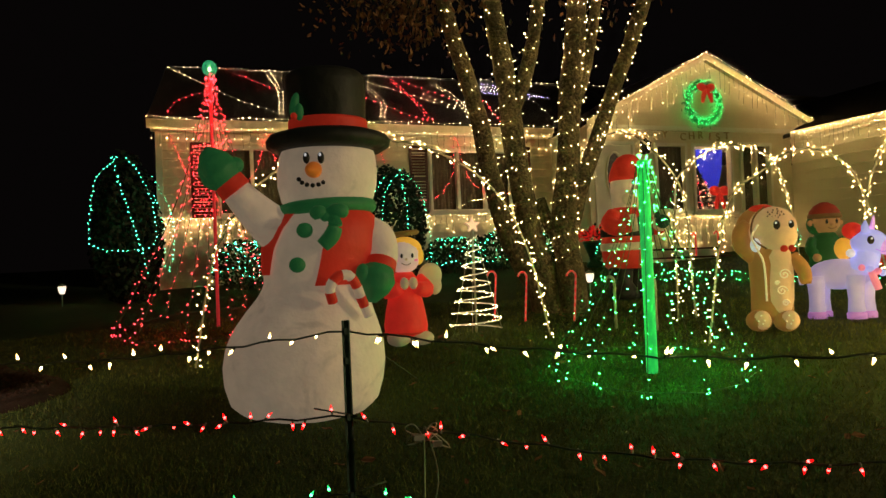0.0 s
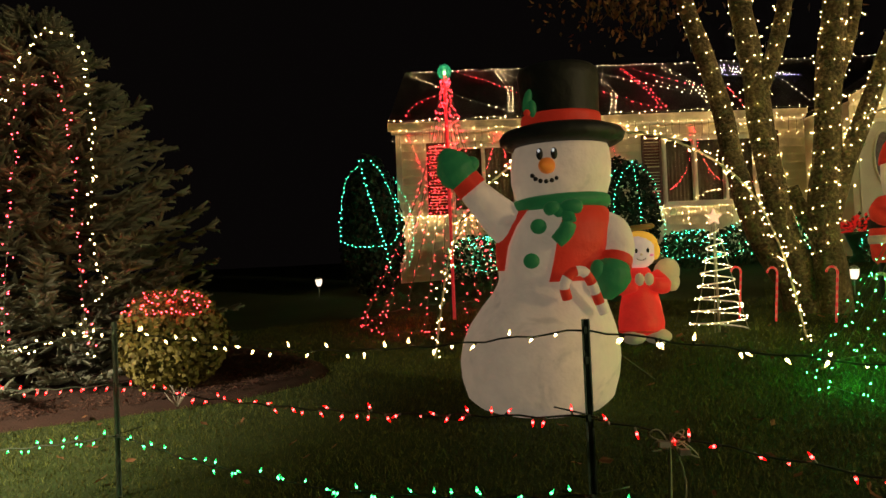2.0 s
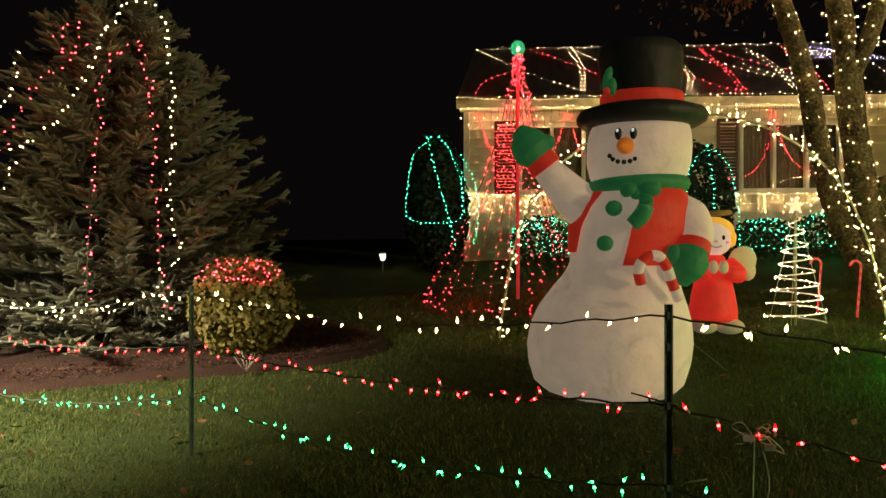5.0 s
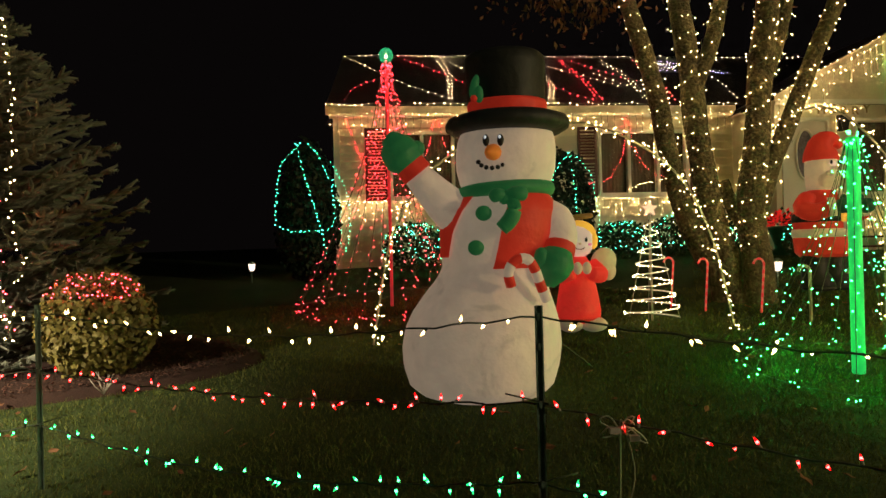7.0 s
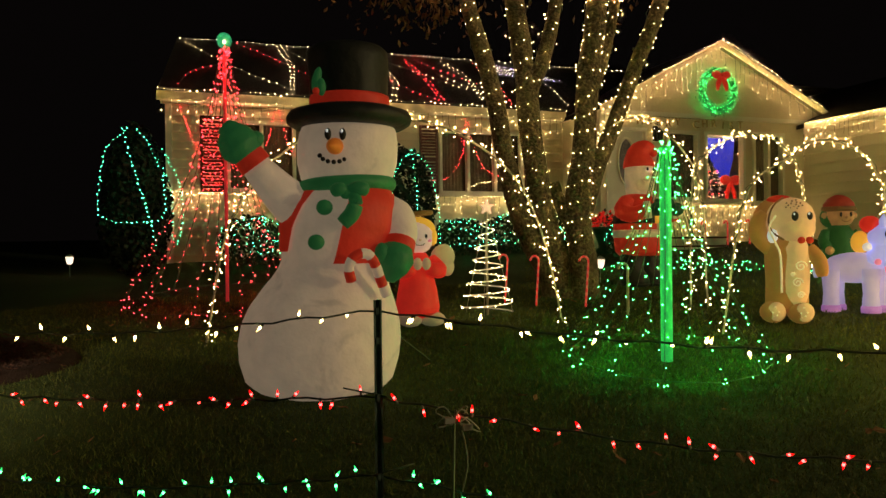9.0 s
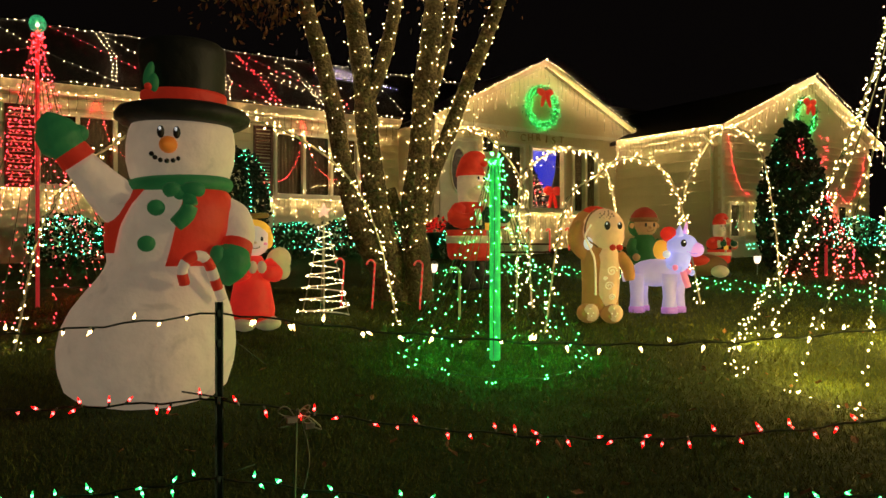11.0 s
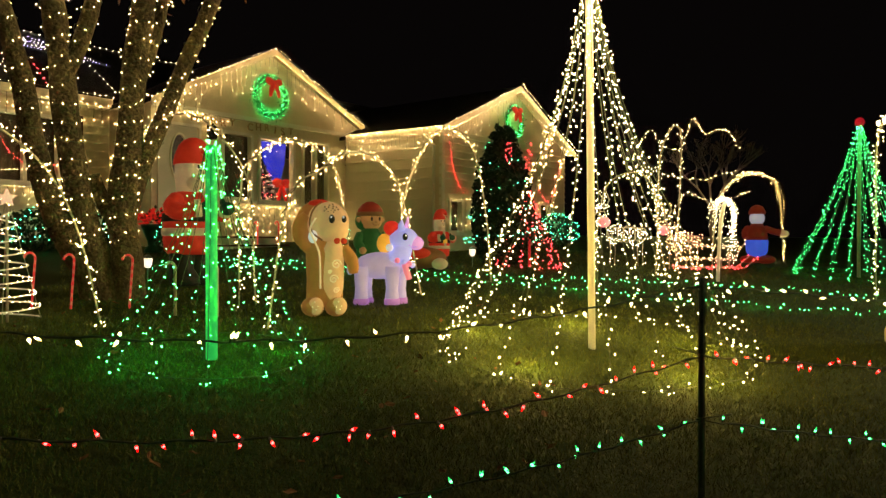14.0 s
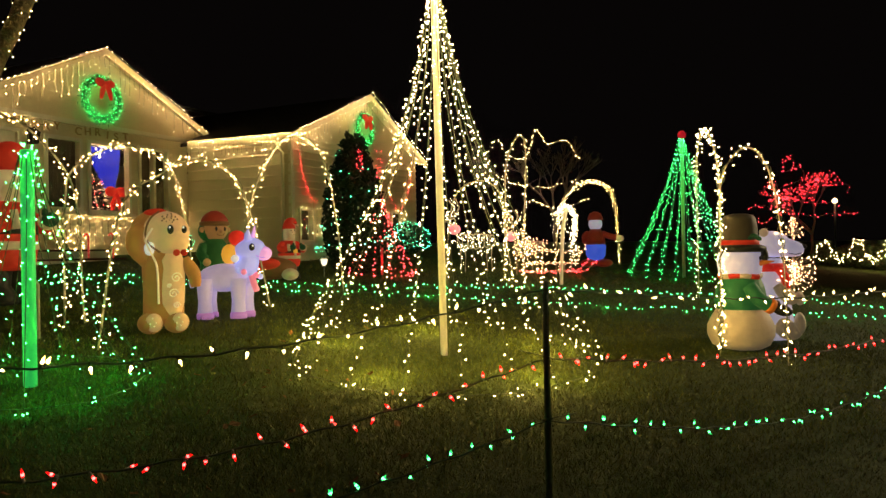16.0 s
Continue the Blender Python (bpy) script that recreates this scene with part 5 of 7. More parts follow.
twig = thing("twig_stub", (-2.05, 5.95, gz(-2.05, 5.95) + 0.05), "cut grey twigs of a small shrub in the mulch", "twigs")
for k in range(9):
    Geo().tube([(0, 0, 0), (0.05 * math.cos(k), 0.05 * math.sin(k * 1.7), 0.07), (0.11 * math.cos(k * 1.1), 0.09 * math.sin(k), 0.12 + 0.02 * (k % 3))], [0.006, 0.004, 0.003], 5).make("twig", M_POLEO, twig)

a1 = leafy("arborvitae", -0.93, 12.5, gz(-0.93, 12.5), 0.62, 0.55, 1.18, 4500, 0.09, M_DARKLEAF, "dark egg-shaped evergreen outlined with green lights", 0.35, "evergreen", "evergreens by the house")
leafy("arborvitae", 3.55, 13.1, gz(3.55, 13.1), 0.72, 0.55, 1.02, 4500, 0.09, M_DARKLEAF, "dark egg-shaped evergreen outlined with green lights", 0.15, "evergreen", "evergreens by the house")
light_string("evergreen_light_string", [curve_pts([(-0.98, 11.95, 3.38), (-1.28, 11.95, 3.05), (-1.38, 11.9, 2.5), (-1.40, 11.9, 2.08), (-1.15, 11.85, 1.95), (-0.8, 11.85, 1.95), (-0.5, 11.9, 2.05), (-0.48, 11.9, 2.5), (-0.62, 11.92, 3.0), (-0.86, 11.95, 3.36)], 70), curve_pts([(-1.05, 11.92, 3.36), (-0.95, 11.87, 2.9), (-0.8, 11.83, 2.4), (-0.68, 11.83, 2.0), (-0.6, 11.85, 1.6)], 40)], BT, "teal lights outlining the dark evergreen", 0.07, 0.018, 0.015)
# strands added at the side and back to throw teal light on the wall
light_string("evergreen_light_string", [curve_pts([(-0.50, 12.3, 3.1), (-0.28, 12.55, 2.6), (-0.24, 12.6, 2.1), (-0.3, 12.6, 1.6)], 40), curve_pts([(-0.62, 12.9, 3.1), (-0.42, 13.05, 2.5), (-0.40, 13.05, 1.7)], 40)], BT, "teal lights down the side of the dark evergreen", 0.07, 0.018, 0.02)
light_string("evergreen_light_string", [curve_pts([(3.62, 12.5, 3.25), (3.35, 12.5, 2.9), (3.25, 12.48, 2.3), (3.25, 12.48, 1.6)], 40), curve_pts([(3.62, 12.5, 3.25), (3.95, 12.5, 2.95), (4.1, 12.48, 2.3), (4.15, 12.5, 1.6)], 40), curve_pts([(3.62, 12.5, 3.25), (3.7, 12.46, 2.6), (3.72, 12.45, 1.8)], 40), curve_pts([(3.3, 12.5, 3.1), (3.0, 12.55, 2.6), (2.95, 12.55, 1.7)], 40)], BT, "teal lights outlining the dark evergreen", 0.075, 0.018, 0.015)
for k, (x, y, w, h) in enumerate(((0.9, 13.2, 0.55, 0.42), (1.9, 13.1, 0.6, 0.40), (2.7, 13.0, 0.5, 0.36), (4.7, 12.9, 0.55, 0.34), (5.6, 12.8, 0.6, 0.36), (6.4, 12.5, 0.6, 0.40), (7.2, 11.0, 0.5, 0.35), (11.1, 11.6, 0.5, 0.3), (14.8, 8.9, 0.8, 0.42), (16.2, 8.9, 0.8, 0.42))):
    z = gz(x, y)
    leafy("foundation_shrub", x, y, z, w, w * 0.8, h, 1500, 0.07, M_SHRUB, "low leafy shrub by the house netted with green lights", 0, "shrub", "foundation shrubs")
    rg = random.Random(k)
    pts = []
    for _ in range(55):
        a, e = rg.uniform(math.pi * 0.9, math.pi * 2.1), rg.uniform(-0.6, 1.3)
        pts.append(Vector((x + w * 1.05 * math.cos(a) * math.cos(e), y + w * 0.85 * math.sin(a) * math.cos(e), z + h + h * 1.05 * math.sin(e))))
    pts.sort(key=lambda p: (round(p.z * 5), p.x))
    light_string("shrub_net_lights", [pts], BT, "teal net lights spread over a shrub", 0.11, 0.017, 0.02, group="shrub net lights")
leafy("upright_conifer", 11.75, 7.5, gz(11.75, 7.5), 0.80, 0.7, 1.30, 6000, 0.10, M_DARKLEAF, "dark upright conifer with green and red lights by the wing", 0.5, "evergreen")
light_string("conifer_light_string", [[Vector((11.75, 7.5, gz(11.75, 7.5) + 0.3)) + Vector((0.80 * (1 - t * 0.6) * math.cos(t * 28), 0.74 * (1 - t * 0.6) * math.sin(t * 28), 2.0 * t)) for t in [k / 120 for k in range(121)]]], BT, "teal lights wound round the conifer", 0.12, 0.02, 0.04)
light_string("conifer_red_lights", [[Vector((11.72, 6.95, 2.9)) + Vector((0.10 * math.sin(k), -0.05, 0.02 * k)) for k in range(28)], [Vector((11.35, 7.1, 3.0)) + Vector((0.07 * math.sin(k * 1.3), 0.0, 0.018 * k)) for k in range(22)]], BR, "red lights near the top of the conifer", 0.08, 0.014, 0.04)

# spiral tree with a star
sp = thing("spiral_light_tree", (2.95, 7.35, gz(2.95, 7.35)), "white spiral rope-light tree with a star on top", "light tree")
Geo().tube([(0, 0, 0), (0, 0, 1.12)], 0.012, 6).make("pole", M_POLEO, sp)
ln = [((0.30 - 0.26 * t) * math.cos(t * 50), (0.30 - 0.26 * t) * math.sin(t * 50), 0.03 + 1.02 * t) for t in [k / 260 for k in range(261)]]
Geo().tube(ln, 0.007, 6).make("spiral_tube", mat("lit_rope_tube", (0.8, 0.72, 0.58), 0.4, 0.1, 8, 50, 0.05, glow=0.25), sp)
gbu = Geo()
bulbs_on(gbu, [p for p in ln if p[2] > 0.08], 0.050, 0.0125, 0.01)
tagged(gbu.make("bulb_chain", BC, sp, smooth=False), kind="stuff")
star = [(0.085 * (1 if k % 2 == 0 else 0.45) * math.sin(k * math.pi / 5), 0, 1.17 + 0.085 * (1 if k % 2 == 0 else 0.45) * math.cos(k * math.pi / 5)) for k in range(10)]
Geo().rings([[(a, -0.018, c) for a, b, c in star], [(a, 0.018, c) for a, b, c in star]]).make("star", mat("lit_star_plastic", (0.95, 0.62, 0.5), 0.4, 0.1, 8, 50, 0.05, glow=0.75), sp, "pinkish lit star", smooth=False)
for k in range(3):
    a = k * 2.1
    Geo().tube([(0.02 * math.cos(a), 0.02 * math.sin(a), 1.1), (0.30 * math.cos(a), 0.30 * math.sin(a), 0.02)], 0.004, 4).make("strut", M_POLEO, sp)


def path_light(x, y):
    p = thing("path_light", (x, y, gz(x, y)), "small lit garden path lantern on a stake", "garden light", "path lights")
    Geo().tube([(0, 0, -0.02), (0, 0, 0.20)], 0.008, 6).make("stake", M_POST, p)
    Geo().lathe([(0.20, 0.03), (0.24, 0.05), (0.31, 0.06), (0.32, 0.055)], 12).make("shade", mat("lit_frosted_glass", (1.0, 0.82, 0.66), 0.4, 0.1, 9, 50, 0.05, glow=2.2), p, "glowing frosted glass")
    Geo().lathe([(0.32, 0.075), (0.36, 0.03), (0.37, 0.008)], 12).make("cap", M_POST, p)


path_light(-1.93, 12.85)
path_light(5.25, 8.85)
path_light(10.9, 7.6)

# ---------- inflatable figures ----------


def facing(x, y, off=0.0):
    return math.degrees(-math.atan2(x, y)) + off


# the big snowman, turned towards the street
SX, SY = 0.80, 5.18
snow = thing("inflatable_snowman", (SX, SY, gz(SX, SY)), "giant inflatable snowman with top hat, red vest, green scarf and mittens", "inflatable", turn=facing(SX, SY))
K, KZ = 0.00403, 0.00381
BODY = [(705, 572, 70), (697, 571, 102), (678, 570, 126), (640, 570, 137), (605, 571, 140), (570, 573, 136), (540, 576, 126), (508, 582, 110), (482, 590, 97), (460, 597, 92), (430, 601, 97), (395, 604, 101), (360, 609, 97), (335, 613, 84), (318, 616, 66)]
BZ, BX, BR_ = [(706 - b[0]) * KZ for b in BODY], [(b[1] - 572) * K for b in BODY], [b[2] * K for b in BODY]


def body_at(z, a, off=0.0):
    x, r = float(np.interp(z, BZ, BX)), float(np.interp(z, BZ, BR_)) + off
    return Vector((x + r * math.cos(a), 0.9 * r * math.sin(a), z))


def px(x, y, front):
    return Vector(((x - 572) * K, -front, (706 - y) * KZ))


zz = np.linspace(BZ[0], BZ[-1], 40)
g = Geo()
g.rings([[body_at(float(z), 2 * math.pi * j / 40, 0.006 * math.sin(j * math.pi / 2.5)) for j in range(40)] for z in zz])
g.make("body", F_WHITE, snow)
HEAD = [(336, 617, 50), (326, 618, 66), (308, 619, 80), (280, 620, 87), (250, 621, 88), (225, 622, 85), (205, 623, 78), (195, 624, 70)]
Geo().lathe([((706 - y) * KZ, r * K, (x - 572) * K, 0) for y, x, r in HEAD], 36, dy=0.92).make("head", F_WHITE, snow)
for a0, a1, t1, z0, z1 in ((-192, -147, -126, 441, 326), (-93, 14, -84, 463, 326)):
    g = Geo()
    rows = 14
    grid = []
    for i in range(rows + 1):
        z = (706 - (z0 + (z1 - z0) * i / rows)) * KZ
        u = i / rows
        lo, hi = (a0 + 14 * u, a1 + (t1 - a1) * u) if a0 < -100 else (a0 + (t1 - a0) * u, a1 - 16 * u)
        grid.append([body_at(z, radians(lo + (hi - lo) * j / 12), 0.012) for j in range(13)])
    g.add([p for r in grid for p in r], [(i * 13 + j, i * 13 + j + 1, (i + 1) * 13 + j + 1, (i + 1) * 13 + j) for i in range(rows) for j in range(12)])
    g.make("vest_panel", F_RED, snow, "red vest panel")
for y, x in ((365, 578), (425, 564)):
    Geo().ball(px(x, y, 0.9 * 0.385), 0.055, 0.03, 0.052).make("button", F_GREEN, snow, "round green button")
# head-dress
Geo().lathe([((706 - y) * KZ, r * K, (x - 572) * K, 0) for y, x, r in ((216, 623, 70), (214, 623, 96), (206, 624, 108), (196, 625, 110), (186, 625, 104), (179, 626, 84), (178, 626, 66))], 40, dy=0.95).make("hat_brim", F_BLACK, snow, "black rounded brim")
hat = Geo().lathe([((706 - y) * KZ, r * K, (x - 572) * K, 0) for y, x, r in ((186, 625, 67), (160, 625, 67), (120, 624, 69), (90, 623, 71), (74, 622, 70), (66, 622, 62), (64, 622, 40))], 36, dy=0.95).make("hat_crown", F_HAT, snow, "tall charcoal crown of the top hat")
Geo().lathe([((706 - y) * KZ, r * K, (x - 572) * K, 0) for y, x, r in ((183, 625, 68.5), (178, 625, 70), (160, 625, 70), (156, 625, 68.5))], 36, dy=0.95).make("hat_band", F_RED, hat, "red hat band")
g = Geo().ball(px(568, 135, 0.2), 0.03, 0.03, 0.085, rot=Euler((0, 0.25, 0)).to_matrix()).ball(px(576, 150, 0.22), 0.03, 0.03, 0.06)
g.make("holly_leaf", F_GREEN, hat)
Geo().ball(px(567, 158, 0.23), 0.025, 0.025, 0.025).make("holly_berry", F_RED, hat)
# face
for x in (585, 609):
    e = Geo().ball(px(x, 237, 0.323), 0.023, 0.02, 0.040).make("eye", F_BLACK, snow)
    Geo().ball(px(x - 1.5, 232, 0.340), 0.009, 0.006, 0.013, 8, 5).make("highlight", F_SPOT, e)
g = Geo().lathe([(0, 0.056), (0.03, 0.054), (0.07, 0.042), (0.11, 0.025), (0.135, 0.006)], 16)
ns = g.make("carrot_nose", F_ORANGE, snow, "stubby orange carrot nose")
ns.matrix_local = Matrix.Translation(px(597, 258, 0.315)) @ Euler((radians(95), 0, radians(-18))).to_matrix().to_4x4()
for k in range(7):
    a = radians(-160 + 140 * k / 6)
    Geo().ball(px(594 + 24 * math.cos(a), 268 - 18 * math.sin(a), 0.334 - 0.01 * abs(k - 3)), 0.016, 0.012, 0.016, 8, 6).make("mouth_dot", F_BLACK, snow)
# scarf
sc = []
for k in range(33):
    a = 2 * math.pi * k / 32
    sc.append(Vector(((616 - 572) * K + 0.31 * math.cos(a), 0.28 * math.sin(a), (706 - 323) * KZ - 0.015 * math.sin(a) + 0.02 * math.cos(a))))
Geo().tube(sc, 0.052, 10).make("scarf", F_GREEN, snow, "green scarf round the neck")
for k, (x0, y0, x1, y1, w0, w1) in enumerate(((612, 336, 592, 338, 0.032, 0.046), (616, 336, 648, 335, 0.032, 0.050))):
    lp = curve_pts([px(x0, y0, 0.36), px((x0 + x1) / 2, (y0 + y1) / 2 - 3, 0.385), px(x1, y1, 0.355)], 12)
    Geo().tube(lp, [w0 + (w1 - w0) * math.sin(math.pi * q / 13) - 0.012 * (q == 11) for q in range(12)], 12).make("bow_loop", F_GREEN, snow, "green bow loop")
tail = curve_pts([px(618, 338, 0.35), px(628, 354, 0.40), px(622, 376, 0.415), px(606, 394, 0.42)], 14)
Geo().tube(tail, [0.028 + 0.026 * math.sin(q / 13 * 2.3) for q in range(14)], 10).make("scarf_tail", F_GREEN, snow, "hanging end of the green scarf")
Geo().ball(px(613, 339, 0.375), 0.042, 0.035, 0.048, rot=Euler((0, 0.35, 0)).to_matrix()).make("scarf_knot", F_GREEN, snow)


def limb(parent, pts, r, m, name, label=""):
    p = curve_pts(pts, 18)
    n_ = len(p)
    rs = [float(np.interp(i / (n_ - 1), np.linspace(0, 1, len(r)), r)) for i in range(n_)]
    return Geo().tube(p, rs, 16).make(name, m, parent, label)


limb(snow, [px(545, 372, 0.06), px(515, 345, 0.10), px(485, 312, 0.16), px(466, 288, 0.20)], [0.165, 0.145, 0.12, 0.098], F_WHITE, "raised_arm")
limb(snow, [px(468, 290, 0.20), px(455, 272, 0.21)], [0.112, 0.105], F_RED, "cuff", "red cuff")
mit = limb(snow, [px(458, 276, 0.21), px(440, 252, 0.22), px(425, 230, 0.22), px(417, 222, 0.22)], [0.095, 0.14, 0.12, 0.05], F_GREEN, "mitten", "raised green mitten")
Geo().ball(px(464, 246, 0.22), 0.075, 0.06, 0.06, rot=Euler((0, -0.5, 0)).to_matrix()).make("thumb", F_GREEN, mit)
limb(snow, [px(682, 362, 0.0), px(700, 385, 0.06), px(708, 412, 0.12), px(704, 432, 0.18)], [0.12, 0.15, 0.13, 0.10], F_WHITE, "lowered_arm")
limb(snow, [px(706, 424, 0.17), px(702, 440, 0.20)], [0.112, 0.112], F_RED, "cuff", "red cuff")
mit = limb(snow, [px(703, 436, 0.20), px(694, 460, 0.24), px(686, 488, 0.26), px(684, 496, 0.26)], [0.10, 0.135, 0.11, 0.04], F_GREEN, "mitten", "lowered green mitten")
Geo().ball(px(672, 445, 0.30), 0.05, 0.05, 0.07).make("thumb", F_GREEN, mit)
cp = curve_pts([px(619, 492, 0.44), px(615, 468, 0.47), px(626, 449, 0.47), px(645, 446, 0.45), px(657, 462, 0.42), px(667, 490, 0.38), px(678, 520, 0.35)], 25)
cane = Geo().stripes(cp, 0.034, 3)
cane.make("striped_cane", [F_RED, F_WHITE], snow, "red and white striped cane")
Geo().tube([(0.35, 0.1, 0.55), (0.9, 0.75, -0.02 + gz(SX + 0.9, SY + 0.75) - gz(SX, SY))], 0.004, 5).make("tether_rope", M_CABLE, snow)


def toy(name, x, y, label, off=0.0, size=1.0, lean=(0, 0)):
    """One inflatable: an empty at its base, and its size."""
    return thing(name, (x, y, gz(x, y)), label, "inflatable", turn=facing(x, y, off), lean=lean), size


def bit(t, name, g, m, label="", parent=None):
    """One sewn part of an inflatable."""
    root, k = t
    g.v = [(p[0] * k, p[1] * k, p[2] * k) for p in g.v]
    return g.make(name, m, parent or root, label)


def seam(pts, r=0.006):
    return Geo().tube(curve_pts(pts, 24), r, 5)


F_CHIN = fab("lit_cream", (0.78, 0.60, 0.56), 0.42)
F_SEAM = fab("brown_piping", (0.20, 0.10, 0.04), 0.10)
F_BEARD = fab("beard_ivory", (0.66, 0.54, 0.38), 0.22)
F_GLOVE = fab("dark_green", (0.012, 0.075, 0.035), 0.15)
F_RING = mat("dull_gold_ring", (0.22, 0.12, 0.03), 0.5, 0.2, 5, 30, 0.1, glow=0.2)

# winged choir figure in a red robe
t = toy("inflatable_angel", 2.10, 7.15, "inflatable winged choir figure in a red robe with gold hair", 12)
robe = bit(t, "robe", Geo().lathe([(0.08, 0.16), (0.11, 0.215), (0.20, 0.225), (0.36, 0.20), (0.52, 0.165), (0.66, 0.14), (0.74, 0.09)], 24), F_BRED, "red robe with a flared hem")
bit(t, "hem_piping", Geo().tube([(0.218 * math.cos(a), 0.218 * math.sin(a), 0.125) for a in [k * math.pi / 14 for k in range(29)]], 0.012, 6), F_RED, "", robe)
for sx, s in ((-0.10, 0.12), (0.13, 0.135)):
    bit(t, "foot", Geo().ball((sx, -0.10, 0.07), s, 0.15, 0.075), F_DIMW, "ivory foot")
head = bit(t, "head", Geo().ball((0, 0, 0.90), 0.175, 0.17, 0.175, 20, 12), F_CHIN, "pale glowing round face")
bit(t, "hair", Geo().ball((0.02, 0.04, 0.968), 0.184, 0.165, 0.138, 20, 12).ball((0.155, -0.02, 0.90), 0.05, 0.10, 0.09).ball((-0.14, 0.0, 0.92), 0.05, 0.09, 0.08), F_GOLD, "gold bobbed hair", head)
bit(t, "nose", Geo().ball((-0.005, -0.172, 0.868), 0.016, 0.014, 0.013, 8, 6), F_SKIN, "", head)
bit(t, "smile", Geo().tube([(0.045 * math.cos(a) - 0.005, -0.166, 0.835 + 0.022 * math.sin(a)) for a in [math.pi + math.pi * k / 8 for k in range(9)]], 0.004, 5), F_SEAM, "", head)
for s in (-1, 1):
    bit(t, "sleeve", Geo().tube(curve_pts([(0.15 * s, 0, 0.68), (0.21 * s, -0.10, 0.56), (0.08 * s, -0.20, 0.58)], 10), [0.055, 0.06, 0.066, 0.072, 0.078, 0.08, 0.08, 0.075, 0.07, 0.06], 12), F_BRED, "red sleeve")
    bit(t, "mitt", Geo().ball((0.045 * s, -0.225, 0.63), 0.045, 0.05, 0.062), F_SKIN)
    bit(t, "wing", Geo().ball((0.29 * s, 0.09, 0.68), 0.13, 0.05, 0.15, rot=Euler((0, 0.4 * s, 0)).to_matrix()).ball((0.34 * s, 0.10, 0.59), 0.08, 0.045, 0.10), F_DIMW, "ivory wing")
    bit(t, "eye", Geo().ball((0.055 * s + 0.005, -0.163, 0.905), 0.014, 0.01, 0.024, 8, 6), F_BLACK, "", head)
    bit(t, "cheek", Geo().ball((0.10 * s, -0.145, 0.86), 0.02, 0.012, 0.014, 8, 6), F_PINK, "", head)
bit(t, "halo", Geo().tube([(0.145 * math.cos(a), 0.13 * math.sin(a), 1.135 + 0.012 * math.cos(a)) for a in [k * math.pi / 10 for k in range(21)]], 0.026, 8), F_RING, "dull gold halo ring")


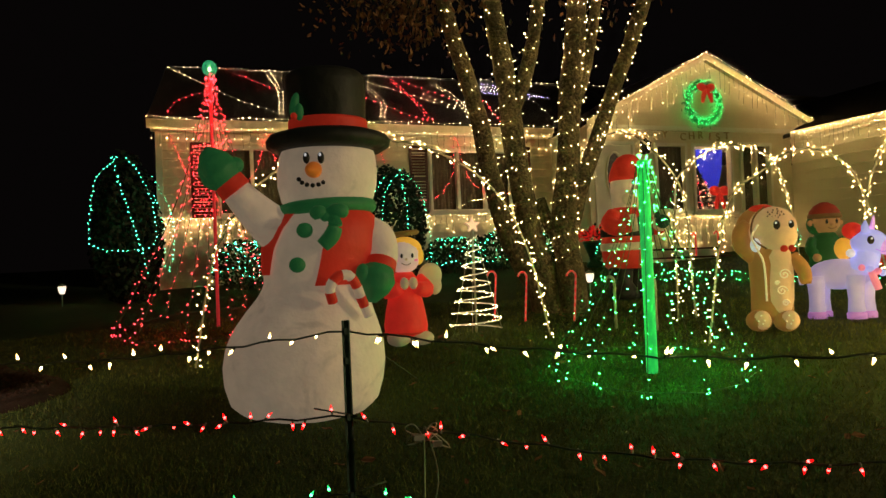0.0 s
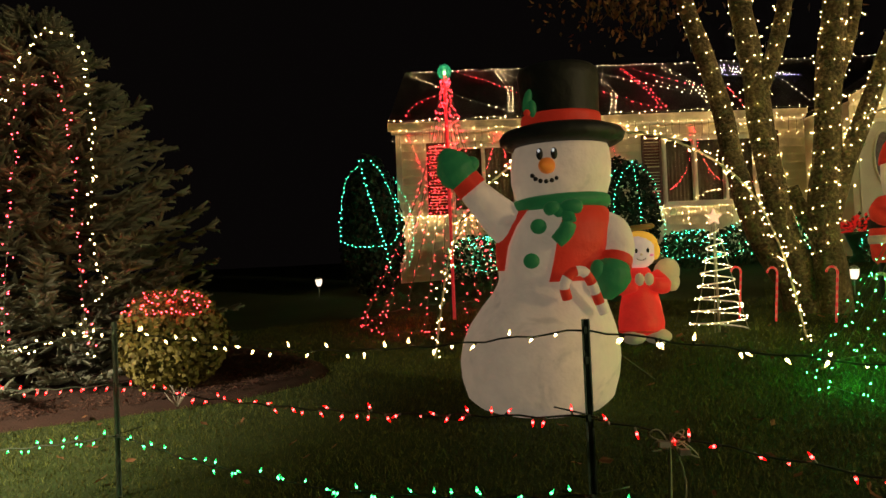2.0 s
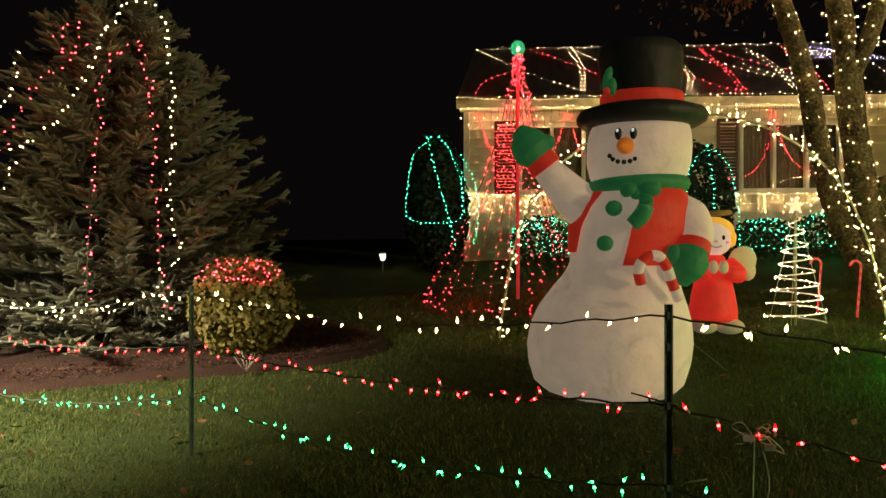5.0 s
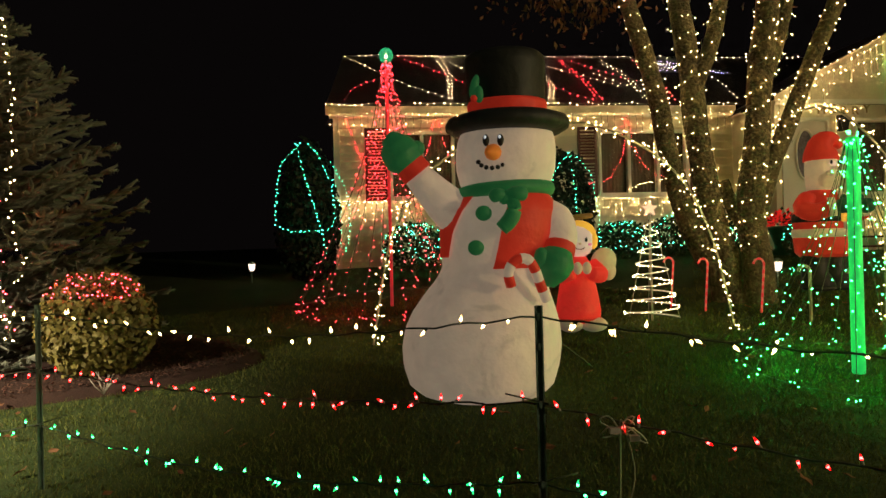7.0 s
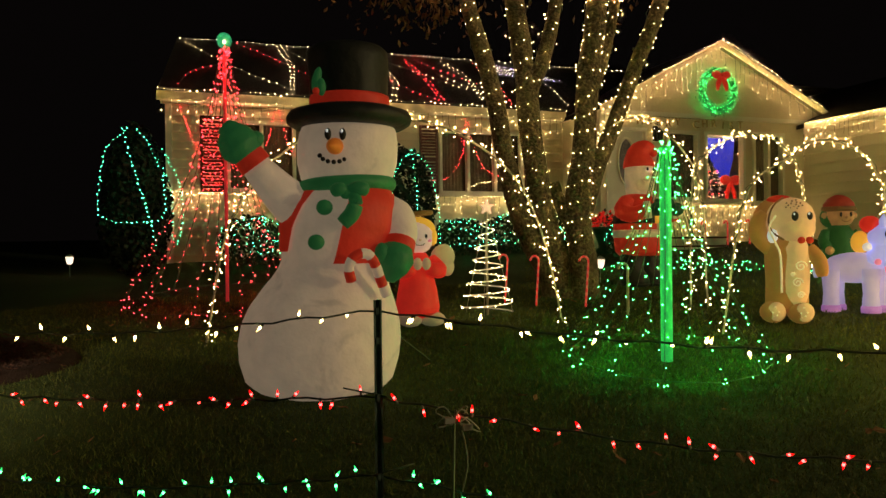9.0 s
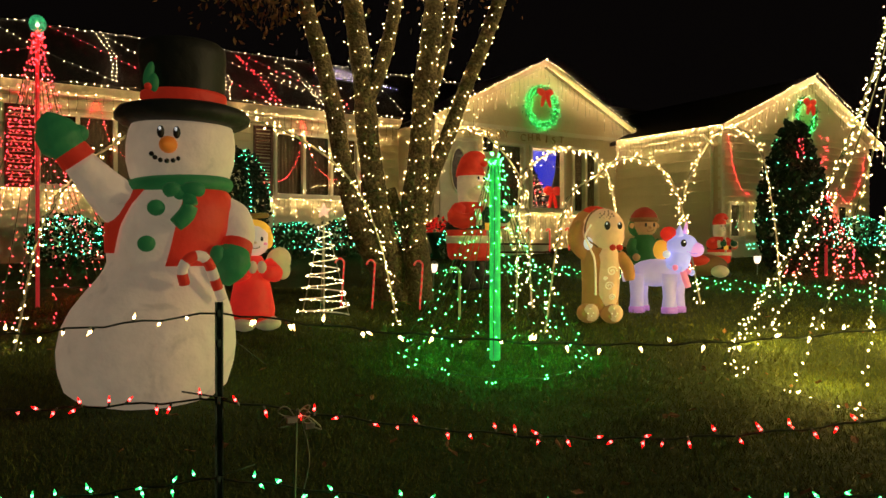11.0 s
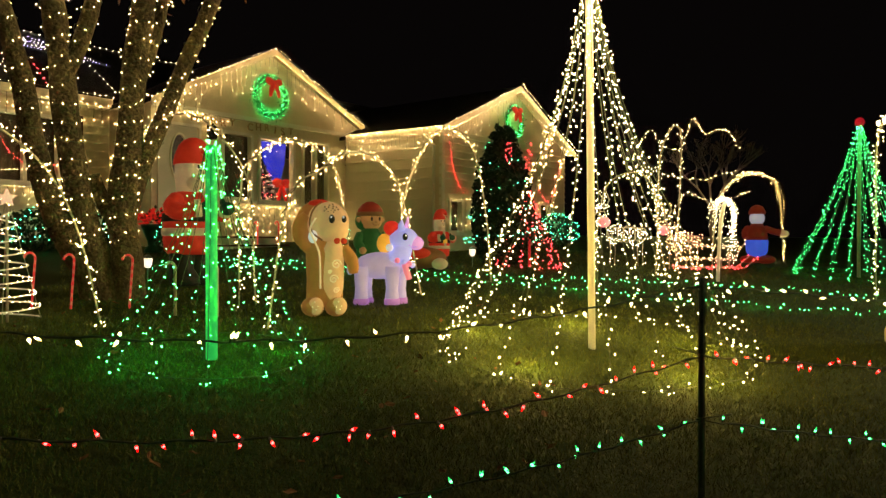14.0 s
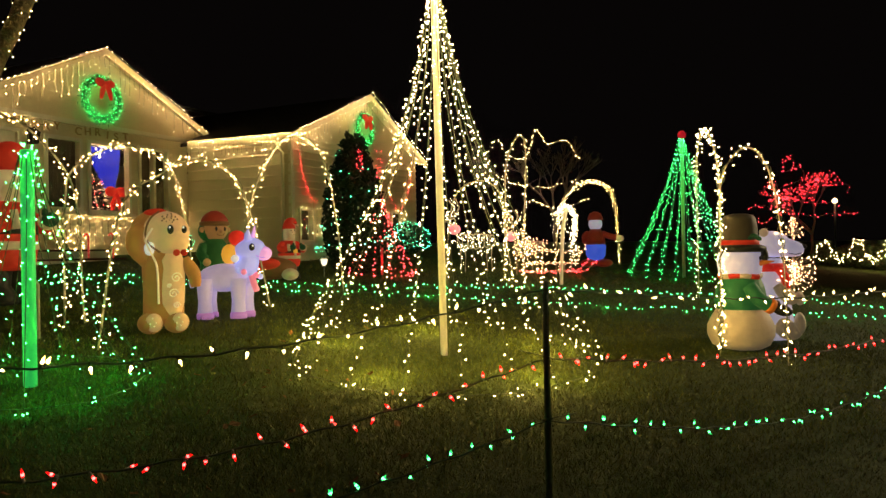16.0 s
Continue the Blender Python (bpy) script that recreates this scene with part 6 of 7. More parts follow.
def santa(t, face_glow):
    for sx in (-1, 1):
        leg = bit(t, "boot", Geo().lathe([(0.0, 0.17, 0.16 * sx, -0.05), (0.06, 0.21, 0.16 * sx, -0.06), (0.14, 0.20, 0.16 * sx, -0.04), (0.24, 0.165, 0.16 * sx, 0), (0.40, 0.175, 0.15 * sx, 0), (0.52, 0.18, 0.14 * sx, 0)], 18), F_BLACK, "black boot")
        bit(t, "boot_sole", Geo().lathe([(0.0, 0.175, 0.16 * sx, -0.05), (0.03, 0.215, 0.16 * sx, -0.06), (0.05, 0.20, 0.16 * sx, -0.06)], 18), F_HAT, "", leg)
    coat = bit(t, "coat", Geo().lathe([(0.44, 0.30), (0.50, 0.36), (0.62, 0.375), (0.80, 0.385), (0.96, 0.38), (1.08, 0.355), (1.18, 0.315), (1.27, 0.25), (1.34, 0.16)], 28, dy=0.92), F_RED, "red coat")
    bit(t, "coat_trim", Geo().lathe([(0.70, 0.38), (0.715, 0.398), (0.79, 0.402), (0.81, 0.386)], 28, dy=0.92), F_DIMW, "ivory coat trim", coat)
    bit(t, "belt", Geo().lathe([(0.90, 0.383), (0.91, 0.396), (1.01, 0.392), (1.02, 0.376)], 28, dy=0.92), F_BLACK, "black belt", coat)
    bit(t, "buckle", Geo().box(-0.075, 0.075, -0.385, -0.355, 0.895, 1.03).box(-0.045, 0.045, -0.388, -0.386, 0.92, 1.005), F_GOLD, "gold buckle", coat)
    bit(t, "front_trim", Geo().tube(curve_pts([(0, -0.355, 0.80), (0, -0.345, 1.10), (0, -0.27, 1.32)], 10), 0.035, 8), F_DIMW, "", coat)
    head = bit(t, "head", Geo().lathe([(1.28, 0.15), (1.34, 0.185), (1.55, 0.205), (1.70, 0.20), (1.80, 0.18)], 24), F_BEARD, "pale ivory head and beard")
    bit(t, "beard", Geo().ball((0, -0.08, 1.46), 0.175, 0.14, 0.19, 18, 10).ball((0.06, -0.20, 1.535), 0.075, 0.04, 0.035).ball((-0.06, -0.20, 1.535), 0.075, 0.04, 0.035), F_DIMW, "ivory beard and moustache", head)
    bit(t, "face", Geo().ball((0, -0.075, 1.66), 0.14, 0.135, 0.10, 16, 10), face_glow, "cream face", head)
    bit(t, "nose", Geo().ball((0, -0.24, 1.60), 0.035, 0.03, 0.03, 8, 6), F_SKIN, "", head)
    for sx in (-1, 1):
        bit(t, "eye", Geo().ball((0.065 * sx, -0.222, 1.675), 0.02, 0.014, 0.028, 8, 6), F_BLACK, "", head)
        arm = bit(t, "arm", Geo().tube(curve_pts([(0.24 * sx, 0, 1.20), (0.40 * sx, -0.06, 1.08), (0.40 * sx, -0.24, 1.02), (0.28 * sx, -0.40, 1.08)], 12), [0.13, 0.13, 0.13, 0.128, 0.125, 0.12, 0.118, 0.115, 0.11, 0.108, 0.105, 0.10], 14), F_RED, "red sleeve")
        bit(t, "cuff", Geo().tube([(0.31 * sx, -0.37, 1.075), (0.25 * sx, -0.43, 1.085)], [0.122, 0.122], 14), F_DIMW, "ivory cuff", arm)
        bit(t, "glove", Geo().ball((0.20 * sx, -0.50, 1.09), 0.11, 0.10, 0.10, 14, 8).ball((0.15 * sx, -0.46, 1.18), 0.04, 0.045, 0.06, 10, 6), F_GLOVE, "dark green glove", arm)
    hat = bit(t, "hat", Geo().tube(curve_pts([(0, 0, 1.72), (0, 0, 1.85), (0.02, -0.02, 1.96), (0.14, -0.06, 2.0), (0.25, -0.09, 1.90)], 14), [0.222, 0.22, 0.212, 0.20, 0.185, 0.17, 0.152, 0.135, 0.118, 0.10, 0.085, 0.07, 0.058, 0.045], 18), F_RED, "red cap folded over to one side")
    bit(t, "pompom", Geo().ball((0.27, -0.10, 1.84), 0.06, 0.06, 0.06, 12, 8), F_DIMW, "ivory pompom", hat)


santa(toy("inflatable_santa", 5.58, 8.40, "tall inflatable santa in a red suit with black belt and boots", 48, 0.92), F_CHIN)
santa(toy("inflatable_santa", 10.1, 7.75, "small inflatable santa in a red suit by the wing wall", 35, 0.50), F_SKIN)
t = toy("inflatable_sack", 9.75, 7.85, "slumped brown and white inflatable part lying on the grass")
bit(t, "body", Geo().ball((0, 0, 0.20), 0.42, 0.22, 0.19, 20, 12), F_SEAM, "slumped dark brown body")
bit(t, "paw", Geo().ball((-0.38, -0.05, 0.12), 0.16, 0.15, 0.12), F_DIMW)
bit(t, "paw", Geo().ball((0.30, -0.16, 0.10), 0.14, 0.14, 0.10), F_DIMW)
bit(t, "cap", Geo().ball((-0.1, -0.18, 0.28), 0.25, 0.12, 0.10), F_RED, "limp red cap")

# gingerbread figure
F_COOKIE = fab("gingerbread", (0.44, 0.205, 0.062), 0.25)
F_FACE = fab("gingerbread_light", (0.68, 0.45, 0.25), 0.36)
F_ICING = fab("icing", (0.82, 0.70, 0.48), 0.45)
t = toy("inflatable_gingerbread", 5.58, 5.85, "tan inflatable gingerbread figure with icing swirls and a red bow tie", 2)
body = bit(t, "body", Geo().lathe([(0.10, 0.17), (0.16, 0.20), (0.40, 0.195), (0.66, 0.205), (0.80, 0.185), (0.92, 0.12)], 28, dy=0.8), F_COOKIE, "tan gingerbread body")
# paler shell over the body, for the inner light showing through its middle
bit(t, "belly", Geo().lathe([(0.16, 0.10, 0.06, -0.07), (0.3, 0.135, 0.065, -0.07), (0.52, 0.14, 0.07, -0.07), (0.74, 0.13, 0.07, -0.075), (0.84, 0.09, 0.07, -0.07)], 24, dy=0.8), F_FACE, "lighter lit belly", body)
for sx in (-0.12, 0.13):
    leg = bit(t, "leg", Geo().ball((sx - 0.01, -0.08, 0.10), 0.125, 0.17, 0.11, 18, 10), F_COOKIE, "tan leg")
    bit(t, "sole", Geo().ball((sx + 0.02, -0.205, 0.115), 0.082, 0.05, 0.095, 16, 10), F_FACE, "pale sole", leg)
    for k in range(8):
        bit(t, "icing_dot", Geo().ball((sx + 0.02 + 0.05 * math.cos(k * 2.4) * (0.4 + 0.08 * k), -0.250 + 0.012 * (k % 2), 0.115 + 0.06 * math.sin(k * 2.4) * (0.4 + 0.07 * k)), 0.009, 0.008, 0.010, 6, 4), F_ICING, "", leg)
head = bit(t, "head", Geo().ball((0.03, -0.01, 1.02), 0.235, 0.19, 0.225, 24, 14).ball((0.07, -0.06, 0.94), 0.19, 0.155, 0.17, 20, 12), F_FACE, "large rounded cream-tan head")
bit(t, "hood", Geo().ball((-0.06, 0.07, 1.04), 0.25, 0.165, 0.225, 22, 12), F_COOKIE, "tan back of the head", head)
bit(t, "hood_piping", seam([(-0.03, -0.12, 1.24), (-0.12, -0.155, 1.16), (-0.165, -0.135, 1.02), (-0.13, -0.17, 0.90), (-0.03, -0.20, 0.82)], 0.010), F_SEAM, "brown piping", head)
bit(t, "raised_arm", Geo().tube(curve_pts([(-0.15, -0.02, 0.72), (-0.25, -0.05, 0.86), (-0.26, -0.06, 1.0), (-0.20, -0.07, 1.10)], 12), [0.07, 0.075, 0.08, 0.085, 0.09, 0.09, 0.088, 0.085, 0.08, 0.072, 0.06, 0.045], 14), F_COOKIE, "tan raised arm")
bit(t, "icing_line", seam([(-0.10, -0.20, 1.06), (-0.16, -0.16, 0.94), (-0.11, -0.20, 0.80), (-0.06, -0.19, 0.66), (-0.05, -0.175, 0.3)], 0.011), F_ICING, "cream icing line", body)
# whitish ball in place of the glow spot by the arm
bit(t, "lamp_patch", Geo().ball((-0.13, -0.15, 0.86), 0.05, 0.035, 0.07), F_SPOT, "bright patch of the lamp inside", body)
for sx, r_ in ((0.07, 0.040), (0.20, 0.033)):
    eye = bit(t, "eye", Geo().ball((sx, -0.222, 1.05), r_ * 0.8, 0.02, r_ * 1.2, 12, 8), F_BLACK, "", head)
    bit(t, "highlight", Geo().ball((sx - 0.008, -0.242, 1.07), 0.010, 0.006, 0.012, 6, 4), F_SPOT, "", head)
for k in range(14):
    a, q = k * 2.4, 0.018 * math.sqrt(k + 1)
    bit(t, "icing_dot", Geo().ball((0.06 + 1.2 * q * math.cos(a), -0.175 + 0.008 * (k % 3), 1.165 + 0.75 * q * math.sin(a)), 0.009, 0.008, 0.009, 6, 4), F_SEAM, "", head)
for s in (-1, 1):
    bit(t, "bow_tie_loop", Geo().ball((0.16 + 0.036 * s, -0.215, 0.815), 0.036, 0.020, 0.034, 10, 6, rot=Euler((0, 0.5 * s, 0)).to_matrix()), F_RED, "red bow tie loop", head)
bit(t, "cap", Geo().ball((-0.06, 0.03, 1.225), 0.12, 0.10, 0.05), F_RED, "limp red cap", head)
bit(t, "lowered_arm", Geo().tube(curve_pts([(0.20, -0.05, 0.74), (0.29, -0.10, 0.60), (0.31, -0.12, 0.46)], 8), [0.06, 0.065, 0.068, 0.07, 0.07, 0.066, 0.06, 0.045], 12), F_COOKIE, "tan lowered arm")
for c0, r0 in (((0.12, 0.56), 0.055), ((0.09, 0.40), 0.05), ((0.12, 0.28), 0.035), ((0.05, 0.48), 0.022)):
    bit(t, "icing_swirl", Geo().tube([(c0[0] + r0 * (1 - k / 30) * math.cos(k * 0.4), -0.183, c0[1] + r0 * (1 - k / 30) * math.sin(k * 0.4)) for k in range(26)], 0.007, 5), F_ICING, "cream icing swirl", body)

# unicorn
F_MAUVE = fab("mauve", (0.62, 0.33, 0.85), 0.8)
F_PALEB = fab("pale_lilac", (0.46, 0.42, 0.78), 0.50)
t = toy("inflatable_unicorn", 6.62, 5.95, "glowing blue-white inflatable unicorn with purple hooves and muzzle", -3)
body = bit(t, "body", Geo().ball((-0.02, 0, 0.47), 0.31, 0.155, 0.165, 26, 14), F_PALEB, "pale lilac body")
for lx, ly in ((-0.24, -0.09), (-0.20, 0.10), (0.13, -0.09), (0.22, 0.10)):
    leg = bit(t, "leg", Geo().lathe([(0.06, 0.085, lx, ly), (0.2, 0.074, lx, ly), (0.34, 0.085, lx, ly), (0.46, 0.10, lx, ly)], 16), F_PALEB, "pale lilac leg")
    bit(t, "hoof", Geo().lathe([(0.0, 0.094, lx, ly), (0.055, 0.096, lx, ly), (0.075, 0.085, lx, ly)], 16), F_PURPLE, "purple hoof", leg)
# neck and head bluer and brighter: light of the lamp inside put into the colour
bit(t, "neck", Geo().tube(curve_pts([(0.18, 0, 0.50), (0.23, 0, 0.62), (0.26, 0, 0.74)], 8), [0.15, 0.15, 0.14, 0.135, 0.13, 0.13, 0.12, 0.10], 18), F_BLUEW, "blue-white glowing neck")
head = bit(t, "head", Geo().ball((0.27, -0.01, 0.79), 0.175, 0.13, 0.145, 22, 12), F_BLUEW, "blue-white glowing head")
bit(t, "muzzle", Geo().ball((0.42, -0.02, 0.745), 0.095, 0.095, 0.085, 18, 10), F_MAUVE, "mauve muzzle", head)
bit(t, "nostril", Geo().ball((0.495, -0.05, 0.77), 0.018, 0.012, 0.018, 8, 6), F_PURPLE, "", head)
bit(t, "smile", seam([(0.33, -0.125, 0.725), (0.38, -0.115, 0.70), (0.44, -0.105, 0.70)], 0.004), F_PURPLE, "", head)
bit(t, "eye", Geo().ball((0.29, -0.135, 0.82), 0.034, 0.02, 0.045, 12, 8), F_BLACK, "", head)
bit(t, "highlight", Geo().ball((0.30, -0.152, 0.835), 0.012, 0.006, 0.012, 6, 4), F_SPOT, "", head)
bit(t, "horn", Geo().lathe([(0.90, 0.035, 0.29, 0), (0.94, 0.026, 0.30, 0), (0.95, 0.03, 0.30, 0), (0.99, 0.020, 0.31, 0), (1.0, 0.023, 0.31, 0), (1.08, 0.003, 0.325, 0)], 12), F_MAUVE, "pinkish horn", head)
bit(t, "ear", Geo().tube([(0.25, -0.07, 0.90), (0.24, -0.08, 0.97), (0.25, -0.08, 1.03)], [0.045, 0.035, 0.005], 10), F_BLUEW, "", head)
bit(t, "mane_tuft", Geo().ball((0.12, 0.0, 0.93), 0.10, 0.09, 0.09, 16, 10), F_BRED, "red mane tuft", head)
bit(t, "mane_tuft", Geo().ball((0.03, 0.02, 0.74), 0.09, 0.09, 0.12, 16, 10), F_GOLD, "golden yellow mane tuft", head)
# small bright ball shapes the glow spot of the inner lamp
bit(t, "lamp_patch", Geo().ball((0.10, -0.09, 0.69), 0.045, 0.04, 0.045, 12, 8), F_SPOT, "bright patch of the lamp inside", body)
for k in range(7):
    a = math.pi * (0.95 + k * 0.16)
    bit(t, "collar_stripe", Geo().ball((0.23 + 0.155 * math.cos(a), 0.15 * math.sin(a), 0.595 - 0.02 * k), 0.034, 0.03, 0.036, 8, 6), F_PINK if k % 2 else F_BLUEW, "", body)
bit(t, "scarf_end", Geo().tube([(0.28, -0.13, 0.50), (0.31, -0.15, 0.40), (0.34, -0.14, 0.31)], [0.035, 0.04, 0.035], 8), F_PINK, "pink scarf end", body)
bit(t, "tail", Geo().tube(curve_pts([(-0.30, 0, 0.52), (-0.38, 0, 0.48), (-0.39, 0, 0.36)], 8), [0.045, 0.045, 0.045, 0.042, 0.04, 0.035, 0.03, 0.02], 10), F_PALEB, "", body)

# elf
F_ELFSKIN = fab("elf_tan", (0.46, 0.24, 0.11), 0.22)
F_ELFHAT = fab("dull_red", (0.30, 0.035, 0.02), 0.15)
F_ELFCOAT = fab("elf_green", (0.015, 0.11, 0.03), 0.18)
t = toy("inflatable_elf", 8.55, 7.95, "inflatable elf with green coat and dull red cap", 30)
coat = bit(t, "coat", Geo().lathe([(0.0, 0.2), (0.05, 0.24), (0.35, 0.22), (0.62, 0.19), (0.72, 0.12)], 22), F_ELFCOAT, "dark green coat")
head = bit(t, "head", Geo().ball((0, 0, 0.86), 0.20, 0.19, 0.18, 20, 12), F_ELFSKIN, "tan face")
hat = bit(t, "hat", Geo().lathe([(0.95, 0.205), (1.02, 0.20), (1.10, 0.14), (1.15, 0.05)], 20), F_ELFHAT, "dull red cap", head)
bit(t, "hat_brim", Geo().lathe([(0.915, 0.19), (0.93, 0.225), (0.975, 0.222), (0.99, 0.19)], 20), F_SEAM, "brown brim", head)
bit(t, "hair", Geo().ball((-0.10, 0.05, 0.84), 0.125, 0.15, 0.15, 14, 8), F_ELFCOAT, "", head)
for s in (-1, 1):
    bit(t, "eye", Geo().ball((0.07 * s, -0.178, 0.87), 0.02, 0.015, 0.034, 8, 6), F_BLACK, "", head)
    bit(t, "ear", Geo().ball((0.21 * s, -0.01, 0.86), 0.05, 0.03, 0.045, 10, 6), F_ELFSKIN, "", head)
    arm = bit(t, "arm", Geo().tube(curve_pts([(0.18 * s, 0, 0.62), (0.26 * s, -0.06, 0.50), (0.24 * s, -0.15, 0.40)], 8), [0.075] * 7 + [0.06], 12), F_ELFCOAT, "green sleeve")
    bit(t, "mitt", Geo().ball((0.235 * s, -0.18, 0.37), 0.06, 0.06, 0.06, 10, 6), F_ELFSKIN, "", arm)
bit(t, "nose", Geo().ball((0, -0.198, 0.83), 0.032, 0.032, 0.026, 8, 6), F_ELFSKIN, "", head)
bit(t, "smile", Geo().tube([(0.06 * math.cos(a), -0.182, 0.80 + 0.03 * math.sin(a)) for a in [math.pi + math.pi * k / 8 for k in range(9)]], 0.005, 5), F_SEAM, "", head)

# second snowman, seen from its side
# white cloth with the bluish light of the lamp inside put into its colour
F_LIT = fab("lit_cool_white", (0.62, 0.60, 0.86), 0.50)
F_OLDHAT = fab("faded_black", (0.050, 0.042, 0.024), 0.16)
t = toy("inflatable_snowman", 8.95, 0.55, "inflatable snowman with a slumped black top hat and green coat", 0, 0.93)
# base and head are one white: dim copy below, lit copy above
body = bit(t, "body", Geo().lathe([(0.0, 0.24), (0.05, 0.33), (0.16, 0.385), (0.28, 0.385), (0.40, 0.33), (0.50, 0.26)], 30), F_DIMW, "round white base, dimmer than the lit head")
coat = bit(t, "coat", Geo().lathe([(0.46, 0.24), (0.49, 0.285), (0.60, 0.30), (0.74, 0.275), (0.84, 0.235), (0.87, 0.18)], 28), F_GREEN, "green coat")
scarf = bit(t, "scarf", Geo().stripes([(0.225 * math.cos(a), 0.215 * math.sin(a), 0.88 + 0.01 * math.sin(3 * a)) for a in [k * math.pi / 18 for k in range(37)]], 0.034, 3, 10), [F_RED, F_DIMW], "red and white striped scarf")
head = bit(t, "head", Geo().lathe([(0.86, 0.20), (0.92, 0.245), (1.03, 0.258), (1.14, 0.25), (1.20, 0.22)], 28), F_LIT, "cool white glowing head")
hat = bit(t, "hat_crown", Geo().lathe([(1.24, 0.215), (1.34, 0.21), (1.46, 0.205), (1.56, 0.19), (1.61, 0.16), (1.63, 0.08)], 26), F_OLDHAT, "faded sagging crown of the top hat")
bit(t, "hat_brim", Geo().lathe([(1.165, 0.24), (1.17, 0.285), (1.195, 0.305), (1.23, 0.30), (1.255, 0.23)], 30), F_BLACK, "black brim", hat)
bit(t, "hat_band", Geo().lathe([(1.25, 0.222), (1.255, 0.226), (1.305, 0.222), (1.31, 0.214)], 26), F_RED, "red hat band", hat)
for k in range(3):
    bit(t, "holly_leaf", Geo().ball((0.16 + 0.05 * (k - 1), -0.17, 1.33 + 0.03 * (k % 2)), 0.045, 0.02, 0.028, 8, 6, rot=Euler((0, 0.6 * (k - 1), 0)).to_matrix()), F_GLOVE, "", hat)
bit(t, "brim_end", Geo().ball((0.275, -0.05, 1.12), 0.045, 0.09, 0.09, 12, 8), F_BLACK, "", hat)
bit(t, "carrot_nose", Geo().tube([(0.20, -0.10, 1.03), (0.38, -0.13, 1.055)], [0.042, 0.005], 10), F_ORANGE, "orange carrot nose", head)
bit(t, "eye", Geo().ball((0.225, -0.12, 1.09), 0.018, 0.02, 0.028, 8, 6), F_BLACK, "", head)
arm = bit(t, "arm", Geo().tube(curve_pts([(0.10, -0.24, 0.76), (0.20, -0.30, 0.62), (0.32, -0.26, 0.54)], 10), [0.085] * 9 + [0.075], 14), F_GREEN, "green sleeve")
bit(t, "cuff", Geo().tube([(0.30, -0.27, 0.55), (0.355, -0.25, 0.52)], [0.092, 0.092], 12), F_ORANGE, "orange-red cuff", arm)
bit(t, "glove", Geo().ball((0.45, -0.24, 0.485), 0.115, 0.07, 0.065, 14, 8, rot=Euler((0, 0.25, 0)).to_matrix()).ball((0.40, -0.26, 0.56), 0.03, 0.035, 0.045, 8, 6), F_BLACK, "black glove", arm)

# polar bear sitting behind the snowman
t = toy("inflatable_polar_bear", 9.72, 0.26, "white inflatable polar bear with a red scarf sitting", 0, 0.87)
# body and head take the lit white, the limbs its dim copy
body = bit(t, "body", Geo().lathe([(0.03, 0.22), (0.10, 0.28), (0.30, 0.29), (0.55, 0.255), (0.80, 0.215), (1.0, 0.175), (1.14, 0.15)], 26), F_LIT, "glowing white body and neck")
for s in (-1, 1):
    leg = bit(t, "leg", Geo().tube(curve_pts([(0.10, 0.12 * s - 0.05, 0.24), (0.24, 0.15 * s - 0.08, 0.17), (0.33, 0.16 * s - 0.1, 0.22)], 10), [0.13, 0.14, 0.14, 0.138, 0.135, 0.13, 0.125, 0.12, 0.11, 0.08], 14), F_DIMW, "dimly lit white hind leg")
    bit(t, "foot", Geo().ball((0.36, 0.16 * s - 0.11, 0.27), 0.07, 0.09, 0.13, 14, 8), F_DIMW, "", leg)
    arm = bit(t, "arm", Geo().tube(curve_pts([(0.10, 0.15 * s - 0.03, 0.78), (0.22, 0.18 * s - 0.05, 0.62), (0.32, 0.17 * s - 0.05, 0.60)], 8), [0.09, 0.095, 0.095, 0.095, 0.09, 0.09, 0.085, 0.06], 14), F_DIMW, "dimly lit white arm")
    bit(t, "paw", Geo().ball((0.36, 0.17 * s - 0.05, 0.60), 0.06, 0.07, 0.085, 12, 8), F_DIMW, "", arm)
head = bit(t, "head", Geo().ball((0.04, 0, 1.34), 0.225, 0.185, 0.18, 24, 14, rot=Euler((0, 0.15, 0)).to_matrix()).tube(curve_pts([(0.06, -0.01, 1.33), (0.24, -0.02, 1.285), (0.38, -0.02, 1.26), (0.425, -0.02, 1.255)], 10), [0.17, 0.165, 0.155, 0.14, 0.13, 0.12, 0.112, 0.10, 0.085, 0.04], 16), F_LIT, "long-snouted glowing white head")
bit(t, "nose", Geo().ball((0.425, -0.02, 1.30), 0.035, 0.045, 0.03, 10, 6), F_BLACK, "black nose", head)
bit(t, "smile", seam([(0.24, -0.135, 1.21), (0.33, -0.115, 1.20), (0.40, -0.07, 1.22)], 0.006), F_BLACK, "", head)
bit(t, "eye", Geo().ball((0.15, -0.165, 1.395), 0.026, 0.018, 0.03, 8, 6), F_BLACK, "", head)
for s in (-1, 1):
    bit(t, "ear", Geo().ball((-0.07, 0.12 * s, 1.50), 0.06, 0.035, 0.06, 12, 8), F_BEARD, "cream ear", head)
scarf = bit(t, "scarf", Geo().lathe([(0.96, 0.17), (0.98, 0.215), (1.04, 0.215), (1.08, 0.17)], 22), F_BRED, "red scarf")
bit(t, "scarf_end", Geo().tube(curve_pts([(0.10, -0.19, 1.0), (0.18, -0.22, 0.90), (0.20, -0.23, 0.74)], 8), [0.05, 0.055, 0.06, 0.062, 0.062, 0.06, 0.055, 0.045], 8), F_BRED, "", scarf)
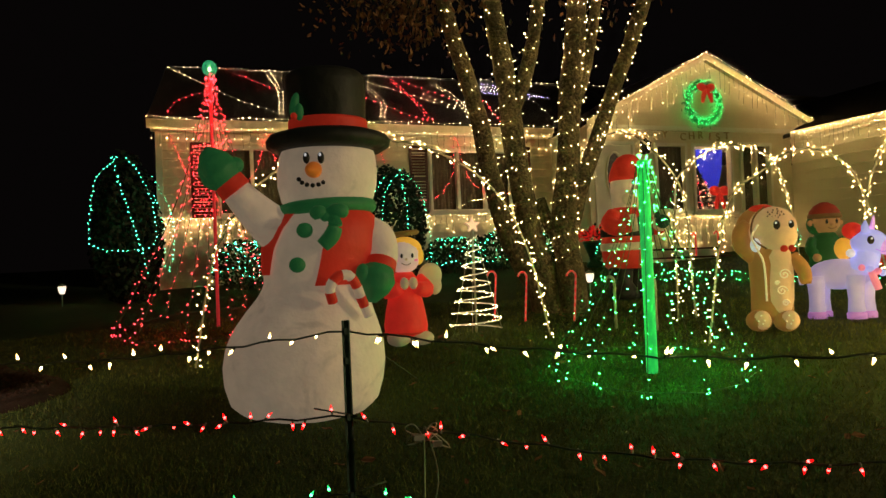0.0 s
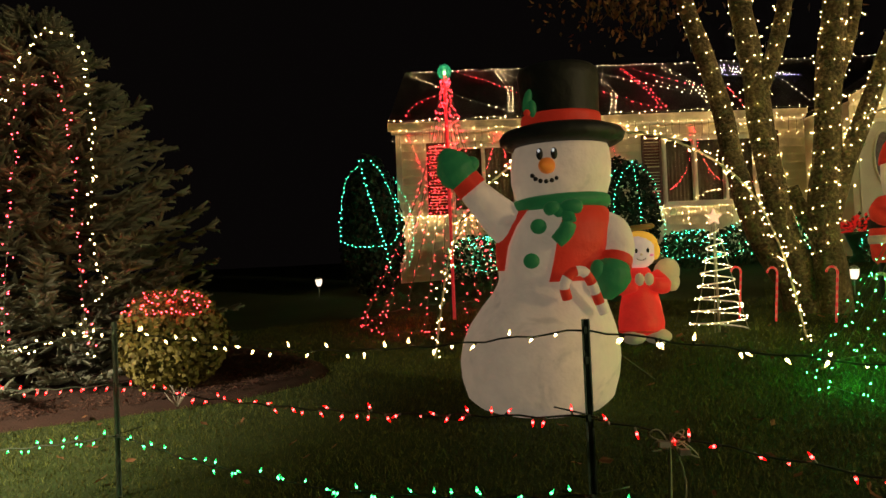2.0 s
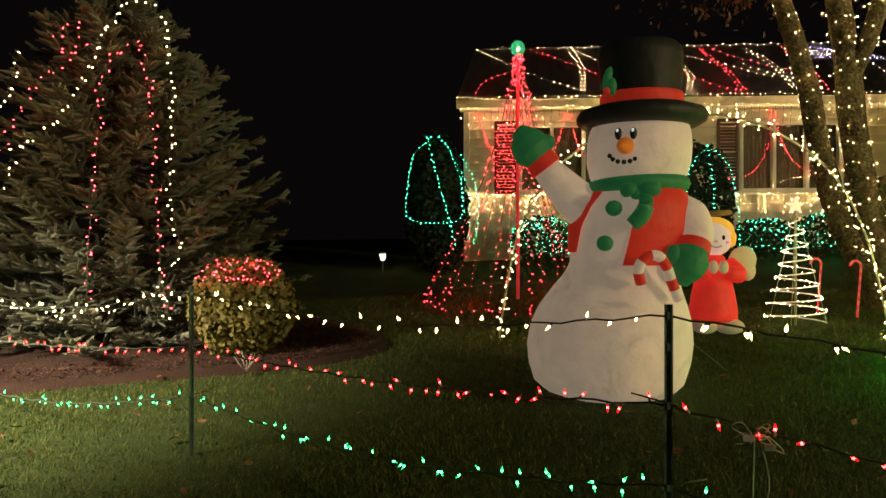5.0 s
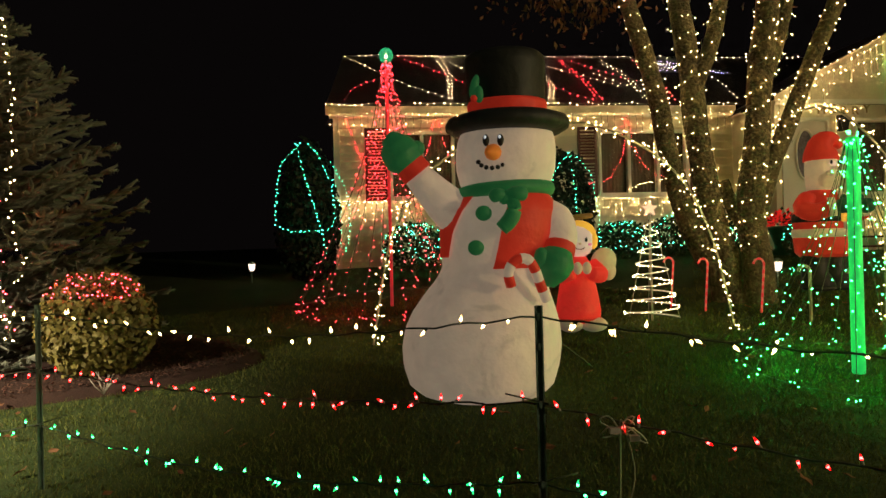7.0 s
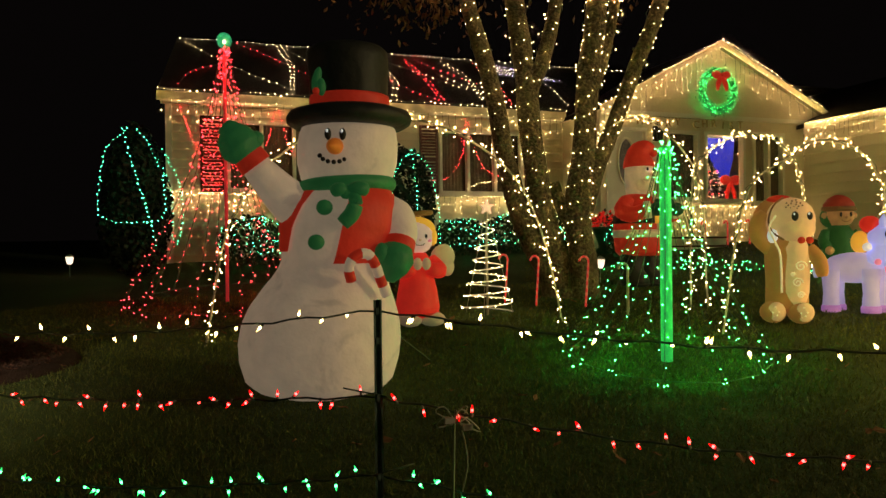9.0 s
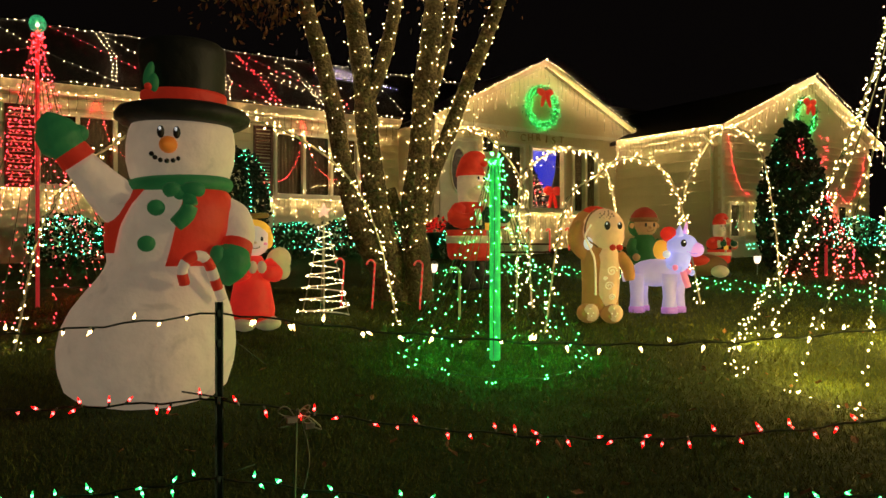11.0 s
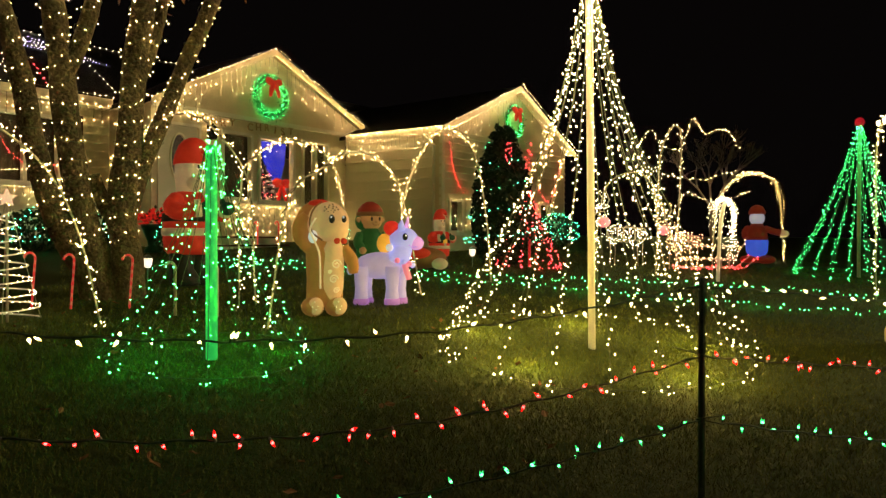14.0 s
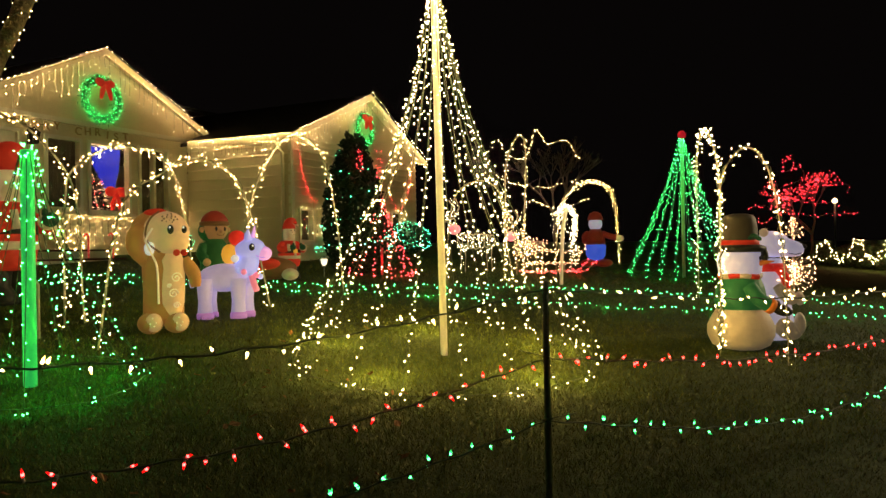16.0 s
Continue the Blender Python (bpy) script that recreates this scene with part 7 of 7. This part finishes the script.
bit(t, "scarf_end", Geo().tube(curve_pts([(0.02, -0.20, 1.02), (-0.06, -0.25, 1.06), (-0.02, -0.27, 1.10)], 8), [0.045] * 7 + [0.02], 8), F_BRED, "", scarf)

# far figure in a red coat and blue trousers
t = toy("inflatable_figure", 18.0, 4.45, "inflatable figure with red coat, red cap and blue trousers", 0, 0.93)
for sx in (-0.16, 0.2):
    bit(t, "shoe", Geo().ball((sx, -0.05, 0.10), 0.24, 0.22, 0.11), F_ELFHAT, "dull red shoe")
bit(t, "trousers", Geo().lathe([(0.15, 0.16), (0.30, 0.25), (0.55, 0.27), (0.60, 0.25)], 20), F_BLUE, "glowing blue trousers")
bit(t, "coat", Geo().lathe([(0.58, 0.255), (0.72, 0.245), (0.88, 0.21), (1.0, 0.13)], 20), F_ELFHAT, "red coat")
head = bit(t, "head", Geo().ball((0, 0, 1.14), 0.18, 0.17, 0.19, 18, 10), F_LIT, "pale head")
bit(t, "cap", Geo().lathe([(1.24, 0.20), (1.30, 0.20), (1.42, 0.14), (1.47, 0.04)], 20), F_ELFHAT, "red cap", head)
arm = bit(t, "arm", Geo().tube(curve_pts([(0.18, 0, 0.88), (0.38, -0.05, 0.80), (0.55, -0.08, 0.76)], 8), [0.08] * 8, 12), F_ELFHAT, "red sleeve")
bit(t, "mitt", Geo().ball((0.62, -0.08, 0.74), 0.11, 0.08, 0.085), F_SKIN, "", arm)
bit(t, "arm", Geo().tube(curve_pts([(-0.18, 0, 0.90), (-0.28, -0.05, 0.80), (-0.26, -0.12, 0.66)], 8), [0.08] * 8, 12), F_ELFHAT, "red sleeve")

# ---------- lit wire figures on the far lawn ----------


def wire_deer(x, y, s, turn, bulb, label, bow=True):
    t = thing("light_up_deer", (x, y, gz(x, y)), label, "light sculpture", "light-up deer", turn=turn)
    g, b = Geo(), Geo()
    lines = []
    for lx, ly in ((-0.35, -0.12), (-0.35, 0.12), (0.35, -0.12), (0.35, 0.12)):
        lines.append([(lx * s, ly * s, 0), (lx * 0.95 * s, ly * s, 0.35 * s), (lx * s, ly * s, 0.62 * s)])
    for k in range(7):
        xx = (-0.42 + 0.14 * k) * s
        r_ = (0.19 - 0.05 * abs(k - 3) / 3) * s
        lines.append([(xx, r_ * math.cos(a), 0.72 * s + r_ * math.sin(a)) for a in [q * math.pi / 6 for q in range(13)]])
    lines += [[(-0.42 * s, 0, 0.86 * s), (0.42 * s, 0, 0.88 * s), (0.55 * s, 0, 1.25 * s)], [(0.40 * s, 0, 0.62 * s), (0.62 * s, 0, 1.15 * s)], [(0.55 * s, 0, 1.25 * s), (0.80 * s, 0, 1.18 * s), (0.62 * s, 0, 1.12 * s)],
              [(0.55 * s, 0.03, 1.28 * s), (0.48 * s, 0.12 * s, 1.5 * s), (0.60 * s, 0.2 * s, 1.68 * s)], [(0.55 * s, -0.03, 1.28 * s), (0.48 * s, -0.12 * s, 1.5 * s), (0.60 * s, -0.2 * s, 1.68 * s)]]
    for l in lines:
        g.tube(l, 0.008, 5)
        bulbs_on(b, l, 0.060, 0.0150, 0.09)
    g.make("wire_frame", M_POLEO, t)
    tagged(b.make("bulb_chain", bulb, t, smooth=False), kind="stuff")
    if bow:
        Geo().ball((0.5 * s, -0.12, 1.0 * s), 0.16 * s, 0.1 * s, 0.12 * s).make("bow", F_PINK, t, "pink ribbon bow")


wire_deer(14.1, 6.0, 0.9, 140, BC, "white light-up wire deer with a pink bow")
wire_deer(14.6, 5.0, 0.8, 150, BP, "white and pink light-up wire deer by a sleigh")
sl = thing("light_up_sleigh", (15.0, 4.6, gz(15.0, 4.6)), "light-up wire sleigh in white and red lights", "light sculpture", turn=-60)
g, b = Geo(), Geo()
for ly in (-0.3, 0.3):
    for l in ([(-0.7, ly, 0.08), (0.6, ly, 0.08), (0.85, ly, 0.3)], [(-0.6, ly, 0.25), (0.4, ly, 0.25), (0.6, ly, 0.6)], [(-0.6, ly, 0.25), (-0.75, ly, 0.95)], [(-0.7, ly, 0.7), (-0.1, ly, 0.5), (0.5, ly, 0.5)], [(-0.4, ly, 0.08), (-0.4, ly, 0.25)], [(0.3, ly, 0.08), (0.3, ly, 0.25)]):
        g.tube(l, 0.01, 5)
        bulbs_on(b, l, 0.06, 0.022, 0.03, 0 if RNG.random() < 0.75 else 1)
g.make("wire_frame", M_POLEO, sl)
tagged(b.make("bulb_chain", [BP, BR], sl, smooth=False), kind="stuff")
fa = thing("light_fall", (13.35, 3.95, gz(13.35, 3.95)), "dense white lights falling from a bent pale pole", "light sculpture")
Geo().tube(curve_pts([(0, 0, 0), (0.05, -0.03, 1.0), (0.08, -0.1, 1.45)], 20), 0.03, 8).make("pole", M_POLEW, fa)
b = Geo()
for k in range(34):
    o = 0.28 * RNG.random()
    bulbs_on(b, curve_pts([(0.05, 0.20 - 1.1 * o, 0.95 + 0.5 * RNG.random()), (0.08, 0.13 - 0.7 * o, 1.36 + o * 0.4), (0.10, -0.06 - 0.2 * o, 1.46 + 0.2 * o), (0.10, -0.22 - 0.25 * o, 1.25), (0.10, -0.30 + 0.9 * o, 0.25 + 0.8 * RNG.random())], 20), 0.08, 0.0105, 0.04)
tagged(b.make("bulb_chain", BC, fa, smooth=False), kind="stuff")
pt = thing("pink_light_tree", (15.2, 0.02, gz(15.2, 0.02)), "small pinkish white light-up tree on a stand", "light tree")
Geo().tube([(0, 0, 0), (0, 0, 1.5)], 0.02, 6).make("pole", M_POLEO, pt)
for k in range(3):
    Geo().tube([(0, 0, 0.05), (0.3 * math.cos(k * 2.1), 0.3 * math.sin(k * 2.1), 0.01)], 0.012, 5).make("foot", M_POLEO, pt)
b, g = Geo(), Geo()
for k in range(110):
    a, u = k * 2.4, -1 + 2 * (k + 0.5) / 110
    if k < 80:
        w, u = math.sqrt(max(0.0, 1 - (-1 + 2 * (k + 0.5) / 80) ** 2)), -1 + 2 * (k + 0.5) / 80
        l = [(0, 0, 0.46 + 0.2 * u), (0.38 * w * math.cos(a), 0.38 * w * math.sin(a), 0.46 + 0.38 * u)]
    else:
        f = (k - 80) / 30
        l = [(0, 0, 1.12 + 0.34 * f), (0.22 * (1 - f) * math.cos(a), 0.22 * (1 - f) * math.sin(a), 1.15 + 0.36 * f)]
    g.tube(l, 0.004, 4)
    bulbs_on(b, l, 0.09, 0.02, 0.03)
tagged(g.make("branch_work", M_POLEO, pt), kind="stuff")
tagged(b.make("bulb_chain", BP, pt, smooth=False), kind="stuff")


# bare trees far off, with lights
def bare_tree(x, y, h, spread, label, seed, levels=4):
    t = thing("bare_tree", (x, y, gz(x, y)), label, "tree", "bare trees")
    rg = random.Random(seed)
    g, tips, segs = Geo(), [], []

    def grow(p, d, L, r, lev):
        e = p + d * L
        m = p.lerp(e, 0.5) + Vector((rg.gauss(0, 0.04), rg.gauss(0, 0.04), 0)) * L
        g.tube([p, m, e], [r, r * 0.8, r * 0.6], 5)
        if lev <= 1:
            segs.append((p, e))
        if lev == 0:
            return
        for _ in range(rg.choice((3, 4))):
            nd = (d + Vector((rg.gauss(0, 0.55), rg.gauss(0, 0.55), rg.gauss(0.28, 0.25))) * spread).normalized()
            grow(e, nd, L * rg.uniform(0.6, 0.8), r * 0.55, lev - 1)

    grow(Vector((0, 0, -0.05)), Vector((0, 0, 1)), h * 0.22, h * 0.013, 0 + levels)
    tagged(g.make("branch_work", M_TWIG, t), kind="stuff")
    return t, segs


bt, tips = bare_tree(23.0, 7.0, 5.2, 1.0, "bare dark tree with strands of white lights", 3, 5)
bp = Vector((23.0, 7.0, gz(23.0, 7.0)))
light_string("tree_light_string", [curve_pts([bp + Vector(p) for p in l], 50) for l in ([(-0.4, 2.4, 2.9), (-0.4, 1.9, 3.7), (-0.4, 1.5, 3.2), (-0.4, 0.9, 3.0), (-0.4, 0.5, 3.9), (-0.4, 0.1, 3.4), (-0.4, -0.5, 3.5), (-0.4, -0.9, 2.9)], [(-0.5, 2.2, 2.6), (-0.5, 1.2, 2.2), (-0.5, 0.2, 2.0), (-0.5, -0.8, 2.2)], [(-0.5, 0.6, 1.6), (-0.5, -0.4, 1.3), (-0.5, -1.2, 1.6)])], BW, "white lights hung in the bare tree", 0.11, 0.022, 0.04)
rt, tips = bare_tree(26.0, -0.5, 4.6, 1.2, "bare spreading tree wound with red lights", 9, 5)
rp = Vector((26.0, -0.5, gz(26.0, -0.5)))
RED = [[(0.02, 4.38), (0.28, 4.15), (0.25, 3.86), (-0.16, 3.99), (-0.3, 3.62), (0.03, 3.47), (0.45, 3.33), (0.49, 3.12), (0.04, 2.98), (-0.54, 2.83)], [(1.3, 2.74), (0.87, 2.81), (0.42, 2.54), (-0.03, 2.56), (-0.54, 2.38), (-1.11, 2.48), (-1.74, 2.43)], [(1.26, 2.44), (0.88, 2.26), (0.5, 2.46), (0.12, 2.65)], [(-0.41, 3.41), (-0.63, 3.43), (-0.84, 3.26), (-1.2, 3.44), (-1.55, 3.3), (-1.48, 3.15)], [(-0.56, 3.52), (-0.7, 3.19), (-0.4, 2.83), (-0.98, 2.81), (-1.16, 2.92), (-1.19, 2.56)], [(0.24, 4.23), (-0.05, 4.17), (0.1, 3.85)]]
light_string("tree_light_string", [curve_pts([(25.6 + 0.25 * math.sin(3 * y), y, z) for y, z in l], 40) for l in RED] + [[rp + a, rp + b] for a, b in tips[::3] if 1.6 < a.z < 3.6][:150], BR, "red lights wound along the branches of the far tree", 0.10, 0.019, 0.07)
leafy("low_hedge", 26.0, -2.6, gz(26, -2.6), 1.2, 2.2, 0.42, 1800, 0.14, M_SHRUB, "low dark hedge with warm white lights", 0, "hedge")
light_string("hedge_light_string", [[(24.7 + 0.2 * math.sin(k * 0.6), -0.6 - 0.06 * k, gz(26, -2) + 0.55 + 0.30 * math.sin(k * 0.45) + 0.12 * math.sin(k * 1.7)) for k in range(70)], [(24.6, -0.4 - 0.06 * k, gz(26, -2) + 0.35 + 0.1 * math.sin(k * 0.8)) for k in range(70)]], BW, "warm white lights on the low hedge", 0.10, 0.028, 0.04)
pl_ = thing("porch_lamp", (42.0, -1.85, gz(42, -1.85)), "distant bright lamp on a thin post", "lamp")
Geo().tube([(0, 0, 0), (0, 0, 2.25)], 0.04, 8).make("post", M_POST, pl_)
Geo().ball((0, 0, 2.36), 0.12, 0.12, 0.12, 12, 8).make("globe", bulb_mat("lamp_globe", (1.0, 0.68, 0.34), 9.0), pl_)
